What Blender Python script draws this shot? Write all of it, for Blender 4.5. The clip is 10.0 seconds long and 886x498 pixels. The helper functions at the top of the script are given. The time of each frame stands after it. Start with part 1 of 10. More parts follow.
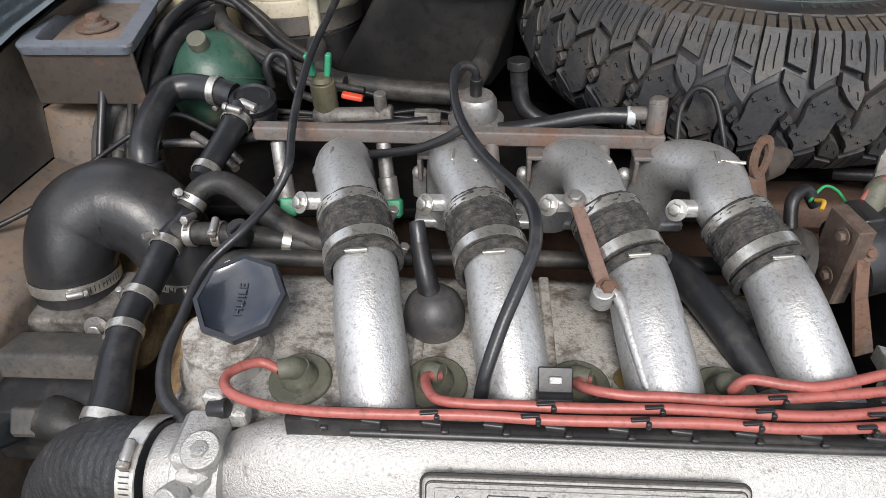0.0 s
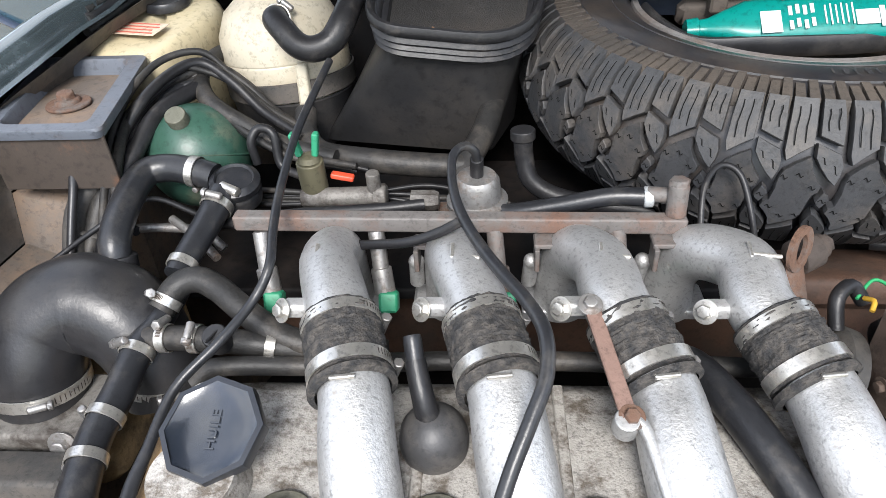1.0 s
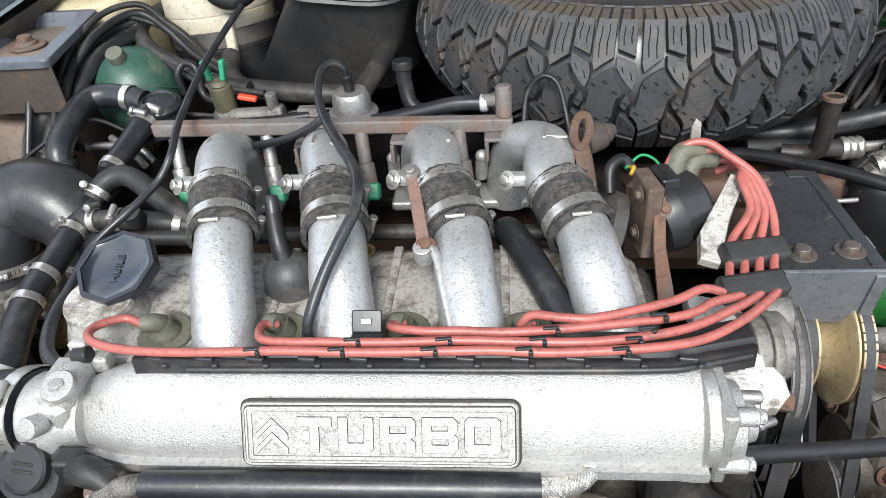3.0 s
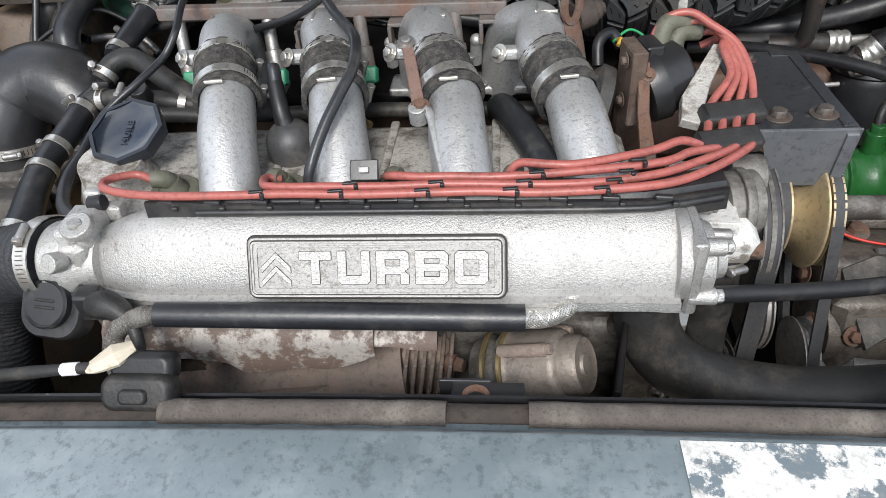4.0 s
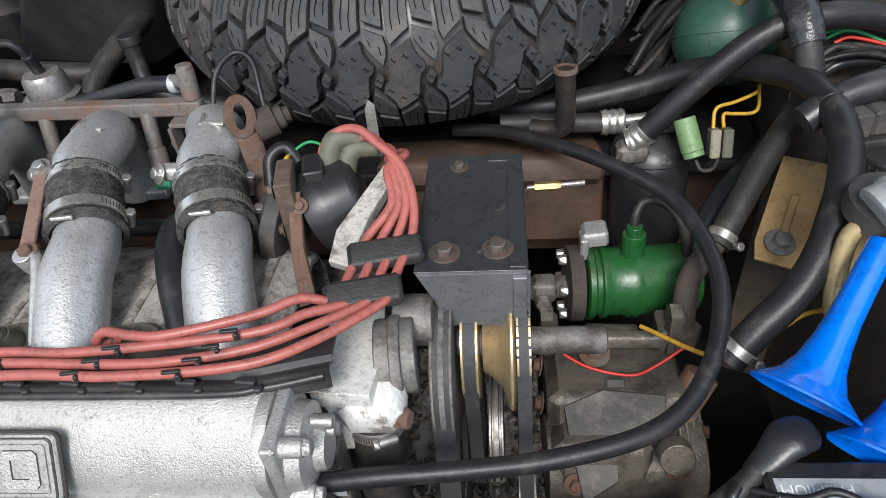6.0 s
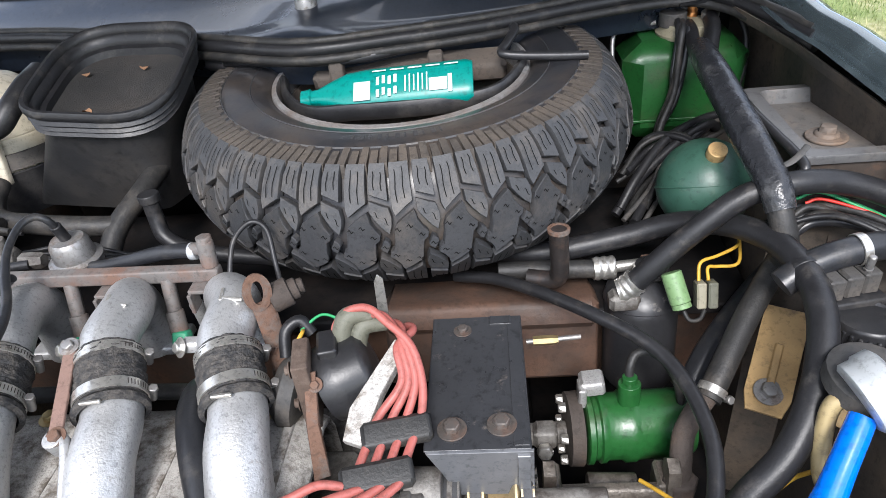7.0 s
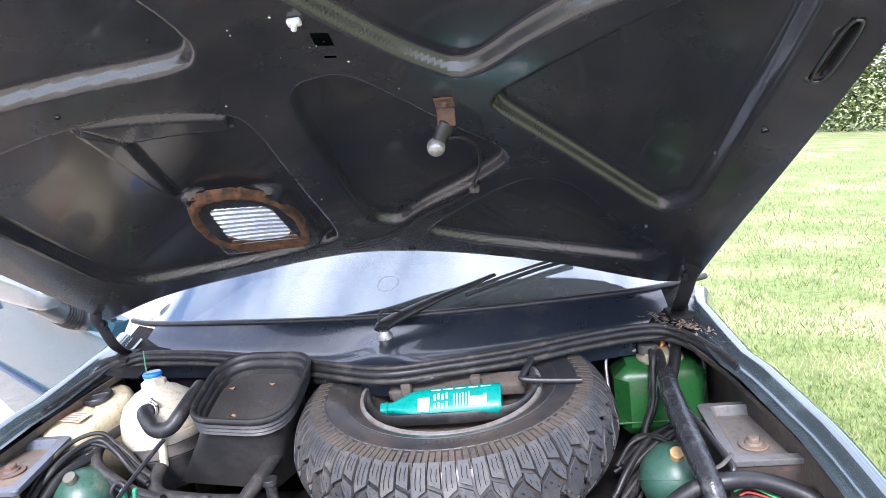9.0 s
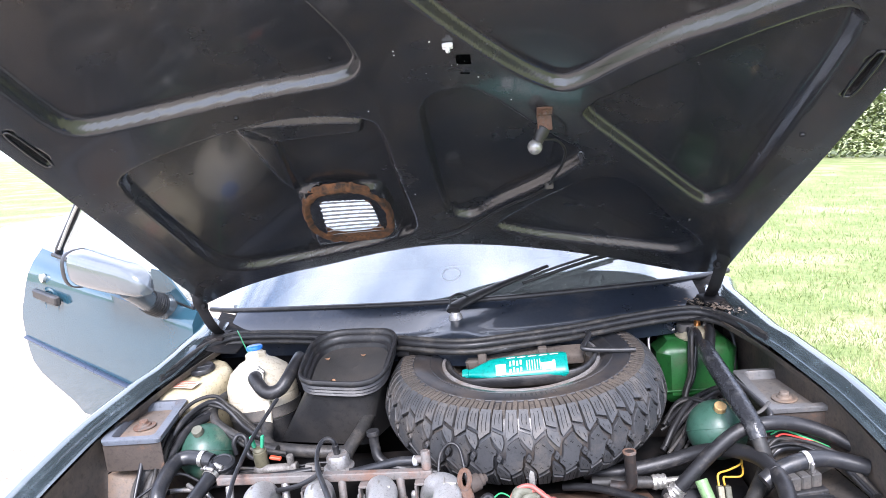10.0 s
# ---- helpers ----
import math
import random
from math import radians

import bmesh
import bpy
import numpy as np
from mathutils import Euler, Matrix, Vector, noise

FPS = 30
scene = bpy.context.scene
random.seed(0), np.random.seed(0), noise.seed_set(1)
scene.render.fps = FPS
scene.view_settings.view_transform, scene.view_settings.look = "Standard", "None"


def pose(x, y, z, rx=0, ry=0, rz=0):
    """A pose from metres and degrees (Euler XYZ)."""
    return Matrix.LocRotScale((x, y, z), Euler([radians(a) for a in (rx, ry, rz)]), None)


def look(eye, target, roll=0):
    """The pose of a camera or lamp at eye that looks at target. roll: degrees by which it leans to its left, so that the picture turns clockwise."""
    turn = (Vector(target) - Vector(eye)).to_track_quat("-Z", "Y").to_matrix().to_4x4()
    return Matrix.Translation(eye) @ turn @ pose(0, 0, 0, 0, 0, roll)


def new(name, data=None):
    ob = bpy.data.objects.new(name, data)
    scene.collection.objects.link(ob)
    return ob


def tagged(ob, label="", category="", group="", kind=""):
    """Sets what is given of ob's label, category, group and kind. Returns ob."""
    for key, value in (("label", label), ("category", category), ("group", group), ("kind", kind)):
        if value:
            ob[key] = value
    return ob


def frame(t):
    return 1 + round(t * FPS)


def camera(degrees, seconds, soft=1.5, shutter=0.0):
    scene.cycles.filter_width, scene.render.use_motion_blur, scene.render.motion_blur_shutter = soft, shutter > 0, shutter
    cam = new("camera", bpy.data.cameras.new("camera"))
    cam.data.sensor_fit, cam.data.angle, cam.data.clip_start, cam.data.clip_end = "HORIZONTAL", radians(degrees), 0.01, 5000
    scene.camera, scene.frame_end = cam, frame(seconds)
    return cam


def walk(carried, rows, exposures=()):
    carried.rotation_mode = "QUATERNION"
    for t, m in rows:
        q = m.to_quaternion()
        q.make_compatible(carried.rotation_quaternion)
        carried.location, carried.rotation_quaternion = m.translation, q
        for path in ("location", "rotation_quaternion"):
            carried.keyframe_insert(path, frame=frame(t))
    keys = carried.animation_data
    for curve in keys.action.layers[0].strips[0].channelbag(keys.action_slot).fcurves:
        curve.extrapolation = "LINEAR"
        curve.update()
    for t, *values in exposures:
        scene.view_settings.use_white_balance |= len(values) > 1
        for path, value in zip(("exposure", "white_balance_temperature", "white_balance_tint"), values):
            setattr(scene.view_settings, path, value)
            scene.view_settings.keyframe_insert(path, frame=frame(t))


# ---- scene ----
cam = camera(67.2, 10.0, 0.6)
EXPOSURES = [(0.0, 0.72, 6700, 11), (0.5, 1.08, 6380, 12), (1.0, 1.32, 6480, 10.5), (2.0, 1.6, 6400, 7), (3.5, 0.96, 6450, 8), (4.0, 0.78, 6480, 9), (4.5, 0.5, 6500, 10), (5.5, 0.56, 6450, 9), (7.0, 1.36, 6300, 12), (7.5, 1.64, 6250, 14), (8.5, 1.86, 6050, 17), (9.0, 2.0, 5980, 18), (9.5, 2.06, 5980, 18.5), (10.0, 2.06, 6020, 18.5)]
PATH = [
    (0, (0.039, -0.042, 1.168), (-0.085, 1.531, -0.061), -1.7),
    (0.5, (0.029, 0.035, 1.166), (-0.113, 1.628, -0.034), -2.6),
    (1, (0.042, 0.06, 1.184), (-0.106, 1.675, 0.013), -3.3),
    (1.5, (0.063, 0.044, 1.178), (-0.088, 1.671, 0.025), -3.7),
    (2, (0.124, 0.016, 1.17), (-0.042, 1.651, 0.031), -3.9),
    (2.2, (0.16, -0.001, 1.166), (-0.009, 1.636, 0.03), -3.8),
    (3.3, (0.222, -0.179, 1.163), (0.034, 1.41, -0.036), -5.0),
    (3.5, (0.22, -0.202, 1.145), (0.031, 1.369, -0.078), -5.0),
    (4, (0.231, -0.224, 1.105), (0.042, 1.316, -0.157), -4.7),
    (4.5, (0.343, -0.198, 1.097), (0.128, 1.32, -0.187), -5.1),
    (5, (0.462, -0.161, 1.106), (0.245, 1.348, -0.189), -5.4),
    (5.5, (0.539, -0.108, 1.127), (0.326, 1.395, -0.174), -5.9),
    (5.7, (0.564, -0.075, 1.129), (0.356, 1.437, -0.163), -6.1),
    (6.8, (0.569, -0.002, 1.205), (0.403, 1.624, 0.053), -6.3),
    (7, (0.564, -0.01, 1.243), (0.395, 1.648, 0.138), -6.4),
    (7.5, (0.554, -0.049, 1.33), (0.361, 1.711, 0.399), -6.9),
    (8, (0.563, -0.138, 1.444), (0.339, 1.709, 0.71), -7.2),
    (8.5, (0.603, -0.239, 1.484), (0.346, 1.676, 0.967), -7.1),
    (9, (0.625, -0.356, 1.483), (0.367, 1.59, 1.097), -6.8),
    (9.5, (0.557, -0.464, 1.469), (0.326, 1.493, 1.127), -6.5),
    (10, (0.437, -0.629, 1.474), (0.226, 1.333, 1.147), -6.0),
]
walk(cam, [(t, look(eye, target, roll)) for t, eye, target, roll in PATH], EXPOSURES)

# ---- world and sun ----
world = bpy.data.worlds.new("world")
scene.world = world
world.use_nodes = True
wn = world.node_tree.nodes
sky = wn.new("ShaderNodeTexSky")
sky.sky_type, sky.sun_disc = "NISHITA", False
sky.sun_elevation, sky.sun_rotation = radians(43), radians(180)
sky.air_density, sky.dust_density, sky.ozone_density = 1.0, 0.6, 1.5
bg = wn["Background"]
bg.inputs["Strength"].default_value = 0.15
# thin broken cloud over the blue
cl_co = wn.new("ShaderNodeTexCoord")
cl_map = wn.new("ShaderNodeMapping")
cl_map.inputs["Scale"].default_value = (1.0, 1.0, 3.0)
cl_no = wn.new("ShaderNodeTexNoise")
cl_no.inputs["Scale"].default_value, cl_no.inputs["Detail"].default_value = 2.2, 6.0
cl_rp = wn.new("ShaderNodeValToRGB")
cl_rp.color_ramp.elements[0].position, cl_rp.color_ramp.elements[1].position = 0.26, 0.66
cl_mx = wn.new("ShaderNodeMix")
cl_mx.data_type = "RGBA"
cl_mx.inputs["B"].default_value = (6.6, 6.75, 7.0, 1)
wl = world.node_tree.links
wl.new(cl_co.outputs["Generated"], cl_map.inputs["Vector"])
wl.new(cl_map.outputs["Vector"], cl_no.inputs["Vector"])
wl.new(cl_no.outputs["Fac"], cl_rp.inputs["Fac"])
wl.new(cl_rp.outputs["Color"], cl_mx.inputs["Factor"])
wl.new(sky.outputs["Color"], cl_mx.inputs["A"])
wl.new(cl_mx.outputs["Result"], bg.inputs["Color"])

sun_data = bpy.data.lights.new("sun", "SUN")
sun_data.energy, sun_data.angle, sun_data.color = 2.3, radians(20), (1.0, 0.97, 0.93)
sun = new("sun", sun_data)
sun.matrix_world = look((0.3, -6.0, 7.0), (0.3, 0.5, 0.8))


# ---- materials ----
def mat(name, col, rough=0.5, metal=0.0, var=0.25, scale=25.0, bump=0.15, fine=180.0, stain=None, cover=0.5, sscale=9.0,
        soft=0.08, spec=0.5, coat=0.0, srough=None, speck=0.5):
    """A worn surface: base colour mottled at two scales, patches of stain, fine relief."""
    m = bpy.data.materials.new(name)
    m.use_nodes = True
    nt = m.node_tree
    n, l = nt.nodes, nt.links
    p = n["Principled BSDF"]
    co = n.new("ShaderNodeTexCoord")

    def noise_tex(s, detail=6.0, rough_=0.6):
        t = n.new("ShaderNodeTexNoise")
        t.inputs["Scale"].default_value, t.inputs["Detail"].default_value, t.inputs["Roughness"].default_value = s, detail, rough_
        l.new(co.outputs["Object"], t.inputs["Vector"])
        return t

    a, b = noise_tex(scale), noise_tex(fine, 3.0)
    mix = n.new("ShaderNodeMix")
    mix.data_type = "RGBA"
    mix.inputs["A"].default_value = (*[max(c * (1 - var), 0) for c in col], 1)
    mix.inputs["B"].default_value = (*[min(c * (1 + var), 1) for c in col], 1)
    l.new(a.outputs["Fac"], mix.inputs["Factor"])
    out = mix.outputs["Result"]
    rmap = n.new("ShaderNodeMapRange")
    rmap.inputs["To Min"].default_value, rmap.inputs["To Max"].default_value = max(rough - 0.12, 0.02), min(rough + 0.12, 1)
    l.new(a.outputs["Fac"], rmap.inputs["Value"])
    rout = rmap.outputs["Result"]
    mout = None
    if stain:
        s = noise_tex(sscale, 8.0, 0.7)
        r = n.new("ShaderNodeValToRGB")
        r.color_ramp.elements[0].position, r.color_ramp.elements[1].position = 1 - cover - soft, 1 - cover + soft
        l.new(s.outputs["Fac"], r.inputs["Fac"])
        mx = n.new("ShaderNodeMix")
        mx.data_type = "RGBA"
        mx.inputs["B"].default_value = (*stain, 1)
        l.new(r.outputs["Color"], mx.inputs["Factor"])
        l.new(out, mx.inputs["A"])
        out = mx.outputs["Result"]
        if srough is not None:
            q = n.new("ShaderNodeMix")
            q.inputs["B"].default_value = srough
            l.new(r.outputs["Color"], q.inputs["Factor"])
            l.new(rout, q.inputs["A"])
            rout = q.outputs["Result"]
        if metal > 0:
            w = n.new("ShaderNodeMix")
            w.inputs["A"].default_value, w.inputs["B"].default_value = metal, 0.0
            l.new(r.outputs["Color"], w.inputs["Factor"])
            mout = w.outputs["Result"]
    if speck > 0:
        sk = noise_tex(fine * 0.55, 4.0, 0.7)
        sr = n.new("ShaderNodeValToRGB")
        sr.color_ramp.elements[0].position, sr.color_ramp.elements[1].position = 0.52, 0.66
        sr.color_ramp.elements[1].color = (speck, speck, speck, 1)
        l.new(sk.outputs["Fac"], sr.inputs["Fac"])
        sm = n.new("ShaderNodeMix")
        sm.data_type = "RGBA"
        sm.inputs["B"].default_value = (*[c * 0.35 for c in col], 1)
        l.new(sr.outputs["Color"], sm.inputs["Factor"])
        l.new(out, sm.inputs["A"])
        out = sm.outputs["Result"]
    l.new(out, p.inputs["Base Color"])
    l.new(rout, p.inputs["Roughness"])
    p.inputs["Metallic"].default_value = metal
    if mout:
        l.new(mout, p.inputs["Metallic"])
    p.inputs["Specular IOR Level"].default_value = spec
    p.inputs["Coat Weight"].default_value = coat
    p.inputs["Coat Roughness"].default_value = 0.06
    if bump > 0:
        ad = n.new("ShaderNodeMath")
        ad.operation = "ADD"
        l.new(a.outputs["Fac"], ad.inputs[0])
        l.new(b.outputs["Fac"], ad.inputs[1])
        bp = n.new("ShaderNodeBump")
        bp.inputs["Strength"].default_value, bp.inputs["Distance"].default_value = bump, 0.002
        l.new(ad.outputs["Value"], bp.inputs["Height"])
        l.new(bp.outputs["Normal"], p.inputs["Normal"])
    return m


alu_paint = mat("silver_paint", (0.50, 0.498, 0.495), 0.42, 0.66, 0.16, 45, 0.3, 420, (0.25, 0.23, 0.205), 0.335, 55, 0.05)
alu_rough = mat("cast_aluminium", (0.44, 0.43, 0.415), 0.44, 0.62, 0.24, 30, 0.55, 600, (0.19, 0.175, 0.155), 0.345, 70, 0.05, speck=0.5)
alu_cover = mat("stained_aluminium", (0.44, 0.42, 0.39), 0.6, 0.25, 0.3, 50, 0.5, 400, (0.12, 0.10, 0.08), 0.46, 42, 0.07, speck=0.7)
alu_dark = mat("dirty_aluminium", (0.20, 0.19, 0.175), 0.6, 0.35, 0.35, 40, 0.4, 300, (0.05, 0.042, 0.036), 0.5, 24)
zinc = mat("zinc_plate", (0.62, 0.60, 0.56), 0.32, 0.85, 0.15, 120, 0.1, 400, (0.2, 0.14, 0.09), 0.34, 60)
steel = mat("grey_steel", (0.36, 0.35, 0.34), 0.45, 0.8, 0.2, 60, 0.15, 300, (0.14, 0.09, 0.06), 0.42, 40)
brass = mat("dull_brass", (0.42, 0.32, 0.16), 0.4, 0.8, 0.2, 60, 0.1, 300)
rusty = mat("rusty_steel", (0.13, 0.072, 0.048), 0.85, 0.1, 0.45, 60, 0.5, 300, (0.11, 0.095, 0.085), 0.45, 34)
rail_grey = mat("rusty_grey_paint", (0.14, 0.13, 0.123), 0.6, 0.1, 0.2, 50, 0.25, 300, (0.145, 0.085, 0.062), 0.44, 16, 0.1)
rust_dark = mat("dark_rusty_iron", (0.055, 0.043, 0.036), 0.85, 0.1, 0.4, 30, 0.5, 200, (0.11, 0.072, 0.05), 0.42, 14)
rubber = mat("black_rubber", (0.015, 0.015, 0.0165), 0.42, 0, 0.3, 40, 0.15, 300, (0.055, 0.050, 0.046), 0.37, 30, 0.09, spec=0.4)
rubber_dusty = mat("dusty_rubber", (0.021, 0.0205, 0.020), 0.52, 0, 0.3, 40, 0.25, 300, (0.066, 0.058, 0.050), 0.41, 22, 0.10, spec=0.4)
rubber_blue = mat("shiny_black_hose", (0.018, 0.019, 0.022), 0.36, 0, 0.3, 30, 0.12, 300, (0.055, 0.051, 0.047), 0.38, 26, 0.10)
corr_rubber = mat("ribbed_black_hose", (0.03, 0.031, 0.034), 0.5, 0, 0.2, 30, 0.9, 120, (0.11, 0.10, 0.09), 0.32, 12, 0.12)
knit = mat("woven_hose_cover", (0.022, 0.022, 0.023), 0.75, 0, 0.4, 220, 1.0, 300, (0.10, 0.088, 0.076), 0.44, 90, 0.14)
tyre_rub = mat("tyre_rubber", (0.038, 0.039, 0.042), 0.6, 0, 0.25, 25, 0.25, 300, (0.10, 0.086, 0.073), 0.38, 14, 0.14)
tyre_side = mat("tyre_sidewall", (0.026, 0.027, 0.031), 0.34, 0, 0.2, 12, 0.06, 200, (0.085, 0.064, 0.047), 0.42, 5.5, 0.16)
plastic = mat("black_plastic", (0.018, 0.018, 0.0195), 0.4, 0, 0.2, 20, 0.08, 300, (0.070, 0.064, 0.058), 0.37, 14, 0.13)
plastic_matte = mat("matt_black_plastic", (0.045, 0.044, 0.043), 0.7, 0, 0.25, 20, 0.2, 300, (0.13, 0.11, 0.09), 0.42, 8, 0.15)
black_steel = mat("black_painted_steel", (0.022, 0.022, 0.024), 0.38, 0.0, 0.2, 20, 0.08, 200, (0.12, 0.11, 0.10), 0.33, 45, 0.04)
grey_steel = mat("grey_painted_steel", (0.15, 0.15, 0.155), 0.5, 0.2, 0.15, 30, 0.12, 200, (0.24, 0.23, 0.22), 0.36, 25, 0.08)
black_body = mat("bonnet_underside_paint", (0.016, 0.018, 0.023), 0.25, 0.0, 0.25, 6, 0.02, 60, (0.047, 0.040, 0.035), 0.37, 5, 0.2, spec=0.7, coat=0.35, speck=0.2)
# near-black base: shade deep in the bay is put into this dirty paint
bay_paint_shaded = mat("dirty_bay_paint_with_shade", (0.007, 0.007, 0.008), 0.7, 0, 0.3, 10, 0.15, 120, (0.024, 0.018, 0.015), 0.42, 10, 0.14, spec=0.2)
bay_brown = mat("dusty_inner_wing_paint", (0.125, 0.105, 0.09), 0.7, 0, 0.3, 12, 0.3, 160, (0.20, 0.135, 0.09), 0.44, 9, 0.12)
# dusty brown again, with the shade below the wing lips mixed into its colour
bay_dusty_shaded = mat("dusty_shaded_inner_wing", (0.054, 0.048, 0.043), 0.65, 0, 0.3, 12, 0.25, 160, (0.13, 0.10, 0.075), 0.44, 9, 0.14)
tray_paint = mat("slate_blue_tray_paint", (0.10, 0.112, 0.135), 0.5, 0, 0.2, 20, 0.15, 160, (0.13, 0.10, 0.08), 0.33, 12, 0.1)
body_blue = mat("blue_grey_car_paint", (0.095, 0.125, 0.138), 0.24, 0.7, 0.10, 8, 0.01, 300, (0.075, 0.098, 0.108), 0.35, 7, 0.14, coat=1.0, speck=0.15)
body_blue.node_tree.nodes["Principled BSDF"].inputs["Coat IOR"].default_value = 1.8
panel_blue = mat("faded_blue_grey_paint", (0.16, 0.195, 0.210), 0.42, 0.1, 0.2, 9, 0.1, 200, (0.25, 0.285, 0.298), 0.42, 10, 0.12, coat=0.3)
scuttle_blue = mat("dark_blue_scuttle_paint", (0.018, 0.024, 0.036), 0.3, 0.2, 0.2, 8, 0.03, 200, (0.07, 0.065, 0.06), 0.3, 9, 0.16, coat=0.4)
red_rub = mat("faded_red_silicone", (0.34, 0.098, 0.082), 0.42, 0, 0.2, 40, 0.06, 300, (0.19, 0.062, 0.050), 0.40, 40, 0.10)
grey_rub = mat("grey_green_rubber", (0.105, 0.105, 0.078), 0.6, 0, 0.2, 40, 0.2, 260, (0.18, 0.17, 0.14), 0.38, 30)
foam = mat("brown_foam_strip", (0.10, 0.085, 0.075), 0.95, 0, 0.25, 60, 0.6, 600, (0.17, 0.15, 0.13), 0.42, 20)
green_paint = mat("hydraulic_green_paint", (0.014, 0.085, 0.020), 0.32, 0, 0.3, 25, 0.15, 200, (0.05, 0.055, 0.03), 0.36, 15, 0.12)
green_sphere = mat("worn_green_sphere_paint", (0.030, 0.080, 0.058), 0.4, 0, 0.25, 20, 0.12, 200, (0.19, 0.165, 0.12), 0.36, 10, 0.14)
green_plug = mat("green_connector_plastic", (0.03, 0.26, 0.14), 0.45, 0, 0.15, 40, 0.05, 300)
green_pale = mat("pale_green_plastic", (0.15, 0.25, 0.11), 0.5, 0, 0.15, 40, 0.08, 300, (0.11, 0.16, 0.08), 0.35, 40)
teal = mat("teal_bottle_plastic", (0.0, 0.21, 0.18), 0.34, 0, 0.06, 8, 0.02, 200)
white_print = mat("white_print", (0.75, 0.76, 0.76), 0.5, 0, 0.05, 30, 0.0)
cream = mat("aged_cream_plastic", (0.50, 0.43, 0.28), 0.45, 0, 0.14, 12, 0.08, 200, (0.36, 0.29, 0.18), 0.36, 9, 0.16)
cream_pale = mat("pale_tank_plastic", (0.52, 0.47, 0.365), 0.45, 0, 0.12, 12, 0.08, 200, (0.36, 0.29, 0.19), 0.37, 11, 0.16)
blue_cap = mat("bright_blue_plastic", (0.02, 0.17, 0.60), 0.32, 0, 0.08, 20, 0.02, 200, coat=0.3)
horn_blue = mat("glossy_blue_horn_plastic", (0.0, 0.14, 0.68), 0.22, 0, 0.08, 20, 0.02, 200, coat=0.5)
gold_paper = mat("tan_painted_bracket", (0.50, 0.33, 0.15), 0.42, 0.3, 0.2, 30, 0.2, 200, (0.16, 0.11, 0.07), 0.36, 22)
yellow_zinc = mat("yellow_passivated_pulley", (0.50, 0.40, 0.24), 0.35, 0.6, 0.15, 30, 0.08, 300, (0.24, 0.18, 0.10), 0.36, 18)
belt_rub = mat("drive_belt_rubber", (0.04, 0.04, 0.042), 0.65, 0, 0.2, 60, 0.3, 300)
yellow_wire = mat("yellow_wire", (0.50, 0.29, 0.03), 0.5, 0, 0.1, 40, 0.02)
red_wire = mat("red_wire", (0.55, 0.03, 0.02), 0.45, 0, 0.1, 40, 0.02)
green_wire = mat("green_wire", (0.03, 0.30, 0.11), 0.45, 0, 0.1, 40, 0.02)
heat_shield = mat("flaking_heat_shield", (0.42, 0.39, 0.36), 0.6, 0.3, 0.2, 50, 0.4, 300, (0.13, 0.092, 0.075), 0.505, 34, 0.04)
cast_iron = mat("hot_cast_iron", (0.23, 0.185, 0.16), 0.8, 0.1, 0.3, 25, 0.6, 250, (0.30, 0.205, 0.15), 0.42, 12, 0.14)
yellow_label = mat("yellow_paper_label", (0.72, 0.63, 0.26), 0.6, 0, 0.08, 10, 0.02, 200, (0.78, 0.74, 0.55), 0.4, 8)
worn_label = mat("torn_white_label", (0.62, 0.61, 0.58), 0.6, 0, 0.1, 20, 0.1, 200, (0.13, 0.16, 0.18), 0.45, 34, 0.025)
red_ink = mat("red_ink", (0.5, 0.12, 0.08), 0.6, 0, 0.1, 20, 0)
battery_green = mat("green_battery_label", (0.02, 0.24, 0.07), 0.4, 0, 0.08, 10, 0.0)
silver_label = mat("silver_label", (0.45, 0.47, 0.48), 0.4, 0.3, 0.08, 10, 0.0)
copper = mat("copper_fitting", (0.62, 0.27, 0.09), 0.35, 0.8, 0.15, 60, 0.05)
rim_paint = mat("dusty_silver_rim", (0.30, 0.30, 0.30), 0.5, 0.4, 0.15, 20, 0.1, 200, (0.13, 0.10, 0.08), 0.5, 8, 0.15)
bulb_glass = mat("bulb_glass", (0.32, 0.32, 0.31), 0.08, 0.5, 0.05, 20, 0.0)
dry_leaf = mat("dry_leaf", (0.40, 0.22, 0.12), 0.7, 0, 0.2, 40, 0.1)
glass_m = bpy.data.materials.new("windscreen_glass")
glass_m.use_nodes = True
gp = glass_m.node_tree.nodes["Principled BSDF"]
gp.inputs["Base Color"].default_value = (0.75, 0.86, 0.88, 1)
gp.inputs["Transmission Weight"].default_value, gp.inputs["Roughness"].default_value, gp.inputs["IOR"].default_value = 1.0, 0.01, 2.5


# ---- mesh helpers ----
def frame_of(axis):
    """A turn that carries z onto axis."""
    return Vector(axis).normalized().to_track_quat("Z", "Y").to_matrix()


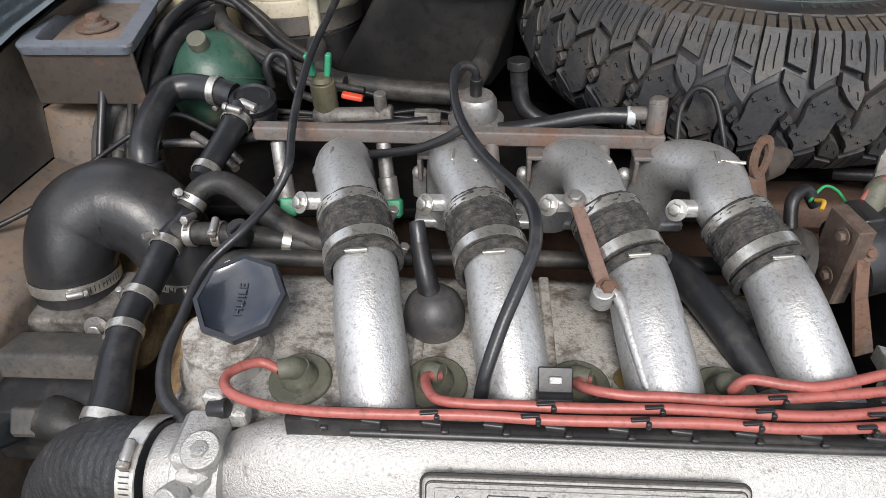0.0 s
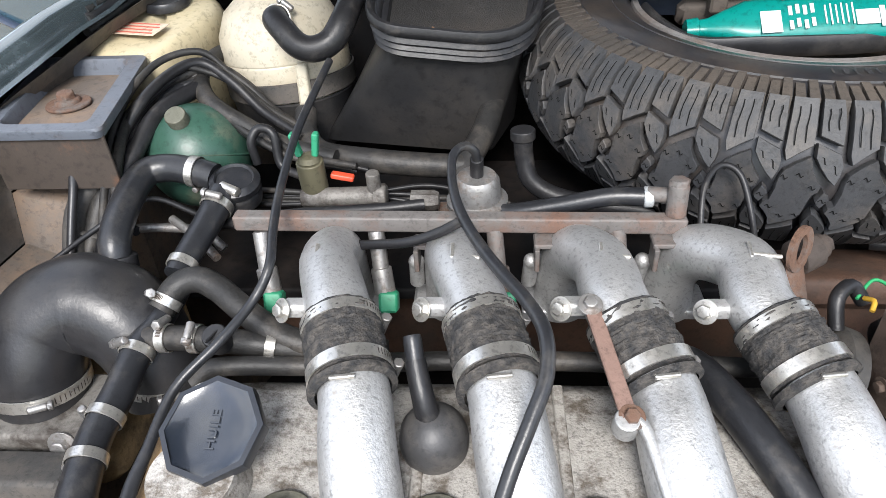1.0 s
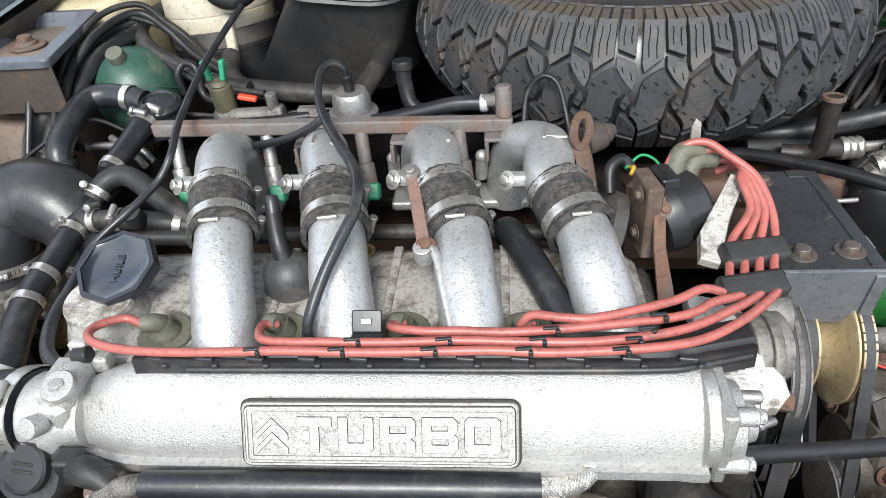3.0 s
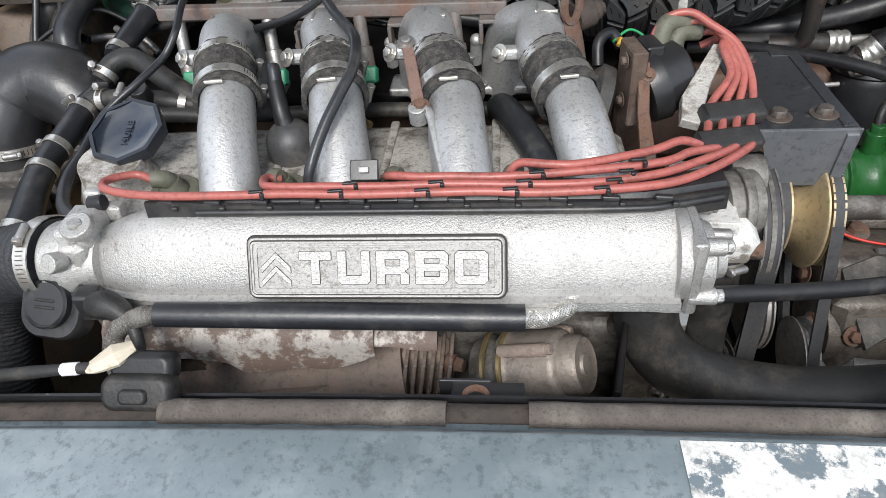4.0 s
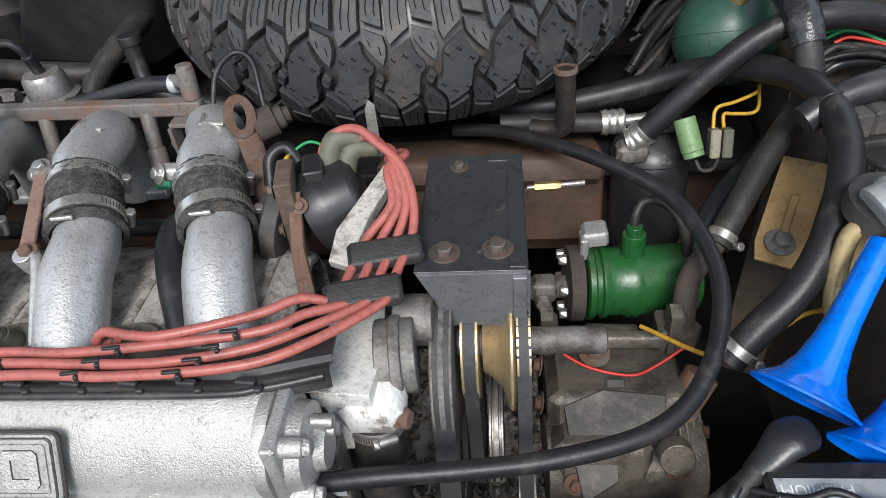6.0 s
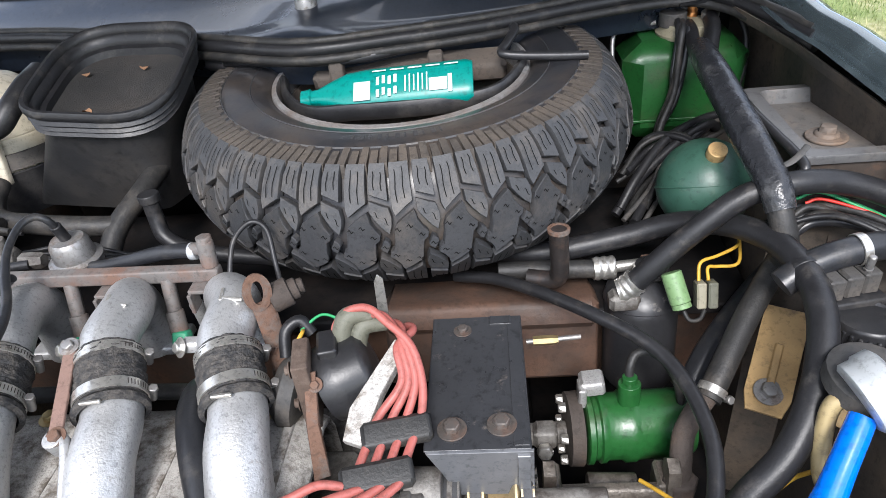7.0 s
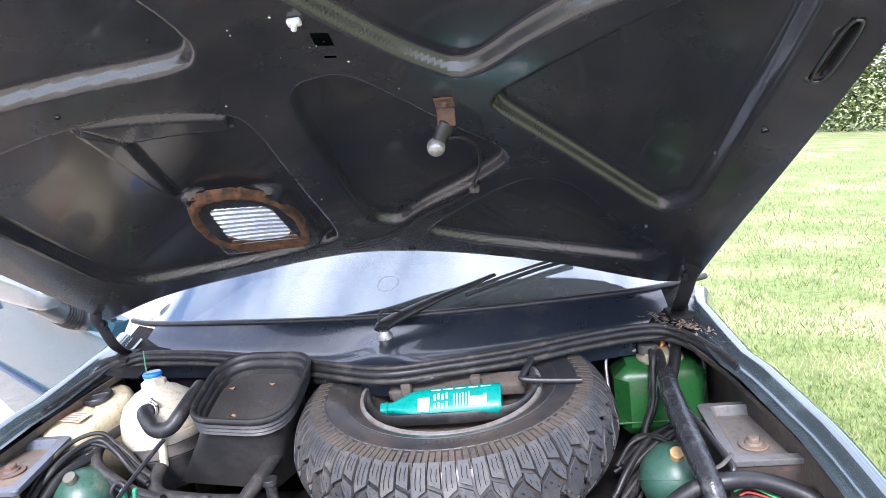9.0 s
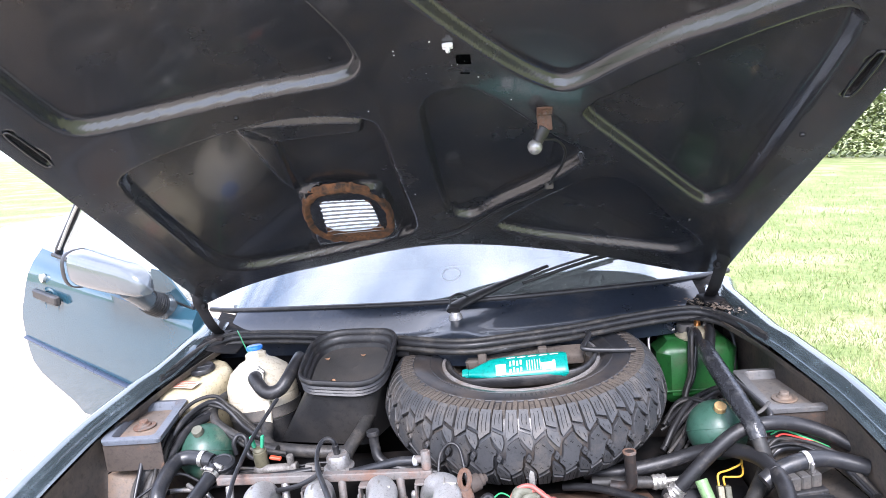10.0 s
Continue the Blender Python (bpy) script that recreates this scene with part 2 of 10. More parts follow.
class Geo:
    """Gathers vertices and faces of one part, in world metres."""

    def __init__(self):
        self.v, self.f = [], []

    def add(self, verts, faces):
        k = len(self.v)
        self.v += [tuple(q) for q in verts]
        self.f += [tuple(i + k for i in f) for f in faces]
        return self

    def box(self, c, size, rot=None, b=0.002):
        """A box with chamfered edges."""
        h = [s / 2 for s in size]
        b = min(b, *(x * 0.48 for x in h))
        r = rot.to_3x3() if rot is not None else Matrix.Identity(3)
        idx, vs = {}, []
        for sx in (-1, 1):
            for sy in (-1, 1):
                for sz in (-1, 1):
                    for k in range(3):
                        p = [sx * (h[0] - b), sy * (h[1] - b), sz * (h[2] - b)]
                        p[k] = (sx, sy, sz)[k] * h[k]
                        idx[(sx, sy, sz, k)] = len(vs)
                        vs.append(r @ Vector(p) + Vector(c))
        fs = []
        for k in range(3):
            o = [a for a in range(3) if a != k]
            for s in (-1, 1):
                q = []
                for u, w in ((-1, -1), (1, -1), (1, 1), (-1, 1)):
                    t = [0, 0, 0]
                    t[k], t[o[0]], t[o[1]] = s, u, w
                    q.append(idx[(*t, k)])
                fs.append(q if (s > 0) == (k != 1) else q[::-1])
            for u in (-1, 1):
                for w in (-1, 1):
                    q = []
                    for s, kk in ((-1, o[0]), (1, o[0]), (1, o[1]), (-1, o[1])):
                        t = [0, 0, 0]
                        t[k], t[o[0]], t[o[1]] = s, u, w
                        q.append(idx[(*t, kk)])
                    fs.append(q)
        for sx in (-1, 1):
            for sy in (-1, 1):
                for sz in (-1, 1):
                    fs.append([idx[(sx, sy, sz, k)] for k in range(3)])
        return self.add(vs, fs)

    def lathe(self, base, axis, prof, n=28, close=True, turn=0.0):
        """Turns a profile of (radius, height) round an axis from base."""
        m = frame_of(axis)
        vs, fs = [], []
        for r, h in prof:
            for i in range(n):
                a = turn + 2 * math.pi * i / n
                vs.append(Vector(base) + m @ Vector((r * math.cos(a), r * math.sin(a), h)))
        k = len(prof)
        for j in range(k - 1):
            for i in range(n):
                i2 = (i + 1) % n
                fs.append((j * n + i, j * n + i2, (j + 1) * n + i2, (j + 1) * n + i))
        if close:
            fs.append(tuple(range(n - 1, -1, -1)))
            fs.append(tuple((k - 1) * n + i for i in range(n)))
        return self.add(vs, fs)

    def cyl(self, a, b, r, r2=None, n=20, e=0.0015):
        a, b = Vector(a), Vector(b)
        h = (b - a).length
        r2 = r if r2 is None else r2
        e = min(e, h * 0.3, r * 0.4, r2 * 0.4)
        return self.lathe(a, b - a, [(r - e, 0), (r, e), (r2, h - e), (r2 - e, h)], n)

    def hexa(self, p, axis, r, h):
        return self.lathe(p, axis, [(r, 0), (r, h * 0.8), (r * 0.8, h)], 6)

    def bolt(self, p, axis, r, h=None):
        """A hexagon head on a washer."""
        h = h or r * 0.9
        ax = Vector(axis).normalized()
        self.cyl(p, Vector(p) + ax * r * 0.25, r * 1.7, n=20, e=0.0004)
        return self.hexa(Vector(p) + ax * r * 0.25, ax, r, h)

    def ball(self, c, r, sz=(1, 1, 1), n=28, m=16):
        vs = [(c[0], c[1], c[2] + r * sz[2])]
        for j in range(1, m):
            a = math.pi * j / m
            for i in range(n):
                b = 2 * math.pi * i / n
                vs.append((c[0] + r * sz[0] * math.sin(a) * math.cos(b), c[1] + r * sz[1] * math.sin(a) * math.sin(b), c[2] + r * sz[2] * math.cos(a)))
        vs.append((c[0], c[1], c[2] - r * sz[2]))
        fs = [(0, 1 + i, 1 + (i + 1) % n) for i in range(n)]
        for j in range(m - 2):
            for i in range(n):
                p, q = 1 + j * n + i, 1 + j * n + (i + 1) % n
                fs.append((p, p + n, q + n, q))
        e = len(vs) - 1
        fs += [(e, 1 + (m - 2) * n + (i + 1) % n, 1 + (m - 2) * n + i) for i in range(n)]
        return self.add(vs, fs)

    def tube(self, pts, r, n=14, sub=7, ribs=0.0, rib_len=0.006, flat=1.0):
        """A round hose along a smooth line; r: one radius or one for each point."""
        line, rad = spline(pts, r, sub)
        if ribs:
            line, rad = even(line, rad, rib_len / 4)
        vs, fs = [], []
        side = None
        for i, p in enumerate(line):
            d = (line[min(i + 1, len(line) - 1)] - line[max(i - 1, 0)]).normalized()
            if side is None:
                side = d.cross(Vector((0, 0, 1)))
                if side.length < 0.1:
                    side = d.cross(Vector((0, 1, 0)))
            side = (side - d * side.dot(d)).normalized()
            up = d.cross(side)
            q = rad[i] * (1 + (ribs if (i // 2) % 2 else 0))
            for k in range(n):
                a = 2 * math.pi * k / n
                vs.append(p + side * q * math.cos(a) + up * q * flat * math.sin(a))
        for i in range(len(line) - 1):
            for k in range(n):
                k2 = (k + 1) % n
                fs.append((i * n + k, i * n + k2, (i + 1) * n + k2, (i + 1) * n + k))
        fs.append(tuple(range(n - 1, -1, -1)))
        fs.append(tuple((len(line) - 1) * n + k for k in range(n)))
        return self.add(vs, fs)

    def prism(self, poly, h, m):
        """A flat polygon (u, v) given a thickness h along the third axis of m, with a small chamfer."""
        k = len(poly)
        c = Vector((sum(p[0] for p in poly) / k, sum(p[1] for p in poly) / k))
        e = min(abs(h) * 0.25, 0.0015)
        vs = []
        for t, s in ((0, 1), (h - math.copysign(e, h), 1), (h, None)):
            for p in poly:
                q = Vector(p)
                if s is None:
                    d = c - q
                    q = q + d.normalized() * min(e, d.length * 0.3)
                vs.append(m @ Vector((q.x, q.y, t)))
        fs = [tuple(range(k - 1, -1, -1)), tuple(2 * k + i for i in range(k))]
        for j in range(2):
            for i in range(k):
                i2 = (i + 1) % k
                fs.append((j * k + i, j * k + i2, (j + 1) * k + i2, (j + 1) * k + i))
        return self.add(vs, fs)

    def sheet(self, rows, th, away):
        """A sheet of thickness th through rows of points; away: the side to which it thickens."""
        nr, nc = len(rows), len(rows[0])
        o = Vector(away).normalized() * th
        top = [Vector(p) for r in rows for p in r]
        vs = top + [p + o for p in top]
        k = nr * nc
        fs = []
        for i in range(nr - 1):
            for j in range(nc - 1):
                a, b, c, d = i * nc + j, i * nc + j + 1, (i + 1) * nc + j + 1, (i + 1) * nc + j
                fs += [(a, b, c, d), (a + k, d + k, c + k, b + k)]
        rim = [j for j in range(nc)] + [i * nc + nc - 1 for i in range(1, nr)] + [(nr - 1) * nc + j for j in range(nc - 2, -1, -1)] + [i * nc for i in range(nr - 2, 0, -1)]
        for a, b in zip(rim, rim[1:] + rim[:1]):
            fs.append((a, a + k, b + k, b))
        return self.add(vs, fs)


def spline(pts, r, sub):
    """A smooth line through the points, with radii."""
    p = [Vector(q) for q in pts]
    rr = list(r) if isinstance(r, (list, tuple)) else [r] * len(p)
    if len(p) == 2:
        return [p[0].lerp(p[1], i / sub) for i in range(sub + 1)], [rr[0] + (rr[1] - rr[0]) * i / sub for i in range(sub + 1)]
    e = [2 * p[0] - p[1]] + p + [2 * p[-1] - p[-2]]
    line, rad = [], []
    for i in range(1, len(e) - 2):
        for s in range(sub):
            t = s / sub
            a, b, c, d = e[i - 1], e[i], e[i + 1], e[i + 2]
            line.append(0.5 * (2 * b + (c - a) * t + (2 * a - 5 * b + 4 * c - d) * t * t + (3 * b - a - 3 * c + d) * t ** 3))
            rad.append(rr[i - 1] + (rr[i] - rr[i - 1]) * t)
    return line + [p[-1]], rad + [rr[-1]]


def even(line, rad, step):
    out, orad = [line[0]], [rad[0]]
    left = step
    for a, b, ra, rb in zip(line, line[1:], rad, rad[1:]):
        d = (b - a).length
        s = left
        while s <= d:
            out.append(a.lerp(b, s / d))
            orad.append(ra + (rb - ra) * s / d)
            s += step
        left = s - d
    return out, orad


def where(ob):
    p = Vector(ob.location)
    while ob.parent:
        ob = ob.parent
        p += Vector(ob.location)
    return p


def part(name, geo, material, parent=None, label="", sharp=52):
    """Links geometry as one mesh object, its origin at the middle of its base."""
    a = np.array([tuple(q) for q in geo.v])
    lo, hi = a.min(0), a.max(0)
    c = Vector(((lo[0] + hi[0]) / 2, (lo[1] + hi[1]) / 2, lo[2]))
    me = bpy.data.meshes.new(name)
    me.from_pydata((a - np.array(c)).tolist(), [], geo.f)
    me.polygons.foreach_set("use_smooth", [True] * len(me.polygons))
    me.set_sharp_from_angle(angle=radians(sharp))
    me.materials.append(material)
    ob = new(name, me)
    ob.location = c
    if len(geo.f) < 6000:
        wnm = ob.modifiers.new("weighted_normal", "WEIGHTED_NORMAL")
        wnm.keep_sharp = True
    if parent is not None:
        ob.location = c - where(parent)
        ob.parent = parent
    if label:
        ob["label"] = label
    return ob


def outward(ob):
    """Turns all faces of a closed shell outward."""
    bm = bmesh.new()
    bm.from_mesh(ob.data)
    bmesh.ops.recalc_face_normals(bm, faces=bm.faces)
    bm.to_mesh(ob.data)
    bm.free()
    return ob


def thing(name, geo, material, label, category, group="", kind="", sharp=52):
    return tagged(part(name, geo, material, sharp=sharp), label, category, group, kind)


def holder(name, at, label, category, group=""):
    ob = new(name)
    ob.location = at
    ob.empty_display_size = 0.02
    return tagged(ob, label, category, group)


def lettering(name, text, size, at, right, up, material, parent, wide=1.0, extrude=0.0006, outline=0.0, fat=0.0, label=""):
    """Letters in the built-in font, standing on a face."""
    cu = bpy.data.curves.new(name, "FONT")
    cu.body, cu.size, cu.align_x, cu.align_y = text, size, "CENTER", "CENTER"
    cu.offset = fat
    if outline:
        cu.fill_mode, cu.bevel_depth, cu.bevel_resolution = "NONE", outline, 1
    else:
        cu.extrude = extrude
    cu.resolution_u = 3
    tmp = new("letters", cu)
    me = bpy.data.meshes.new_from_object(tmp.evaluated_get(bpy.context.evaluated_depsgraph_get()))
    bpy.data.objects.remove(tmp)
    bpy.data.curves.remove(cu)
    x, y = Vector(right).normalized(), Vector(up).normalized()
    z = x.cross(y)
    m = Matrix((x * wide, y, z)).transposed().to_4x4()
    m.translation = at
    me.transform(m)
    g = Geo().add([v.co for v in me.vertices], [tuple(p.vertices) for p in me.polygons])
    bpy.data.meshes.remove(me)
    return part(name, g, material, parent, label)


def clamp(parent, p, axis, r, w=0.009, turn=0.0, material=None, screw=True):
    """A worm-drive band with its screw housing."""
    ax = Vector(axis).normalized()
    p = Vector(p)
    t = 0.0012
    band = part("hose_clamp", Geo().lathe(p - ax * w / 2, ax, [(r, 0), (r + t, 0.0004), (r + t, w - 0.0004), (r, w)], 26, False), material or zinc, parent, "zinc-plated hose clamp")
    if screw:
        m = frame_of(ax)
        d = m @ Vector((math.cos(turn), math.sin(turn), 0))
        s = ax.cross(d)
        q = p + d * (r + 0.004)
        g = Geo().cyl(q - s * 0.010, q + s * 0.008, 0.0042, n=12)
        g.hexa(q + s * 0.008, s, 0.0052, 0.005)
        part("clamp_screw", g, steel, band)
        tk = Geo()
        for i in range(9):
            a = turn + 0.30 + 0.10 * i
            e = m @ Vector((math.cos(a), math.sin(a), 0))
            f = ax.cross(e)
            c0 = p + e * (r + t + 0.0002)
            tk.add([c0 - ax * w * 0.3 - f * 0.0005, c0 + ax * w * 0.22 - f * 0.0005, c0 + ax * w * 0.3 + f * 0.0005, c0 - ax * w * 0.22 + f * 0.0005], [(0, 1, 2, 3)])
        tagged(part("worm_slot", tk, rust_dark, band), kind="stuff")
    return band


CX = 0.256  # the car's middle line


def loft(rings, close_last=False):
    g = Geo()
    n = len(rings[0])
    vs = [p for r in rings for p in r]
    fs = [(j * n + i, j * n + (i + 1) % n, (j + 1) * n + (i + 1) % n, (j + 1) * n + i) for j in range(len(rings) - 1) for i in range(n)]
    if close_last:
        fs.append(tuple((len(rings) - 1) * n + i for i in range(n)))
    return g.add(vs, fs)


def lerp_table(tab, y):
    for (a, p), (b, q) in zip(tab, tab[1:]):
        if a <= y <= b:
            return p + (q - p) * (y - a) / (b - a)
    return tab[0][1] if y < tab[0][0] else tab[-1][1]


def smooth(t):
    t = max(0.0, min(1.0, t))
    return t * t * (3 - 2 * t)


# ---- ground: lawn beside a gravel drive, rising gently to one side ----
SLOPE = -0.07


def ground_z(x, y):
    return SLOPE * (x - CX) * (1 if abs(x - CX) < 60 else 60 / abs(x - CX))


ground_m = bpy.data.materials.new("lawn_and_gravel")
ground_m.use_nodes = True
gn, gl = ground_m.node_tree.nodes, ground_m.node_tree.links
gpb = gn["Principled BSDF"]
gpb.inputs["Roughness"].default_value = 0.9
gco = gn.new("ShaderNodeTexCoord")


def ramp_noise(scale, c0, c1, p0=0.35, p1=0.65, detail=8.0):
    t, r = gn.new("ShaderNodeTexNoise"), gn.new("ShaderNodeValToRGB")
    t.inputs["Scale"].default_value, t.inputs["Detail"].default_value = scale, detail
    gl.new(gco.outputs["Object"], t.inputs["Vector"])
    r.color_ramp.elements[0].position, r.color_ramp.elements[1].position = p0, p1
    r.color_ramp.elements[0].color, r.color_ramp.elements[1].color = (*c0, 1), (*c1, 1)
    gl.new(t.outputs["Fac"], r.inputs["Fac"])
    return r.outputs["Color"]


lawn = gn.new("ShaderNodeMix")
lawn.data_type = "RGBA"
gl.new(ramp_noise(1.1, (0, 0, 0), (1, 1, 1), 0.46, 0.66, 5.0), lawn.inputs["Factor"])
gl.new(ramp_noise(18, (0.12, 0.16, 0.045), (0.20, 0.245, 0.08)), lawn.inputs["A"])
gl.new(ramp_noise(25, (0.23, 0.235, 0.10), (0.38, 0.34, 0.20)), lawn.inputs["B"])
sep = gn.new("ShaderNodeSeparateXYZ")
gl.new(gco.outputs["Object"], sep.inputs["Vector"])
edge_no = gn.new("ShaderNodeTexNoise")
edge_no.inputs["Scale"].default_value = 1.5
gl.new(gco.outputs["Object"], edge_no.inputs["Vector"])
wob = gn.new("ShaderNodeMath")
wob.operation = "MULTIPLY_ADD"
wob.inputs[1].default_value = 0.5
gl.new(edge_no.outputs["Fac"], wob.inputs[0])
gl.new(sep.outputs["X"], wob.inputs[2])
band = gn.new("ShaderNodeValToRGB")
band.color_ramp.interpolation = "CONSTANT"
for pos, val in ((0.0, 1), (0.50 - 9.0 / 100, 0), (0.50 + 1.45 / 100, 1)):
    el = band.color_ramp.elements.new(pos)
    el.color = (val, val, val, 1)
band.color_ramp.elements.remove(band.color_ramp.elements[0])
scl = gn.new("ShaderNodeMath")
scl.operation = "MULTIPLY_ADD"
scl.inputs[1].default_value, scl.inputs[2].default_value = 0.01, 0.5
gl.new(wob.outputs["Value"], scl.inputs[0])
gl.new(scl.outputs["Value"], band.inputs["Fac"])
gmix = gn.new("ShaderNodeMix")
gmix.data_type = "RGBA"
gl.new(band.outputs["Color"], gmix.inputs["Factor"])
gl.new(ramp_noise(45, (0.28, 0.225, 0.17), (0.52, 0.45, 0.37), 0.4, 0.6), gmix.inputs["A"])
gl.new(lawn.outputs["Result"], gmix.inputs["B"])
gl.new(gmix.outputs["Result"], gpb.inputs["Base Color"])
gbump = gn.new("ShaderNodeBump")
gbump.inputs["Strength"].default_value, gbump.inputs["Distance"].default_value = 0.8, 0.02
gbn = gn.new("ShaderNodeTexNoise")
gbn.inputs["Scale"].default_value = 60
gl.new(gco.outputs["Object"], gbn.inputs["Vector"])
gl.new(gbn.outputs["Fac"], gbump.inputs["Height"])
gl.new(gbump.outputs["Normal"], gpb.inputs["Normal"])

xs = [-2000, -400, -60] + [CX - 20 + i * 1.0 for i in range(41)] + [60, 400, 2000]
ys = [-2000, -400, -60] + [-20 + i * 2.0 for i in range(41)] + [120, 400, 2000]
gg = Geo()
gg.add([(x, y, ground_z(x, y)) for y in ys for x in xs],
       [(j * len(xs) + i, j * len(xs) + i + 1, (j + 1) * len(xs) + i + 1, (j + 1) * len(xs) + i) for j in range(len(ys) - 1) for i in range(len(xs) - 1)])
gme = bpy.data.meshes.new("ground")
gme.from_pydata(gg.v, [], gg.f)
gme.materials.append(ground_m)
tagged(new("ground", gme), "green lawn with dry patches beside a pale brown gravel drive", "ground", kind="structure")


# ---- car shell ----
LIP = [(-0.1, 0.80), (0.1, 0.80), (0.55, 0.80), (0.7, 0.785), (0.9, 0.745), (1.05, 0.69), (1.2, 0.64), (1.4, 0.64)]
LIPZ = [(-0.1, 0.75), (0.1, 0.775), (0.55, 0.862), (0.7, 0.895), (0.9, 0.93), (1.15, 0.97), (1.4, 0.985)]


def wing(side, name):
    """Front wing: gutter, rounded crest and outer flank."""
    rows = []
    for i in range(25):
        y = -0.1 + 1.4 * i / 24
        lx, lz = lerp_table(LIP, y), lerp_table(LIPZ, y)
        grow = max(0.0, (y - 0.95)) * 0.25
        prof = [(0.9 * grow, 0.004), (0.018 + 0.9 * grow, -0.004), (0.026 + grow, 0.018), (0.040 + grow, 0.026), (0.058 + grow, 0.020), (0.074 + grow, -0.002), (0.086 + grow, -0.05), (0.094 + grow, -0.14), (0.10 + grow, -0.30), (0.095 + grow, -0.55)]
        rows.append([(CX + side * (lx + a), y, lz + b) for a, b in prof])
    return tagged(part(name, Geo().sheet(rows, 0.006, (-side, 0, -0.6)), body_blue), "blue-grey metallic front wing of the car", "car wing", "wings", "structure")


wing(-1, "wing_left")
wing(1, "wing_right")


def inner_wing(side, name):
    """Dusty inner panel below the wing lip, stepping down in front of the strut tower."""
    rows, walls = [], []
    for y in (-0.05, 0.1, 0.3, 0.5, 0.62, 0.70, 0.715, 0.74, 0.78, 0.95, 1.1, 1.22):
        lx, lz = lerp_table(LIP, y), lerp_table(LIPZ, y)
        shelf = 0.66 if y < 0.5 else (0.70 if y < 0.71 else 0.765)
        if y < 0.3:
            shelf = 0.60
        ins = 0.72 if y < 0.72 else 0.66
        if y > 0.97:
            ins = 0.60
            shelf = 0.72
        out = 0.012 + 0.085 * smooth((y - 0.93) / 0.06)
        walls.append([(CX + side * (lx + 0.002), y, lz - 0.012), (CX + side * (lx + 0.008), y, lz - 0.03), (CX + side * (lx + out), y, lz - 0.05), (CX + side * (lx + out), y, shelf + 0.05), (CX + side * (lx + out - 0.006), y, shelf + 0.032)])
        rows.append([(CX + side * (lx + out - 0.010), y, shelf + 0.03), (CX + side * (ins + 0.012), y, shelf + 0.004), (CX + side * ins, y, shelf - 0.012), (CX + side * ins, y, 0.45), (CX + side * ins, y, 0.2)])
    tagged(part(name.replace("inner_wing", "wing_wall"), Geo().sheet(walls, 0.004, (side, 0, -0.2)), bay_dusty_shaded), "grimy brown upright panel, darkened for shade under the wing lip", "inner wing", "wing walls", "structure")
    # right panel takes the darker colour, standing in for the shade on that side
    return tagged(part(name, Geo().sheet(rows, 0.004, (side, 0, -0.2)), bay_brown if side < 0 else bay_dusty_shaded), "dusty inner wing panel, the right one darkened for shade", "inner wing", "inner wings", "structure")


inner_wing(-1, "inner_wing_left")
inner_wing(1, "inner_wing_right")

# firewall below the scuttle, and the floor of the bay with its opening, near-black for shade
fw = Geo()
fw.box((CX, 1.24, 0.58), (1.58, 0.012, 0.75), None, 0.003)
fw.box((CX, 1.205, 0.70), (1.2, 0.05, 0.03), None, 0.008)
tagged(part("firewall", fw, bay_paint_shaded), "dirty firewall behind the engine, blackened for the bay's shade", "firewall", kind="structure")
ft = Geo()
ft.box((-0.06, 0.62, 0.21), (0.82, 1.25, 0.012), None, 0.003)
ft.box((0.82, 0.62, 0.21), (0.42, 1.25, 0.012), None, 0.003)
ft.box((0.48, 1.02, 0.21), (0.26, 0.45, 0.012), None, 0.003)
tagged(part("undertray", ft, bay_paint_shaded), "dirty undertray below the engine bay, blackened for shade", "undertray", kind="structure")
sub = Geo()
sub.box((CX, 0.80, 0.53), (1.34, 0.05, 0.16), None, 0.01)
sub.box((0.545, 0.745, 0.640), (0.30, 0.10, 0.045), Matrix.Rotation(radians(-14), 3, "X"), 0.018)
sub.box((0.545, 0.712, 0.585), (0.30, 0.02, 0.10), Matrix.Rotation(radians(-8), 3, "X"), 0.008)
tagged(part("bulkhead_shelf", Geo().box((CX, 0.88, 0.64), (1.30, 0.34, 0.02), None, 0.006), bay_paint_shaded), "grimy shelf under the spare wheel, blackened for shade", "shelf", kind="structure")
tagged(part("crossmember", sub, mat("brown_rusty_crossmember", (0.085, 0.046, 0.030), 0.65, 0, 0.5, 14, 0.4, 160, (0.045, 0.033, 0.027), 0.46, 12, 0.12)), "rusty brown crossmember under the spare wheel", "crossmember", kind="structure")

# front panel with its lip, weather strips and labels
rows = []
for i in range(33):
    x = CX - 0.86 + 1.72 * i / 32
    c = -0.035 * ((x - CX) / 0.86) ** 2
    rows.append([(x, 0.118, 0.655 + c), (x, 0.113, 0.665 + c), (x, 0.104, 0.668 + c), (x, 0.090, 0.667 + c), (x, 0.078, 0.672 + c), (x, 0.074, 0.687 + c), (x, 0.066, 0.693 + c), (x, 0.03, 0.692 + c), (x, -0.02, 0.682 + c), (x, -0.06, 0.66 + c), (x, -0.085, 0.61 + c), (x, -0.09, 0.40)])
front_panel = tagged(part("front_panel", Geo().sheet(rows, 0.003, (0, 0, -1)), panel_blue), "faded blue-grey painted front panel of the car", "front panel", kind="structure")
rows = [[(x, 0.1215, 0.664 - 0.03 * ((x - CX) / 0.86) ** 2), (x, 0.1215, 0.60), (x, 0.115, 0.30)] for x in [CX - 0.8 + 0.1 * i for i in range(17)]]
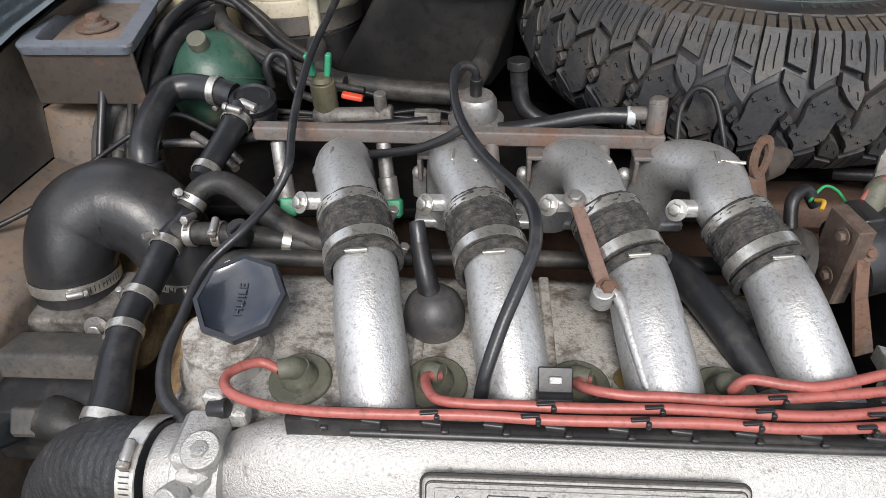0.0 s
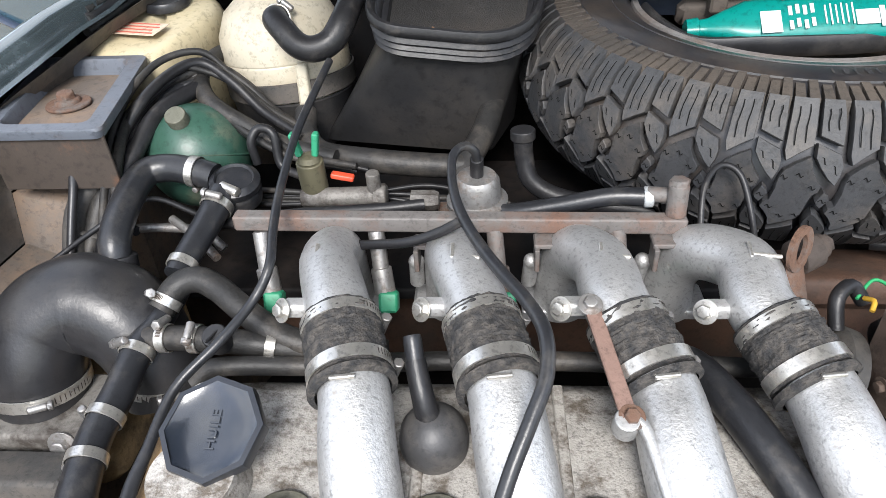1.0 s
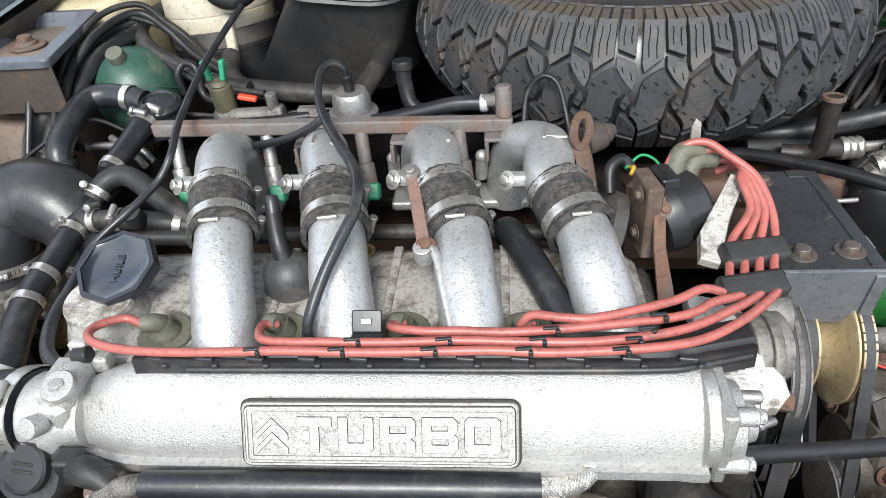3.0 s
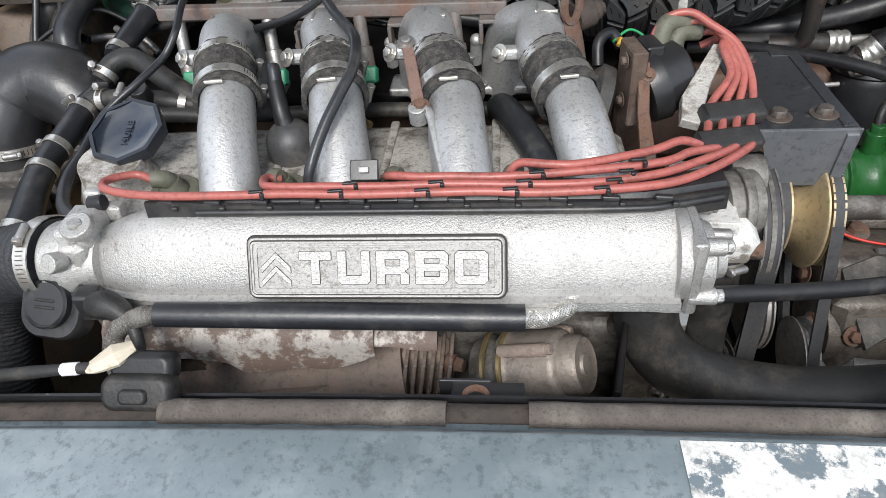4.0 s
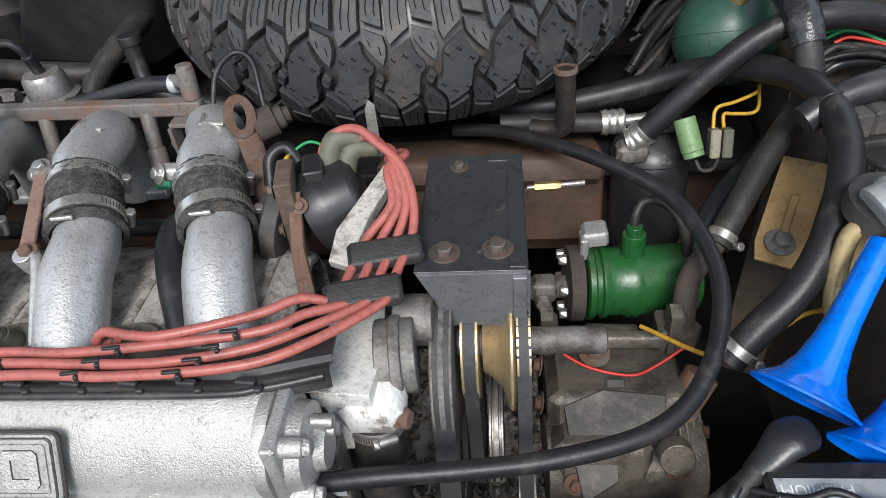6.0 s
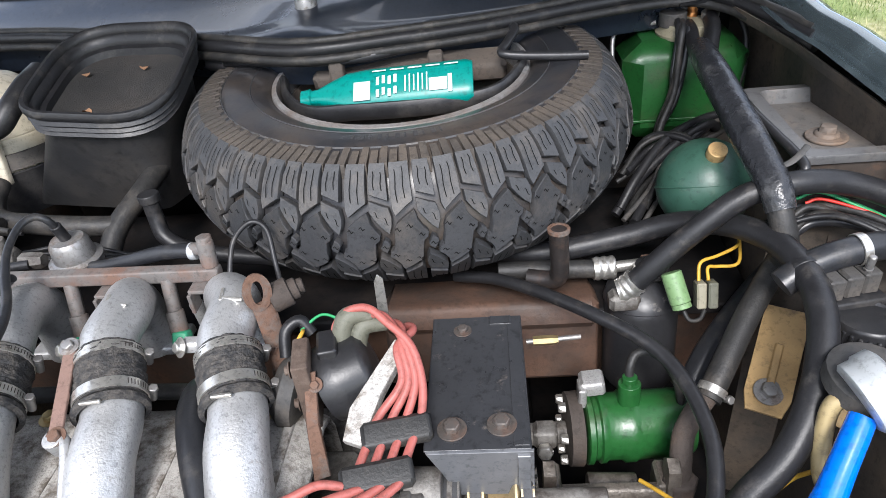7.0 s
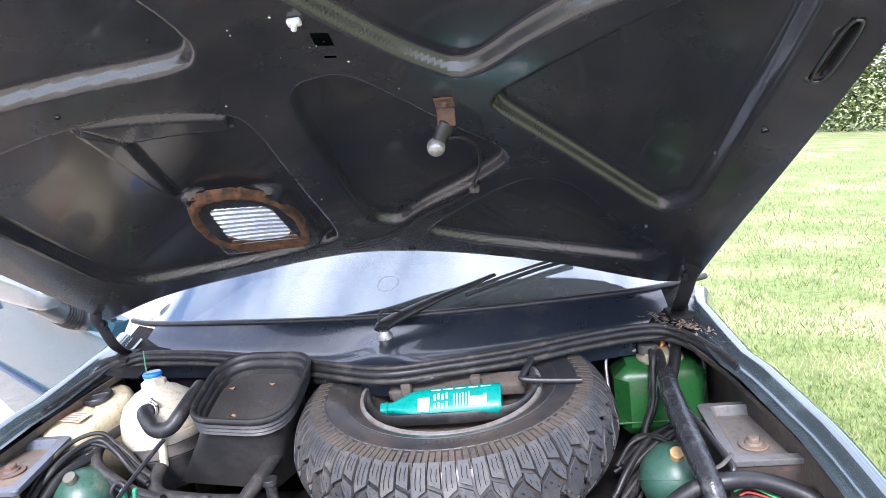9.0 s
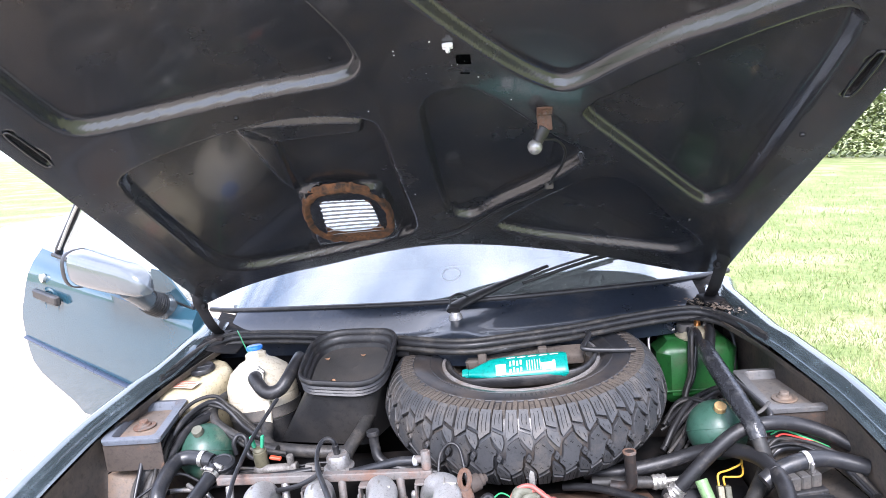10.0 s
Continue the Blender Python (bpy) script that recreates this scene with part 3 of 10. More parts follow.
tagged(part("front_panel_lip", Geo().sheet(rows, 0.003, (0, 1, 0)), black_steel), "black painted upright lip of the front panel", "panel lip", kind="structure")


rows = [[(x, 0.1195, 0.6575 - 0.035 * ((x - CX) / 0.86) ** 2), (x, 0.113, 0.6675 - 0.035 * ((x - CX) / 0.86) ** 2), (x, 0.104, 0.6705 - 0.035 * ((x - CX) / 0.86) ** 2), (x, 0.093, 0.6695 - 0.035 * ((x - CX) / 0.86) ** 2)] for x in [CX - 0.8 + 0.05 * i for i in range(33)]]
tagged(part("trim", Geo().sheet(rows, 0.0015, (0, 0, -1)), mat("brown_grimy_ledge", (0.055, 0.045, 0.038), 0.85, 0, 0.3, 30, 0.3, 200, (0.10, 0.075, 0.06), 0.42, 20, 0.1)), "grimy brown ledge under the weather strips", "ledge", kind="structure")


def foam_strip(x0, x1):
    n = 14
    pts = [(x0 + (x1 - x0) * i / n, 0.1015 + 0.0004 * math.sin(i * 2.1), 0.677 - 0.03 * ((x0 + (x1 - x0) * i / n - CX) / 0.86) ** 2) for i in range(n + 1)]
    g = Geo()
    rows = []
    for k, p in enumerate(pts):
        w = 0.0108 + 0.0003 * math.sin(k * 1.7)
        rows.append([(p[0], p[1] + w, p[2] - 0.009), (p[0], p[1] + w * 0.8, p[2] - 0.002), (p[0], p[1] + w * 0.3, p[2] + 0.001), (p[0], p[1] - w * 0.3, p[2] + 0.001), (p[0], p[1] - w * 0.85, p[2] - 0.003), (p[0], p[1] - w, p[2] - 0.009)])
    g.sheet(rows, 0.003, (0, 0, -1))
    return thing("weather_strip", g, foam, "perished brown foam weather strip on the front panel", "weather strip", "weather strips")


foam_strip(-0.055, 0.183)
foam_strip(0.248, 0.575)
foam_strip(0.66, 0.98)

lab = Geo().add([(x, y, lerp_table([(-0.02, 0.682), (0.03, 0.692), (0.066, 0.693)], y) + 0.0012 - 0.035 * ((x - CX) / 0.86) ** 2) for y in (0.064, 0.03, -0.02) for x in (0.352, 0.40, 0.45, 0.50)],
                [(j * 4 + i, j * 4 + 4 + i, j * 4 + 5 + i, j * 4 + 1 + i) for j in range(2) for i in range(3)])
thing("torn_sticker", lab, worn_label, "torn white sticker remains on the front panel", "sticker")
lab = Geo().add([(x, y, lerp_table([(-0.02, 0.682), (0.03, 0.692), (0.066, 0.693)], y) + 0.0012 - 0.035 * ((x - CX) / 0.86) ** 2) for y in (0.062, 0.03, -0.02) for x in (0.538, 0.58, 0.62, 0.68)],
                [(j * 4 + i, j * 4 + 4 + i, j * 4 + 5 + i, j * 4 + 1 + i) for j in range(2) for i in range(3)])
grey_ink = mat("faded_grey_ink", (0.30, 0.27, 0.16), 0.6, 0, 0.1, 20, 0)
ylab = thing("warning_label", lab, yellow_label, "yellow warning label with grey words on the front panel", "label")
lettering("word", "ATTENTION", 0.0042, (0.566, 0.055, 0.6903), (1, 0, 0), (0, 1, 0), grey_ink, ylab, 1.1, 0.0003)
lettering("word", "ACHTUNG", 0.0042, (0.566, 0.042, 0.6898), (1, 0, 0), (0, 1, 0), grey_ink, ylab, 1.1, 0.0003)


# scuttle, its weather seal, the windscreen and the cabin behind
SEAL = [(-0.498, 0.93, 0.932), (-0.480, 1.02, 0.943), (-0.456, 1.11, 0.955), (-0.412, 1.165, 0.964), (-0.36, 1.175, 0.966), (-0.2, 1.15, 0.964), (0.0, 1.08, 0.962), (0.15, 1.02, 0.96), (0.29, 0.965, 0.96), (0.43, 0.985, 0.96), (0.57, 1.02, 0.96), (0.72, 1.08, 0.96), (0.86, 1.115, 0.96), (0.93, 1.10, 0.952), (0.985, 1.0, 0.94), (1.01, 0.93, 0.932)]
SCREEN = [(-0.60, 1.50, 0.985), (-0.454, 1.386, 1.0), (-0.128, 1.295, 1.008), (0.128, 1.25, 1.01), (0.361, 1.235, 1.01), (0.581, 1.255, 1.008), (0.804, 1.30, 1.003), (0.95, 1.36, 0.995), (1.12, 1.50, 0.98)]
seal_line, _ = spline(SEAL[4:13], 0.01, 10)
scr_line, _ = spline(SCREEN, 0.01, 10)


def at_x(line, x):
    for a, b in zip(line, line[1:]):
        if a.x <= x <= b.x:
            return a.lerp(b, (x - a.x) / max(b.x - a.x, 1e-6))
    return Vector(line[0] if x < line[0].x else line[-1])


rows = []
for i in range(61):
    x = -0.455 + 1.40 * i / 60
    s, w = at_x(seal_line, x), at_x(scr_line, x)
    hump = math.exp(-((x - 0.262) / 0.085) ** 2)
    rows.append([(x, s.y + 0.03, 0.90), (x, s.y + 0.022, 0.945), (x, s.y + 0.03, 0.958), (x, s.y + (w.y - s.y) * 0.22, 0.960 + 0.012 * hump), (x, s.y + (w.y - s.y) * 0.34, 0.952 + 0.022 * hump), (x, s.y + (w.y - s.y) * 0.5, 0.956 + 0.022 * hump), (x, s.y + (w.y - s.y) * 0.72, 0.978 + 0.008 * hump), (x, w.y - 0.028, 0.990), (x, w.y - 0.012, w.z - 0.004)])
tagged(part("scuttle", Geo().sheet(rows, 0.004, (0, 0.3, -1)), scuttle_blue, sharp=60), "glossy dark blue scuttle panel below the windscreen", "scuttle", kind="structure")
g = Geo().tube(SEAL, 0.010, 10, 8)
ws = thing("bonnet_seal", g, rubber, "ribbed black rubber bonnet seal along the scuttle", "rubber seal")
g = Geo().tube([(x, y + 0.006, z + 0.011) for x, y, z in SEAL], 0.0065, 8, 8)
part("seal_lip", g, rubber_dusty, ws)
g = Geo().tube([(x, y - 0.006, z - 0.014) for x, y, z in SEAL], 0.0075, 8, 8)
part("seal_lip", g, rubber_dusty, ws)

rows = []
for i in range(25):
    x = -0.56 + 1.64 * i / 24
    w = at_x(scr_line, x)
    rows.append([(CX + (x - CX) * (1 - 0.16 * k), w.y + 0.78 * k, w.z + 0.47 * k - 0.03 * k * k) for k in (0, 0.25, 0.5, 0.75, 1.0)])
screen = tagged(part("windscreen", Geo().sheet(rows, 0.005, (0, 0.5, -0.8)), glass_m, sharp=80), "raked curved windscreen reflecting pale cloudy sky", "windscreen", kind="structure")
screen.visible_shadow = False
outward(screen)
g = Geo().tube([(p.x, p.y - 0.008, p.z - 0.002) for p in scr_line[::3]], 0.009, 8, 3)
part("screen_rubber", g, rubber, screen, "black rubber windscreen surround")
g = Geo().lathe((0.243, 1.338, 1.066), (0, -0.52, 0.86), [(0.026, 0), (0.026, 0.001), (0.0295, 0.001), (0.0295, 0)], 36, False)
part("ring_sticker", g, white_print, screen, "thin white ring sticker")
# windowless cabin box blocks the sky; its near-black colour stands for unlit interior
cab = Geo()
cab.box((CX, 1.80, 0.78), (1.58, 0.8, 0.30), None, 0.05)
cab.box((CX, 2.55, 0.98), (1.62, 0.1, 1.0), None, 0.04)
cab.box((CX, 2.33, 1.485), (1.5, 0.52, 0.03), None, 0.012)
for s in (-1, 1):
    cab.prism([(1.50, 0.55), (2.55, 0.55), (2.55, 1.46), (2.36, 1.44), (1.56, 0.98)], 0.02, Matrix(((0, 0, s, CX + s * 0.785), (1, 0, 0, 0), (0, 1, 0, 0), (0, 0, 0, 1))))
tagged(part("cabin", cab, mat("unlit_cabin_black", (0.010, 0.010, 0.011), 0.9, 0, 0.2, 10, 0.1)), "windowless near-black box for the unlit cabin and dashboard behind the windscreen", "car cabin", kind="structure")


# ---- bonnet, propped open ----
def bonnet_z(x, y):
    return 1.330 - 0.595 * (y - 1) - 0.29 * (x - CX) ** 2


def inside(poly, x, y):
    """Signed distance to a polygon's edge, positive inside."""
    best, odd = 9.0, False
    for (ax, ay), (bx, by) in zip(poly, poly[1:] + poly[:1]):
        dx, dy = bx - ax, by - ay
        t = max(0.0, min(1.0, ((x - ax) * dx + (y - ay) * dy) / (dx * dx + dy * dy + 1e-12)))
        best = min(best, math.hypot(x - ax - t * dx, y - ay - t * dy))
        if (ay > y) != (by > y) and x < (bx - ax) * (y - ay) / (by - ay) + ax:
            odd = not odd
    return best if odd else -best


POCKETS = [
    [(-0.325, 0.12), (-0.325, 0.445), (-0.305, 0.492), (-0.255, 0.512), (-0.15, 0.537), (-0.03, 0.552), (0.12, 0.566), (0.180, 0.560), (0.206, 0.530), (0.200, 0.480), (0.170, 0.405), (0.05, 0.12)],
    [(-0.335, 0.635), (-0.300, 0.612), (-0.085, 0.616), (0.020, 0.622), (0.096, 0.640), (0.185, 0.674), (0.196, 0.725), (0.190, 0.920), (0.190, 1.120), (0.170, 1.180), (0.020, 1.212), (-0.130, 1.190), (-0.300, 1.128), (-0.350, 1.040), (-0.345, 0.80)],
    [(0.276, 0.672), (0.300, 0.626), (0.362, 0.606), (0.402, 0.618), (0.515, 0.735), (0.594, 0.793), (0.606, 0.835), (0.583, 0.872), (0.515, 0.956), (0.400, 1.060), (0.340, 1.126), (0.288, 1.108), (0.268, 1.04), (0.272, 0.80)],
    [(0.585, 0.684), (0.598, 0.647), (0.650, 0.598), (0.724, 0.524), (0.825, 0.424), (0.905, 0.352), (0.938, 0.356), (0.945, 0.435), (0.938, 0.60), (0.934, 0.725), (0.928, 0.862), (0.882, 0.930), (0.842, 0.910), (0.760, 0.842), (0.655, 0.750)],
    [(0.381, 1.190), (0.411, 1.134), (0.516, 1.012), (0.620, 0.898), (0.680, 0.882), (0.725, 0.905), (0.820, 1.025), (0.912, 1.092), (0.915, 1.155), (0.870, 1.208), (0.67, 1.248), (0.515, 1.242)],
    [(0.20, 0.12), (0.300, 0.390), (0.345, 0.450), (0.408, 0.520), (0.478, 0.582), (0.545, 0.618), (0.590, 0.592), (0.650, 0.530), (0.720, 0.468), (0.785, 0.422), (0.860, 0.356), (0.93, 0.27), (0.93, 0.12)],
]
SLOTS = [[(0.366, 0.524), (0.394, 0.523), (0.394, 0.550), (0.366, 0.551)], [(0.367, 0.568), (0.392, 0.567), (0.391, 0.576), (0.366, 0.576)],
         [(0.974, 0.408), (0.988, 0.403), (0.987, 0.500), (0.971, 0.508)], [(-0.386, 0.418), (-0.373, 0.424), (-0.374, 0.520), (-0.391, 0.517)]]
RIDGES = [[(-0.079, 0.622), (0.163, 0.690), (0.150, 0.728), (-0.020, 0.702)], [(-0.079, 0.622), (-0.020, 0.690), (-0.050, 0.890), (-0.070, 0.832)]]


def chaikin(poly, times=2):
    """Rounds a polygon's corners."""
    for _ in range(times):
        out = []
        for (ax, ay), (bx, by) in zip(poly, poly[1:] + poly[:1]):
            out += [(ax * 0.8 + bx * 0.2, ay * 0.8 + by * 0.2), (ax * 0.2 + bx * 0.8, ay * 0.2 + by * 0.8)]
        poly = out
    return poly


POCKETS = [chaikin(p) for p in POCKETS]
SLOTS = SLOTS[:2] + [chaikin(p, 1) for p in SLOTS[2:]]
VENT = [(-0.018, 0.915), (0.104, 0.957), (0.101, 1.158), (-0.060, 1.110)]


REAR = [(-0.47, 1.20), (-0.35, 1.210), (-0.243, 1.234), (-0.10, 1.272), (0.064, 1.280), (0.20, 1.282), (0.311, 1.301), (0.522, 1.330), (0.672, 1.338), (0.80, 1.338), (0.90, 1.325), (0.96, 1.295), (1.01, 1.225)]


def rear_edge(x):
    return sum(lerp_table(REAR, x + 0.03 * k) for k in (-1, 0, 1)) / 3


def side_edge(y):
    return 1.002 + 0.014 * smooth((1.2 - y) / 0.75)


def left_edge(y):
    return -0.462 + 0.050 * smooth((1.3 - y) / 0.95)


NX, NY = 340, 310
by0 = 0.10
verts, keep = [], []
for j in range(NY + 1):
    for i in range(NX + 1):
        xr, xl = side_edge(by0 + 1.16 * j / NY), left_edge(by0 + 1.16 * j / NY)
        x = xl + (xr - xl) * i / NX
        y = by0 + (rear_edge(x) - by0) * j / NY
        d = 0.0
        for p in POCKETS:
            s = inside(p, x, y)
            if s > -0.03:
                d = max(d, 0.026 * smooth((s + 0.002) / 0.014))
                d -= 0.003 * math.exp(-((s + 0.009) / 0.007) ** 2)
        edge = rear_edge(x) - y
        e = min(xr - x, x - xl)
        if e < 0.065:
            slant = -0.008 * smooth((0.065 - e) / 0.012) + 0.005 * max(0.0, (0.053 - e) / 0.053)
            d = d + slant * smooth((rear_edge(x) - y - 0.02) / 0.08)
        d += 0.012 * max(0.0, 1 - edge / 0.02) - 0.012 * math.exp(-((edge - 0.06) / 0.02) ** 2)
        for p in RIDGES:
            s = inside(p, x, y)
            if s > -0.02:
                d = min(d, 0.026 - 0.013 * smooth((s + 0.003) / 0.010))
        for p in SLOTS[2:]:
            d = max(d, 0.024 * smooth((inside(p, x, y) + 0.001) / 0.004))
        d *= 1 - smooth((inside(VENT, x, y) + 0.045) / 0.025)
        verts.append((x, y + d * 0.5, bonnet_z(x, y) + d * 0.8))
        keep.append(any(inside(p, x, y) > 0 for p in SLOTS[:2]) or inside(VENT, x, y) > 0.004)
faces = []
w = NX + 1
for j in range(NY):
    for i in range(NX):
        q = (j * w + i, j * w + i + 1, (j + 1) * w + i + 1, (j + 1) * w + i)
        if not all(keep[k] for k in q):
            faces.append(q[::-1])
bonnet = holder("bonnet", (CX, 1.25, 1.1), "open car bonnet with dark pressed steel underside", "bonnet")
part("inner_frame", Geo().add(verts, faces), black_body, bonnet, "pressed dark steel frame with ribs and pockets", 70)
for sl in SLOTS[2:]:
    ring = [(x, y, bonnet_z(x, y) - 0.001) for x, y in chaikin(sl, 1)]
    mx_, my_ = sum(p[0] for p in sl) / len(sl), sum(p[1] for p in sl) / len(sl)
    # black sheet that stands in for the darkness inside the slot
    part("slot_shade", Geo().add([(mx_ + (x - mx_) * 0.97, my_ + (y - my_) * 0.97 + 0.006, bonnet_z(x, y) + 0.011) for x, y in chaikin(sl, 1)], [tuple(range(len(sl) * 2))]), rubber, bonnet, "black sheet for the shade inside the slot")
    part("slot_rim", Geo().tube(ring + ring[:1], 0.0022, 8, 2), black_body, bonnet)
rows = []
holes = set()
nr, nc = 120, 150
for j in range(nr):
    row = []
    for i in range(nc):
        xl, xr = left_edge(by0 + 1.16 * j / (nr - 1)), side_edge(by0 + 1.16 * j / (nr - 1))
        x = xl + (xr - xl) * i / (nc - 1)
        y = by0 + (rear_edge(x) - by0) * j / (nr - 1)
        v = inside(VENT, x, y)
        f = 1 - 0.72 * smooth((v + 0.024) / 0.018)
        row.append((x, y + 0.022 * f, bonnet_z(x, y) + 0.042 * f))
        if v > -0.012:
            holes.add(j * nc + i)
    rows.append(row)
skin = Geo()
sv = [Vector(p) for r in rows for p in r]
skin.add(sv, [(i * nc + j, i * nc + j + 1, (i + 1) * nc + j + 1, (i + 1) * nc + j) for i in range(nr - 1) for j in range(nc - 1)
              if not {i * nc + j, i * nc + j + 1, (i + 1) * nc + j, (i + 1) * nc + j + 1} <= holes])
part("outer_skin", skin, body_blue, bonnet, "blue-grey painted outer bonnet skin", 70)
VENT_OUT = chaikin([(-0.049, 0.908), (-0.012, 0.881), (0.066, 0.889), (0.124, 0.944), (0.141, 1.040), (0.122, 1.142), (0.082, 1.170), (-0.042, 1.133), (-0.080, 1.048), (-0.070, 0.963)], 3)
vcx, vcy = sum(p[0] for p in VENT_OUT) / len(VENT_OUT), sum(p[1] for p in VENT_OUT) / len(VENT_OUT)
rw = random.Random(12)
rim_rings = []
for f, up in ((1.0, 0.014), (1.0, 0.001), (0.985, -0.004), (0.95, -0.006), (0.90, -0.003), (0.82, 0.001), (0.74, 0.003), (0.66, 0.003)):
    ring = []
    for k, (px, py) in enumerate(VENT_OUT):
        wob = 1 + (0.012 * math.sin(k * 1.9) + rw.uniform(-0.008, 0.008)) * (f > 0.8)
        x, y = vcx + (px - vcx) * f * wob, vcy + (py - vcy) * f * wob
        ring.append((x, y, bonnet_z(x, y) + up + (rw.uniform(-0.0012, 0.0012) if f > 0.7 else 0)))
    rim_rings.append(ring)
part("vent_surround", loft(rim_rings), mat("orange_rust", (0.17, 0.075, 0.032), 0.9, 0, 0.6, 60, 0.9, 240, (0.022, 0.020, 0.019), 0.47, 34, 0.12), bonnet, "rust-stained surround of the bonnet vent", 70)
vl0, vr0, vr1, vl1 = [Vector(p) for p in VENT]
vplate = []
for f in (1.30, 1.0):
    ring = []
    for i in range(4):
        a_, b_ = Vector(VENT[i]), Vector(VENT[(i + 1) % 4])
        for t in range(6):
            q = a_.lerp(b_, t / 6)
            x, y = 0.032 + (q.x - 0.032) * f, 1.037 + (q.y - 1.037) * f
            ring.append((x, y, bonnet_z(x, y) + 0.0025))
    vplate.append(ring)
part("vent_plate", loft(vplate), black_body, bonnet, "dark plate round the vent slats")
for k in range(11):
    f = (k + 0.1) / 10.3
    p0, p1 = vl0.lerp(vl1, f), vr0.lerp(vr1, f)
    rows = []
    for i in range(9):
        q = p0.lerp(p1, i / 8)
        z = bonnet_z(q.x, q.y) + 0.001
        rows.append([(q.x, q.y, z), (q.x, q.y + 0.006, z - 0.0004), (q.x, q.y + 0.011, z - 0.0008)])
    part("slat", Geo().sheet(rows, 0.0042, (0, 0.1, 1)), black_body, bonnet)
# hinge brackets at both rear corners
for s in (-1, 1):
    g = Geo()
    g.tube([(CX + s * 0.70, 1.21, 0.97), (CX + s * 0.70, 1.16, 1.01), (CX + s * 0.715, 1.15, 1.06), (CX + s * 0.72, 1.14, 1.10), (CX + s * 0.70, 1.17, 1.16)], [0.016, 0.017, 0.017, 0.017, 0.015], 8, 5, flat=0.45)
    g.box((CX + s * 0.70, 1.185, 0.972), (0.06, 0.08, 0.012), None, 0.003)
    g.bolt((CX + s * 0.705, 1.142, 1.075), (0, -1, 0.2), 0.007)
    part("hinge", g, bay_paint_shaded, bonnet, "grimy black bonnet hinge")
# inspection lamp under the bonnet and its wire
lamp = holder("bonnet_lamp", (0.48, 0.75, 1.45), "small inspection lamp on a rusty bracket under the bonnet", "lamp")
lz = bonnet_z(0.517, 0.67)
g = Geo()
g.box((0.517, 0.672, lz - 0.002), (0.030, 0.026, 0.003), Matrix.Rotation(radians(-31), 3, "X"), 0.001)
g.box((0.516, 0.686, lz - 0.022), (0.028, 0.004, 0.034), Matrix.Rotation(radians(-12), 3, "X"), 0.0015)
part("bracket", g, rusty, lamp, "rusty steel bracket")
part("bracket_bolt", Geo().bolt((0.517, 0.668, lz - 0.004), (0, -0.5, -0.85), 0.005), rusty, lamp)
part("socket", Geo().lathe((0.516, 0.692, 1.4760), (-0.0215, -0.001, -0.0365), [(0.008, 0), (0.0135, 0.003), (0.0140, 0.018), (0.0115, 0.022), (0.0115, 0.032)]), plastic, lamp, "black bulb socket")
part("bulb", Geo().ball((0.4945, 0.691, 1.4385), 0.0150, (1, 1, 1.05)), bulb_glass, lamp, "clear glass bulb")
g = Geo().tube([(0.514, 0.698, lz - 0.056), (0.538, 0.712, lz - 0.060), (0.556, 0.745, 1.425), (0.552, 0.80, 1.392), (0.535, 0.86, 1.362), (0.530, 0.925, bonnet_z(0.53, 0.925) - 0.010), (0.50, 0.975, bonnet_z(0.50, 0.975) - 0.008), (0.42, 1.045, bonnet_z(0.42, 1.045) - 0.009), (0.36, 1.115, bonnet_z(0.36, 1.115) - 0.008), (0.29, 1.185, bonnet_z(0.29, 1.185) - 0.009), (0.21, 1.215, bonnet_z(0.21, 1.215) - 0.008), (0.17, 1.215, bonnet_z(0.17, 1.215) - 0.006)], 0.0028, 8, 6)
part("wire", g, rubber, lamp, "thin black lamp wire")
part("grommet", Geo().box((0.530, 0.925, bonnet_z(0.53, 0.925) - 0.012), (0.020, 0.014, 0.016), None, 0.005), plastic_matte, lamp)
clipg = Geo().box((0.358, 0.498, bonnet_z(0.358, 0.498) - 0.005), (0.018, 0.012, 0.008), Matrix.Rotation(radians(-31), 3, "X"), 0.003)
clipg.cyl((0.358, 0.498, bonnet_z(0.358, 0.498) - 0.006), (0.358, 0.492, bonnet_z(0.358, 0.498) - 0.016), 0.004, n=10)
part("white_clip", clipg, white_print, bonnet, "small white plastic clip")
for hx, hy, hr in ((0.334, 1.262, 0.012), (0.959, 0.616, 0.005), (0.16, 0.50, 0.003), (0.915, 0.70, 0.003), (-0.05, 0.585, 0.004), (0.86, 1.005, 0.004)):
    ring = Geo().lathe((hx, hy, bonnet_z(hx, hy) - 0.0022), (0, -0.51, -0.86), [(hr, -0.004), (hr * 1.05, 0), (hr * 0.9, 0.0012), (hr * 0.82, -0.003), (0.0004, -0.004)], 18)
    part("punched_hole", ring, bpy.data.materials["bonnet_underside_paint"] if hr < 0.006 else rubber, bonnet)


# ---- spare wheel ----
TC, TN = Vector((0.4280, 0.986, 0.905)), Vector((0, -0.0506, 1)).normalized()
TX = Vector((1, 0, 0))
TY = TN.cross(TX)


def on_wheel(r, ang, h):
    return TC + TX * r * math.cos(ang) + TY * r * math.sin(ang) + TN * h


wheel = holder("spare_wheel", tuple(TC - TN * 0.19), "spare wheel with chunky all-terrain tyre lying flat", "wheel")
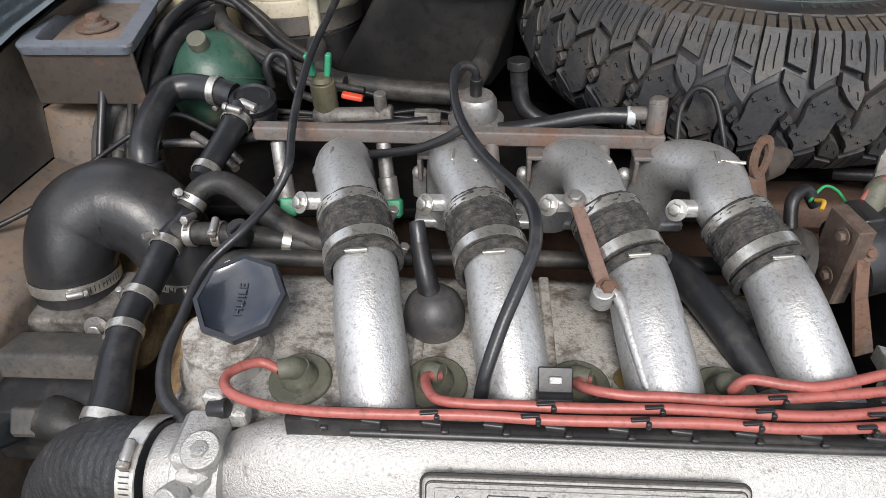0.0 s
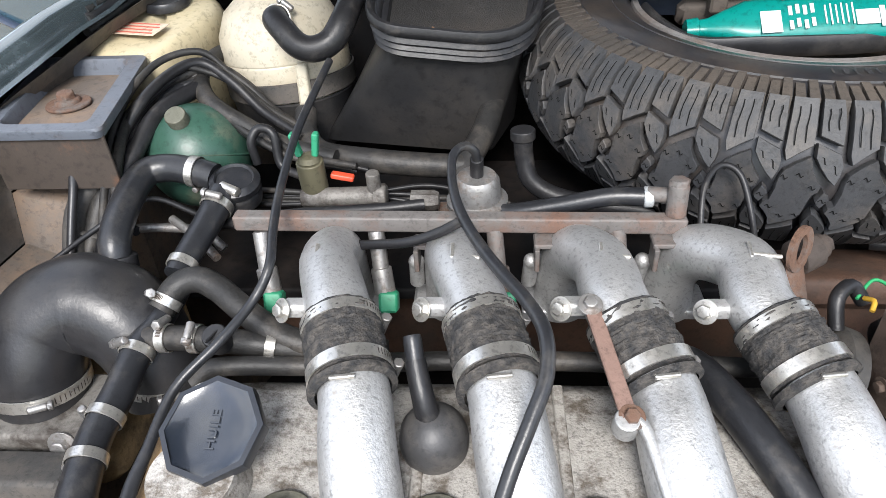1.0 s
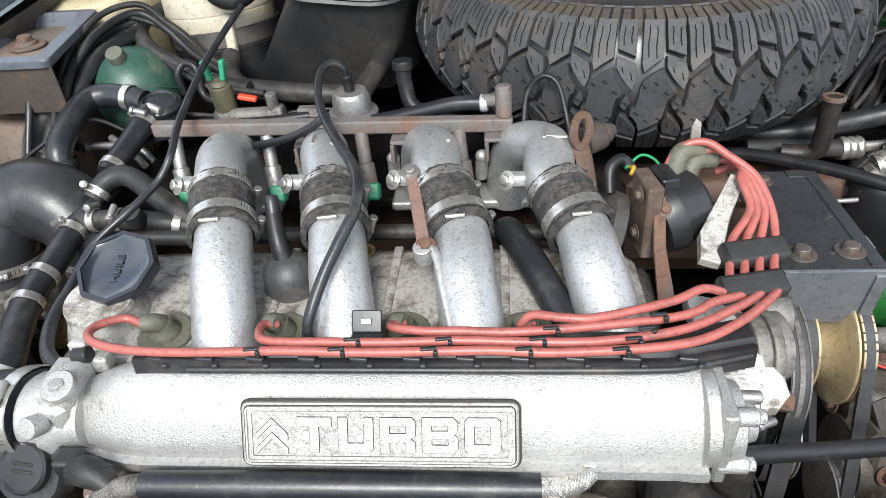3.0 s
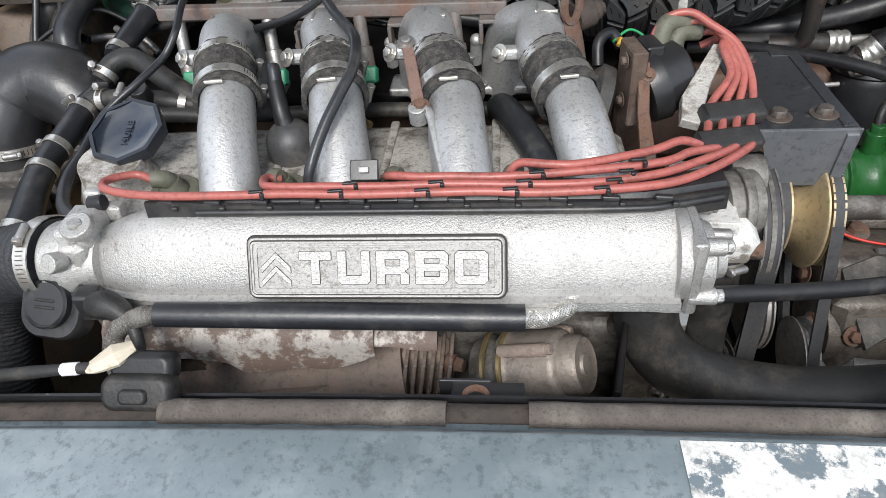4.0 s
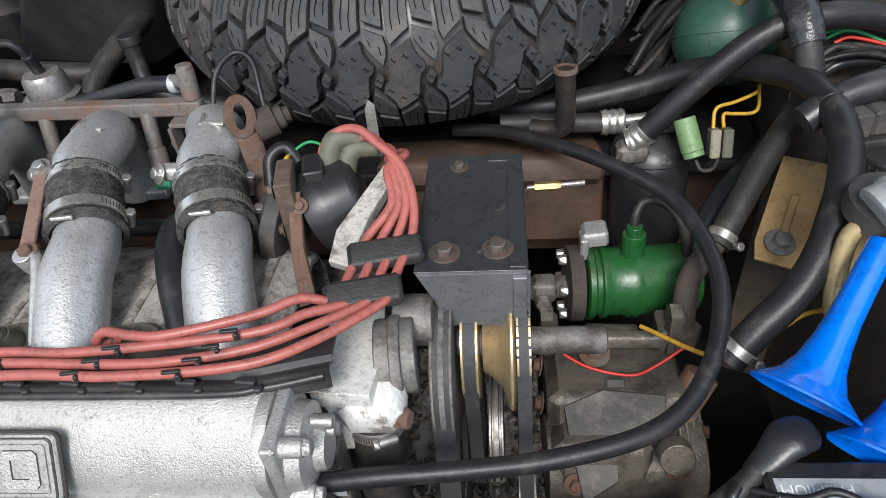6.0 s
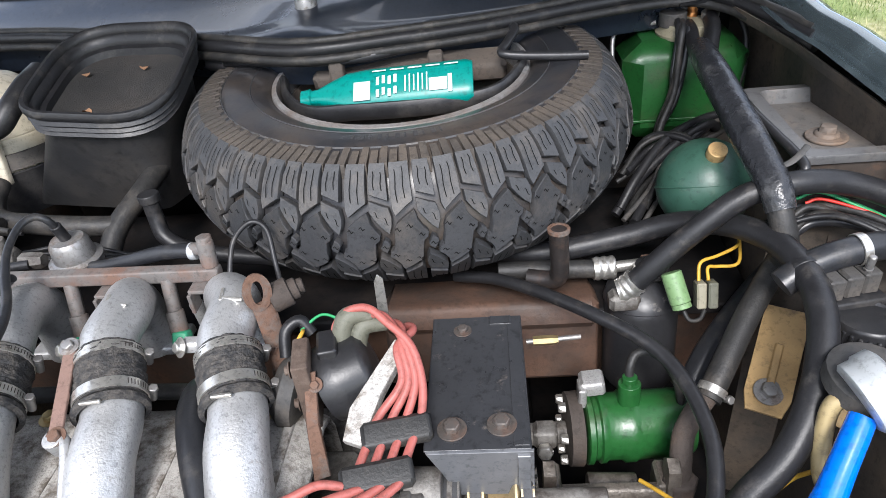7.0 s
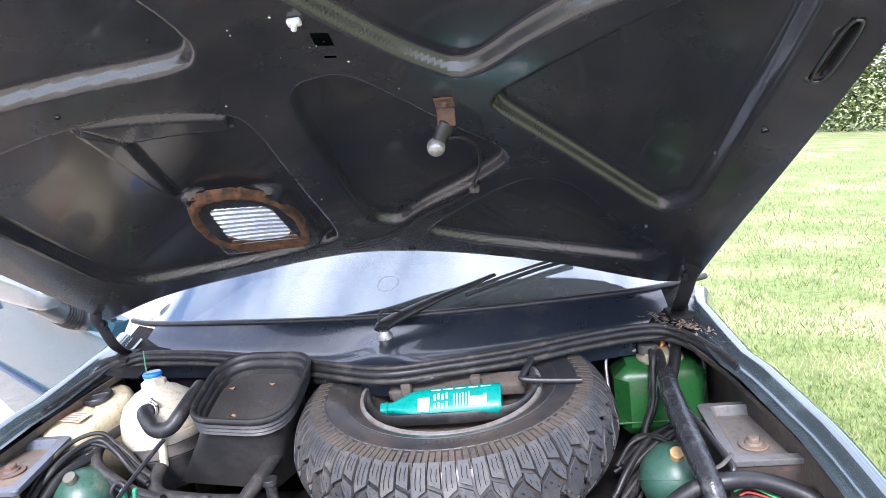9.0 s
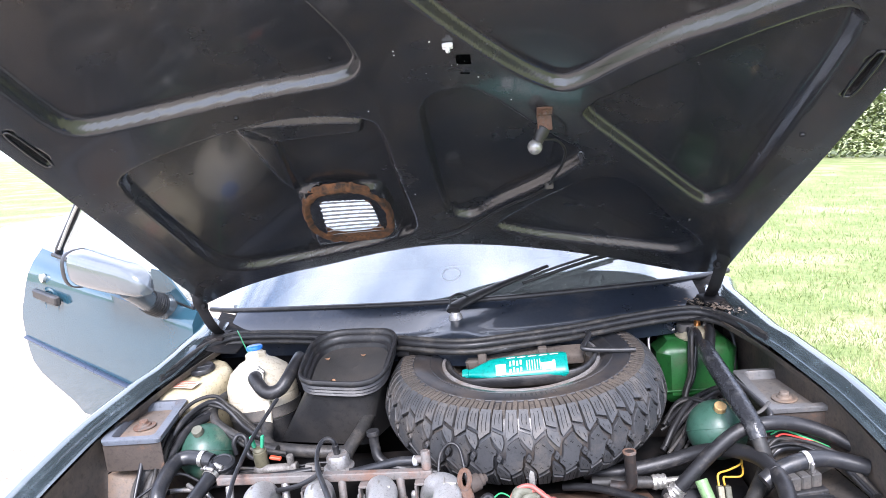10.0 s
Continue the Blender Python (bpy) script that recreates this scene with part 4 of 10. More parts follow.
prof = [(0.194, -0.012), (0.198, 0.006), (0.210, 0.014), (0.233, 0.0185), (0.255, 0.020), (0.275, 0.017), (0.291, 0.009), (0.304, -0.001), (0.315, -0.015), (0.327, -0.036), (0.335, -0.058), (0.3375, -0.072), (0.335, -0.086), (0.327, -0.108), (0.315, -0.129), (0.303, -0.144), (0.27, -0.16), (0.23, -0.165), (0.21, -0.15)]
g = Geo()
g.lathe(TC, TN, prof, 160, False)
tyre = part("tyre", g, tyre_side, wheel, "black all-terrain tyre with dusty sidewall", 60)
rim = Geo().lathe(TC, TN, [(0.200, -0.004), (0.196, 0.009), (0.189, 0.010), (0.185, -0.004), (0.184, -0.02), (0.182, -0.03), (0.180, -0.08), (0.165, -0.10), (0.06, -0.105), (0.001, -0.105)], 96, False)
part("rim", rim, rim_paint, wheel, "dusty silver steel rim")
rings = Geo()
for r, h in ((0.226, 0.0165), (0.268, 0.0178)):
    rings.lathe(TC, TN, [(r - 0.0015, h), (r, h + 0.0018), (r + 0.0015, h)], 120, False)
part("sidewall_ring", rings, tyre_rub, tyre)
# tread: rows of blocks with sipes, each pitch slightly different
PITCH = 74
tread = Geo()


ARC = [(0.299, 0.0165), (0.3135, 0.0085), (0.327, -0.008), (0.339, -0.031), (0.347, -0.055), (0.3495, -0.072)]
ARC += [(r, -0.144 - h) for r, h in ARC[-2::-1]]
ARC_S = [0.0]
for (r0_, h0_), (r1_, h1_) in zip(ARC, ARC[1:]):
    ARC_S.append(ARC_S[-1] + math.hypot(r1_ - r0_, h1_ - h0_))


def tread_pt(u, mm, deep):
    """A place on the tread: pitch steps round, millimetres across (9 to 135), metres below the face."""
    s_ = (mm - 9) / 126 * ARC_S[-1]
    i = 0
    while i < len(ARC_S) - 2 and s_ > ARC_S[i + 1]:
        i += 1
    f = (s_ - ARC_S[i]) / (ARC_S[i + 1] - ARC_S[i])
    (r0, h0), (r1, h1) = ARC[i], ARC[i + 1]

    def normal(k):
        a, b = ARC[max(k - 1, 0)], ARC[min(k + 1, len(ARC) - 1)]
        return Vector((-(b[1] - a[1]), b[0] - a[0])).normalized()
    nn = normal(i).lerp(normal(i + 1), f)
    return on_wheel(r0 + (r1 - r0) * f - nn.x * deep, u * 2 * math.pi / PITCH, h0 + (h1 - h0) * f - nn.y * deep)


def block(poly):
    """poly: (pitch steps, millimetres below the edge); a lug raised from the carcass with a bevelled top."""
    k = len(poly)
    q = [(u, h) for u, h in poly]
    cu, ch = sum(p[0] for p in q) / k, sum(p[1] for p in q) / k
    vs = []
    for lay in range(3):
        for u, h in q:
            d = math.hypot((u - cu) * 33.5, h - ch)
            f = 1.0 - (0.0, 0.15, 0.7)[lay] / max(d, 3)
            uu, hh = cu + (u - cu) * f, ch + (h - ch) * f
            vs.append(tread_pt(uu, hh, (0.0105, 0.0010, 0.0)[lay]))
    fs = [tuple(2 * k + i for i in range(k))]
    for j in range(2):
        for i in range(k):
            i2 = (i + 1) % k
            fs.append((j * k + i, j * k + i2, (j + 1) * k + i2, (j + 1) * k + i))
    tread.add(vs, fs)


# blocks of two pitches, 67 mm round and 144 mm across, alike when turned half round
LUG_LONG = [(0.5, 10), (30, 10), (30.5, 28), (30.5, 39.5), (18, 44), (4.5, 49.5), (1, 44), (0, 28)]
LUG_SHORT = [(35.5, 10), (60, 10), (61.5, 28), (61.5, 38.5), (48, 36), (35.5, 33.5), (34.5, 22)]
UNDER = [(34.5, 37.5), (47, 40), (61.5, 43), (65, 50), (64, 56), (60, 62), (52, 58.5), (42, 52), (35, 46)]
ZED = [(1, 60), (5, 55), (17, 50), (30.5, 45.5), (33, 48.5), (34, 52.5), (40, 58), (47, 62.5), (45.5, 66.5), (40, 68.5), (37, 77)]
ZED += [(37 - a, 144 - h) for a, h in ZED]
MID = [(51.5, 66), (57, 68.5), (59, 71), (56.5, 74), (52.5, 78), (47, 75.5), (45, 73), (47.5, 70)]
SHAPES = [(LUG_LONG, 3), (LUG_SHORT, 2), (UNDER, 1)]
SHAPES += [([(37 - a, 144 - h) for a, h in p], kind_) for p, kind_ in SHAPES] + [(ZED, 0), (MID, 4)]
sipe = Geo()


def cut(pts, wide):
    """A thin dark sipe let into a block's face."""
    vs = []
    for a, h in pts:
        for s_ in (-1, 1):
            vs.append(tread_pt(a / 33.5 + s_ * wide, h, -0.0002))
    sipe.add(vs, [(2 * i, 2 * i + 1, 2 * i + 3, 2 * i + 2) for i in range(len(pts) - 1)])


rt = random.Random(8)
for i in range(0, PITCH, 2):
    s = i * 33.5 + 1.2 * math.sin(i * 1.3)
    for poly, kind_ in SHAPES:
        fine_poly = []
        for p, q in zip(poly, poly[1:] + poly[:1]):
            m = 3 if math.hypot(p[0] - q[0], p[1] - q[1]) > 14 else 1
            fine_poly += [(p[0] + (q[0] - p[0]) * k / m, p[1] + (q[1] - p[1]) * k / m) for k in range(m)]
        block([((s + p[0]) / 33.5, p[1]) for p in fine_poly])
        ca, ch = sum(p[0] for p in poly) / len(poly), sum(p[1] for p in poly) / len(poly)
        flip = -1 if ch > 72 else 1
        if kind_ == 4:
            cut([(s + ca + r_, ch + 1.6 * math.sin(r_ * 0.8)) for r_ in (-4, -1.3, 1.3, 4)], 0.020)
        elif kind_ >= 2:
            top, foot_ = (16, 39) if kind_ == 3 else (16, 29)
            for da in (-5.5, 5.5):
                jog = rt.uniform(-2, 2)
                cut([(s + ca + da + 0.7 * math.sin(k * 1.5), 72 + flip * ((top + jog + (foot_ - top) * k / 5) - 72)) for k in range(6)], 0.020)
        elif kind_ == 1:
            for da, dh, t in ((-7, -2, 0.5), (6, 3, 0.7)):
                cut([(s + ca + flip * (da + r_ * math.cos(t)), ch + flip * (dh + r_ * math.sin(t) + 1.6 * math.sin(r_ * 0.8))) for r_ in (-3.5, -1.2, 1.2, 3.5)], 0.020)
        else:
            for da, dh in ((-12, -13), (4, -15), (19, -8), (12, 13), (-4, 15), (-19, 8)):
                cut([(s + ca + da + r_, ch + dh + 1.6 * math.sin(r_ * 0.8)) for r_ in (-4, -1.3, 1.3, 4)], 0.020)
tagged(part("tread", tread, tyre_rub, wheel, "chunky interlocking tread blocks", 25), kind="stuff")
tagged(part("tread_sipe", sipe, mat("sipe_black", (0.008, 0.008, 0.008), 0.9, 0, 0.1, 20, 0, spec=0.1), tyre), kind="stuff")
bite = Geo()
for i in range(PITCH * 2):
    a = i / 2 + 0.05 + 0.05 * math.sin(i * 0.65)
    r_in, h_in = (0.268, 0.0202) if i % 2 else (0.274, 0.0186)
    vs = []
    for u, r, h in ((a, 0.306, -0.002), (a + 0.40, 0.306, -0.002), (a + 0.40, r_in, h_in - 0.003), (a, r_in, h_in - 0.003), (a + 0.015, 0.3020, 0.0148), (a + 0.39, 0.3020, 0.0148), (a + 0.38, r_in + 0.002, h_in), (a + 0.02, r_in + 0.002, h_in)):
        vs.append(on_wheel(r, u * 2 * math.pi / PITCH, h))
    bite.add(vs, [(4, 5, 6, 7), (0, 1, 5, 4), (1, 2, 6, 5), (2, 3, 7, 6), (3, 0, 4, 7)])
marks = Geo()
for c0, nn in ((0.9, 9), (2.9, 6), (4.55, 11)):
    for k in range(nn):
        a0 = c0 + 0.045 * k
        marks.add([on_wheel(r, a0 + da, 0.0204) for r, da in ((0.238, 0.006), (0.252, 0.006), (0.252, 0.016 + 0.012 * (k % 2)), (0.238, 0.016 + 0.012 * (k % 2)))], [(0, 1, 2, 3)])
tagged(part("sidewall_marking", marks, tyre_rub, tyre, "worn raised sidewall marking bars"), kind="stuff")
tagged(part("shoulder_rubber", bite, mat("dusty_lug_rubber", (0.055, 0.048, 0.042), 0.7, 0, 0.3, 25, 0.3, 250, (0.095, 0.076, 0.060), 0.45, 12, 0.15), wheel, "dusty black shoulder rubber", 25), kind="stuff")

# specks of old paint on the bonnet's underside, and litter in the scuttle corner
rsp = random.Random(21)
spots = Geo()
for cx_, cy_, sp_, nn in ((0.15, 0.98, 0.03, 26), (0.36, 0.56, 0.05, 14), (0.62, 0.60, 0.06, 10), (0.55, 0.40, 0.12, 16), (0.2, 0.66, 0.10, 8)):
    for _ in range(nn):
        x, y, r = cx_ + rsp.gauss(0, sp_), cy_ + rsp.gauss(0, sp_), rsp.uniform(0.0006, 0.0022)
        if max(inside(p, x, y) for p in POCKETS) < -0.02:
            z = bonnet_z(x, y) - 0.0016
            spots.add([(x + r * math.cos(a), y + r * 0.7 * math.sin(a), z - 0.695 * r * 0.7 * math.sin(a)) for a in (0, 1.05, 2.1, 3.14, 4.2, 5.2)], [(0, 1, 2, 3, 4, 5)])
tagged(part("paint_speck", spots, white_print, bonnet, "pale specks of old paint"), kind="stuff")
litter = Geo()
for _ in range(260):
    t = rsp.random()
    x, y = 0.90 + 0.10 * t + rsp.gauss(0, 0.018), 1.20 - 0.16 * t + rsp.gauss(0, 0.02)
    a, r = rsp.uniform(0, 6.28), rsp.uniform(0.002, 0.009)
    z = 0.968 + rsp.uniform(0, 0.006)
    u, v = Vector((math.cos(a), math.sin(a), rsp.uniform(-0.3, 0.3))) * r, Vector((-math.sin(a), math.cos(a), 0.2)) * r * rsp.uniform(0.15, 0.5)
    litter.add([Vector((x, y, z)) - u, Vector((x, y, z)) - v, Vector((x, y, z)) + u, Vector((x, y, z)) + v], [(0, 1, 2, 3)])
thing("leaf_litter", litter, mat("dead_litter", (0.20, 0.15, 0.11), 0.9, 0, 0.5, 60, 0.1), "dry leaf litter in the corner of the scuttle", "leaf litter", kind="stuff", sharp=20)

corner_black = mat("matt_grimy_corner", (0.014, 0.014, 0.015), 0.9, 0, 0.3, 14, 0.2, 160, (0.05, 0.04, 0.032), 0.36, 16, 0.12, spec=0.12)
for s_ in (-1, 1):
    rows = []
    for i in range(7):
        y = 1.10 + 0.29 * i / 6
        x1, z1 = lerp_table(LIP, y) + 0.024 + 0.25 * max(0.0, y - 0.95), lerp_table(LIPZ, y) + 0.010
        rows.append([(CX + s_ * (0.615 + (x1 - 0.615) * f), y, 0.945 + 0.02 * i / 6 + (z1 - 0.945 - 0.02 * i / 6) * f ** 2) for f in (0, 0.33, 0.66, 1)])
    tagged(part("scuttle_corner_" + ("left" if s_ < 0 else "right"), Geo().sheet(rows, 0.004, (0, 0, -1)), corner_black), "dusty dark corner panel between scuttle and wing", "scuttle corner", "scuttle corners", "structure")


# ---- engine: block, rocker cover, plenum and inlet runners ----
eng = holder("engine_block", (0.1, 0.45, 0.25), "dirty cast engine block and cylinder head", "engine")
g = Geo()
g.box((0.08, 0.46, 0.43), (0.66, 0.30, 0.34), Matrix.Rotation(radians(8), 3, "X"), 0.012)
part("block", g, alu_dark, eng)
g = Geo()
g.box((0.08, 0.405, 0.585), (0.62, 0.21, 0.08), None, 0.01)
for k in range(6):
    g.cyl((-0.2 + 0.11 * k, 0.298, 0.575), (-0.2 + 0.11 * k, 0.285, 0.575), 0.011)
part("cylinder_head", g, alu_dark, eng)
cover = Geo()
rows = []
for i in range(29):
    x = -0.225 + 0.59 * i / 28
    e = min(1.0, min(x + 0.225, 0.365 - x) / 0.03)
    dome = 0.018 * math.sin(min(1.0, e) * math.pi / 2)
    rows.append([(x, 0.300, 0.62), (x, 0.303, 0.688 + dome * 0.6), (x, 0.312, 0.700 + dome), (x, 0.36, 0.703 + dome), (x, 0.42, 0.703 + dome), (x, 0.475, 0.700 + dome), (x, 0.497, 0.690 + dome), (x, 0.508, 0.665 + dome * 0.5), (x, 0.510, 0.62)])
cover.sheet(rows, 0.006, (0, 0, -1))
part("rocker_cover", cover, alu_cover, eng, "stained cast aluminium rocker cover", 50)
for x in (-0.02, 0.10, 0.22, 0.335):
    part("casting_rib", Geo().box((x, 0.405, 0.720), (0.010, 0.16, 0.006), None, 0.003), alu_cover, eng)
for x, y in ((-0.062, 0.343), (0.165, 0.352), (0.30, 0.47), (0.06, 0.48)):
    part("cover_bolt", Geo().bolt((x, y, 0.720), (0, 0, 1), 0.0075), brass, eng)

# oil filler with its eight-sided cap
cap = holder("oil_filler_cap", (-0.18, 0.39, 0.70), "black eight-sided plastic oil filler cap on an aluminium neck", "oil cap")
g = Geo()
g.lathe((-0.196, 0.378, 0.66), (0.05, -0.18, 1), [(0.05, 0), (0.047, 0.05), (0.036, 0.075), (0.034, 0.092)], 32)
g.box((-0.205, 0.345, 0.66), (0.075, 0.10, 0.09), None, 0.015)
part("filler_neck", g, alu_cover, cap, "stained aluminium filler neck")
CN = Vector((-0.06, -0.40, 0.92)).normalized()
cp = Vector((-0.179, 0.398, 0.755))
g = Geo().lathe(cp, CN, [(0.033, 0.0), (0.0425, 0.003), (0.0440, 0.013), (0.0430, 0.0180), (0.0385, 0.0182)], 8, False, 0.2)
part("cap_rim", g, mat("dull_cap_rim", (0.018, 0.021, 0.028), 0.34, 0, 0.12, 30, 0.05, 300, (0.03, 0.033, 0.040), 0.35, 40, 0.12, speck=0.3), cap, "dull grey-black eight-sided rim", 20)
g = Geo().lathe(cp, CN, [(0.0400, 0.0180), (0.0385, 0.0172), (0.034, 0.0145), (0.024, 0.0122), (0.012, 0.0108), (0.0004, 0.0102)], 44, False)
cap_gloss = mat("glossy_cap_plastic", (0.012, 0.016, 0.024), 0.20, 0, 0.15, 20, 0.02, 300, (0.026, 0.030, 0.040), 0.40, 30, 0.14, spec=0.8, coat=0.5, speck=0.1)
part("cap_face", g, cap_gloss, cap, "dished glossy grey-black face", 70)
cr = Vector((0.04, 0.9, 0.3))
cr = (cr - CN * cr.dot(CN)).normalized()
lettering("word", "HUILE", 0.0112, cp + CN * 0.0112, cr, CN.cross(cr), cap_gloss, cap, 1.1, 0.0012)

# inlet plenum
plen = holder("inlet_plenum", (0.1, 0.25, 0.66), "silver cast aluminium inlet plenum with raised lettering", "inlet plenum")
PROF = [(0.292, 0.676), (0.298, 0.70), (0.296, 0.728), (0.288, 0.741), (0.276, 0.7455), (0.262, 0.743), (0.2475, 0.7335), (0.2350, 0.7170), (0.2270, 0.7030), (0.2235, 0.690), (0.2225, 0.6835), (0.2145, 0.6825), (0.2135, 0.675), (0.225, 0.671)]
rows = []
cy, cz = 0.258, 0.70
for i in range(45):
    x = -0.168 + 0.553 * i / 44
    s = 1.0
    if x < -0.10:
        s = 0.62 + 0.38 * math.sin(max(0, (x + 0.168) / 0.068) * math.pi / 2)
    if x > 0.368:
        s = 1.03
    rows.append([(x, cy + (y - cy) * s, cz + (z - cz) * (s if z > 0.69 else 1)) for y, z in PROF])
g = Geo().sheet(rows, 0.004, (0, 0.4, -1))
g.lathe((0.380, 0.258, 0.704), (1, 0, 0), [(0.043, 0), (0.044, 0.004), (0.043, 0.010)], 30)
g.box((0.10, 0.256, 0.672), (0.54, 0.078, 0.010), None, 0.003)
part("plenum_body", g, alu_rough, plen, "", 50)
# the lettered plate on the sloping front
pr, pu = Vector((1, 0.008, -0.006)).normalized(), Vector((0, 0.50, 0.86))
pu = (pu - pr * pu.dot(pr)).normalized()
pn = pr.cross(pu)
pc = Vector((0.1135, 0.2255, 0.7165))
pm = Matrix((pr, pu, pn)).transposed().to_4x4()
pm.translation = pc


def rounded(w, h, r, n=5):
    out = []
    for cx_, cy_, a0 in ((w / 2 - r, h / 2 - r, 0), (-w / 2 + r, h / 2 - r, 90), (-w / 2 + r, -h / 2 + r, 180), (w / 2 - r, -h / 2 + r, 270)):
        out += [(cx_ + r * math.cos(radians(a0 + 90 * i / n)), cy_ + r * math.sin(radians(a0 + 90 * i / n))) for i in range(n + 1)]
    return out


def border(g, w, h, r, t, z0, z1, m):
    a, b = rounded(w, h, r), rounded(w - 2 * t, h - 2 * t, max(r - t, 0.0005))
    k = len(a)
    vs = [m @ Vector((*p, z0)) for p in a] + [m @ Vector((*p, z1)) for p in a] + [m @ Vector((*p, z1)) for p in b] + [m @ Vector((*p, z0)) for p in b]
    fs = [(j * k + i, j * k + (i + 1) % k, (j + 1) * k + (i + 1) % k, (j + 1) * k + i) for j in range(3) for i in range(k)]
    g.add(vs, fs)


g = Geo().prism(rounded(0.233, 0.055, 0.006), 0.0068, pm @ Matrix.Translation((0, 0, -0.002)))
plate_face = mat("dirty_plate_face", (0.36, 0.35, 0.335), 0.55, 0.4, 0.3, 90, 0.5, 600, (0.19, 0.175, 0.155), 0.40, 120, 0.06, speck=0.7)
border(g, 0.226, 0.048, 0.004, 0.0016, 0.0045, 0.0066, pm)
border(g, 0.217, 0.040, 0.003, 0.0012, 0.0045, 0.0062, pm)
plate = part("name_plate", g, mat("grimy_cast_plate", (0.36, 0.35, 0.335), 0.5, 0.4, 0.28, 90, 0.4, 600, (0.17, 0.155, 0.14), 0.36, 110, 0.06, speck=0.7), plen, "raised double-bordered plate", 30)
part("plate_face", Geo().prism(rounded(0.2145, 0.0375, 0.002), 0.0004, pm @ Matrix.Translation((0, 0, 0.0047))), plate_face, plate, "dirty grey inner face")
GLYPH = {
    "T": [[(0, 1), (1, 1), (1, 0.74), (0.63, 0.74), (0.63, 0), (0.37, 0), (0.37, 0.74), (0, 0.74)]],
    "U": [[(0, 1), (0.26, 1), (0.26, 0.26), (0.74, 0.26), (0.74, 1), (1, 1), (1, 0.1), (0.9, 0), (0.1, 0), (0, 0.1)]],
    "R": [[(0, 0), (0, 1), (0.9, 1), (1, 0.9), (1, 0.48), (0.86, 0.40), (1, 0.28), (1, 0), (0.74, 0), (0.74, 0.3), (0.26, 0.3), (0.26, 0)], [(0.26, 0.54), (0.74, 0.54), (0.74, 0.76), (0.26, 0.76)]],
    "B": [[(0, 0), (0, 1), (0.88, 1), (1, 0.88), (1, 0.60), (0.9, 0.52), (1, 0.44), (1, 0.12), (0.88, 0)], [(0.26, 0.22), (0.74, 0.22), (0.74, 0.40), (0.26, 0.40)], [(0.26, 0.62), (0.74, 0.62), (0.74, 0.78), (0.26, 0.78)]],
    "O": [[(0.1, 0), (0, 0.1), (0, 0.9), (0.1, 1), (0.9, 1), (1, 0.9), (1, 0.1), (0.9, 0)], [(0.26, 0.24), (0.74, 0.24), (0.74, 0.76), (0.26, 0.76)]],
}
grime = mat("black_grime_line", (0.035, 0.031, 0.027), 0.85, 0, 0.3, 120, 0.1, 400)


def solid_letter(rings, m, z0, z1):
    """A flat letter with straight sides; rings: the outline and its holes."""
    bm_ = bmesh.new()
    loops = []
    for ring in rings:
        vs_ = [bm_.verts.new((p[0], p[1], z1)) for p in ring]
        for a_, b_ in zip(vs_, vs_[1:] + vs_[:1]):
            bm_.edges.new((a_, b_))
        loops.append(len(ring))
    bmesh.ops.triangle_fill(bm_, use_beauty=True, edges=bm_.edges[:])
    bm_.verts.index_update()
    g_ = Geo()
    pts_ = [v.co.copy() for v in bm_.verts]
    g_.add([m @ p for p in pts_], [tuple(v.index for v in f.verts) if f.normal.z > 0 else tuple(v.index for v in reversed(f.verts)) for f in bm_.faces])
    k0 = 0
    for cnt in loops:
        ring = pts_[k0:k0 + cnt]
        g_.add([m @ p for p in ring] + [m @ Vector((p.x, p.y, z0)) for p in ring], [(i, (i + 1) % cnt, cnt + (i + 1) % cnt, cnt + i) for i in range(cnt)])
        k0 += cnt
    bm_.free()
    return g_


def outline(g_, ring, m, z, r):
    for p, q in zip(ring, ring[1:] + ring[:1]):
        a_, b_ = m @ Vector((*p, z)), m @ Vector((*q, z))
        if (b_ - a_).length > 0.0005:
            g_.cyl(tuple(a_), tuple(b_), r, n=6, e=0.0001)


for k, ch in enumerate("TURBO"):
    rings = [[(-0.0687 + 0.0352 * k + p[0] * 0.0292, -0.0150 + p[1] * 0.030) for p in ring] for ring in GLYPH[ch]]
    let = part("letter", solid_letter(rings, pm, 0.0046, 0.0062), alu_rough, plate, "raised cast letter " + ch, 20)
    g = Geo()
    for ring in rings:
        outline(g, ring, pm, 0.0053, 0.00055)
    part("grime_line", g, grime, let)
g = Geo()
gl_ = Geo()
for k in range(2):
    ap = 0.0140 - 0.0125 * k
    cxv = -0.0905
    chev = [(cxv, ap), (cxv + 0.0135, ap - 0.0135), (cxv + 0.0135, ap - 0.0185), (cxv, ap - 0.0050), (cxv - 0.0135, ap - 0.0185), (cxv - 0.0135, ap - 0.0135)]
    sl = solid_letter([chev], pm, 0.0046, 0.0060)
    g.add(sl.v, sl.f)
    outline(gl_, chev, pm, 0.0052, 0.00050)
cv = part("chevrons", g, alu_rough, plate, "", 20)
part("grime_line", gl_, grime, cv)
g = Geo()
outline(g, rounded(0.2275, 0.0495, 0.0045), pm, 0.0048, 0.0006)
outline(g, rounded(0.2155, 0.0385, 0.0028), pm, 0.0050, 0.0007)
outline(g, rounded(0.234, 0.056, 0.0065), pm, 0.0006, 0.0016)
part("grime_line", g, grime, plate)
# end flange with its bolted cover
g = Geo()
g.box((0.395, 0.258, 0.703), (0.012, 0.078, 0.082), None, 0.006)
g.lathe((0.40, 0.256, 0.70), (1, 0, 0), [(0.036, 0), (0.034, 0.012), (0.020, 0.018), (0.018, 0.026)], 24)
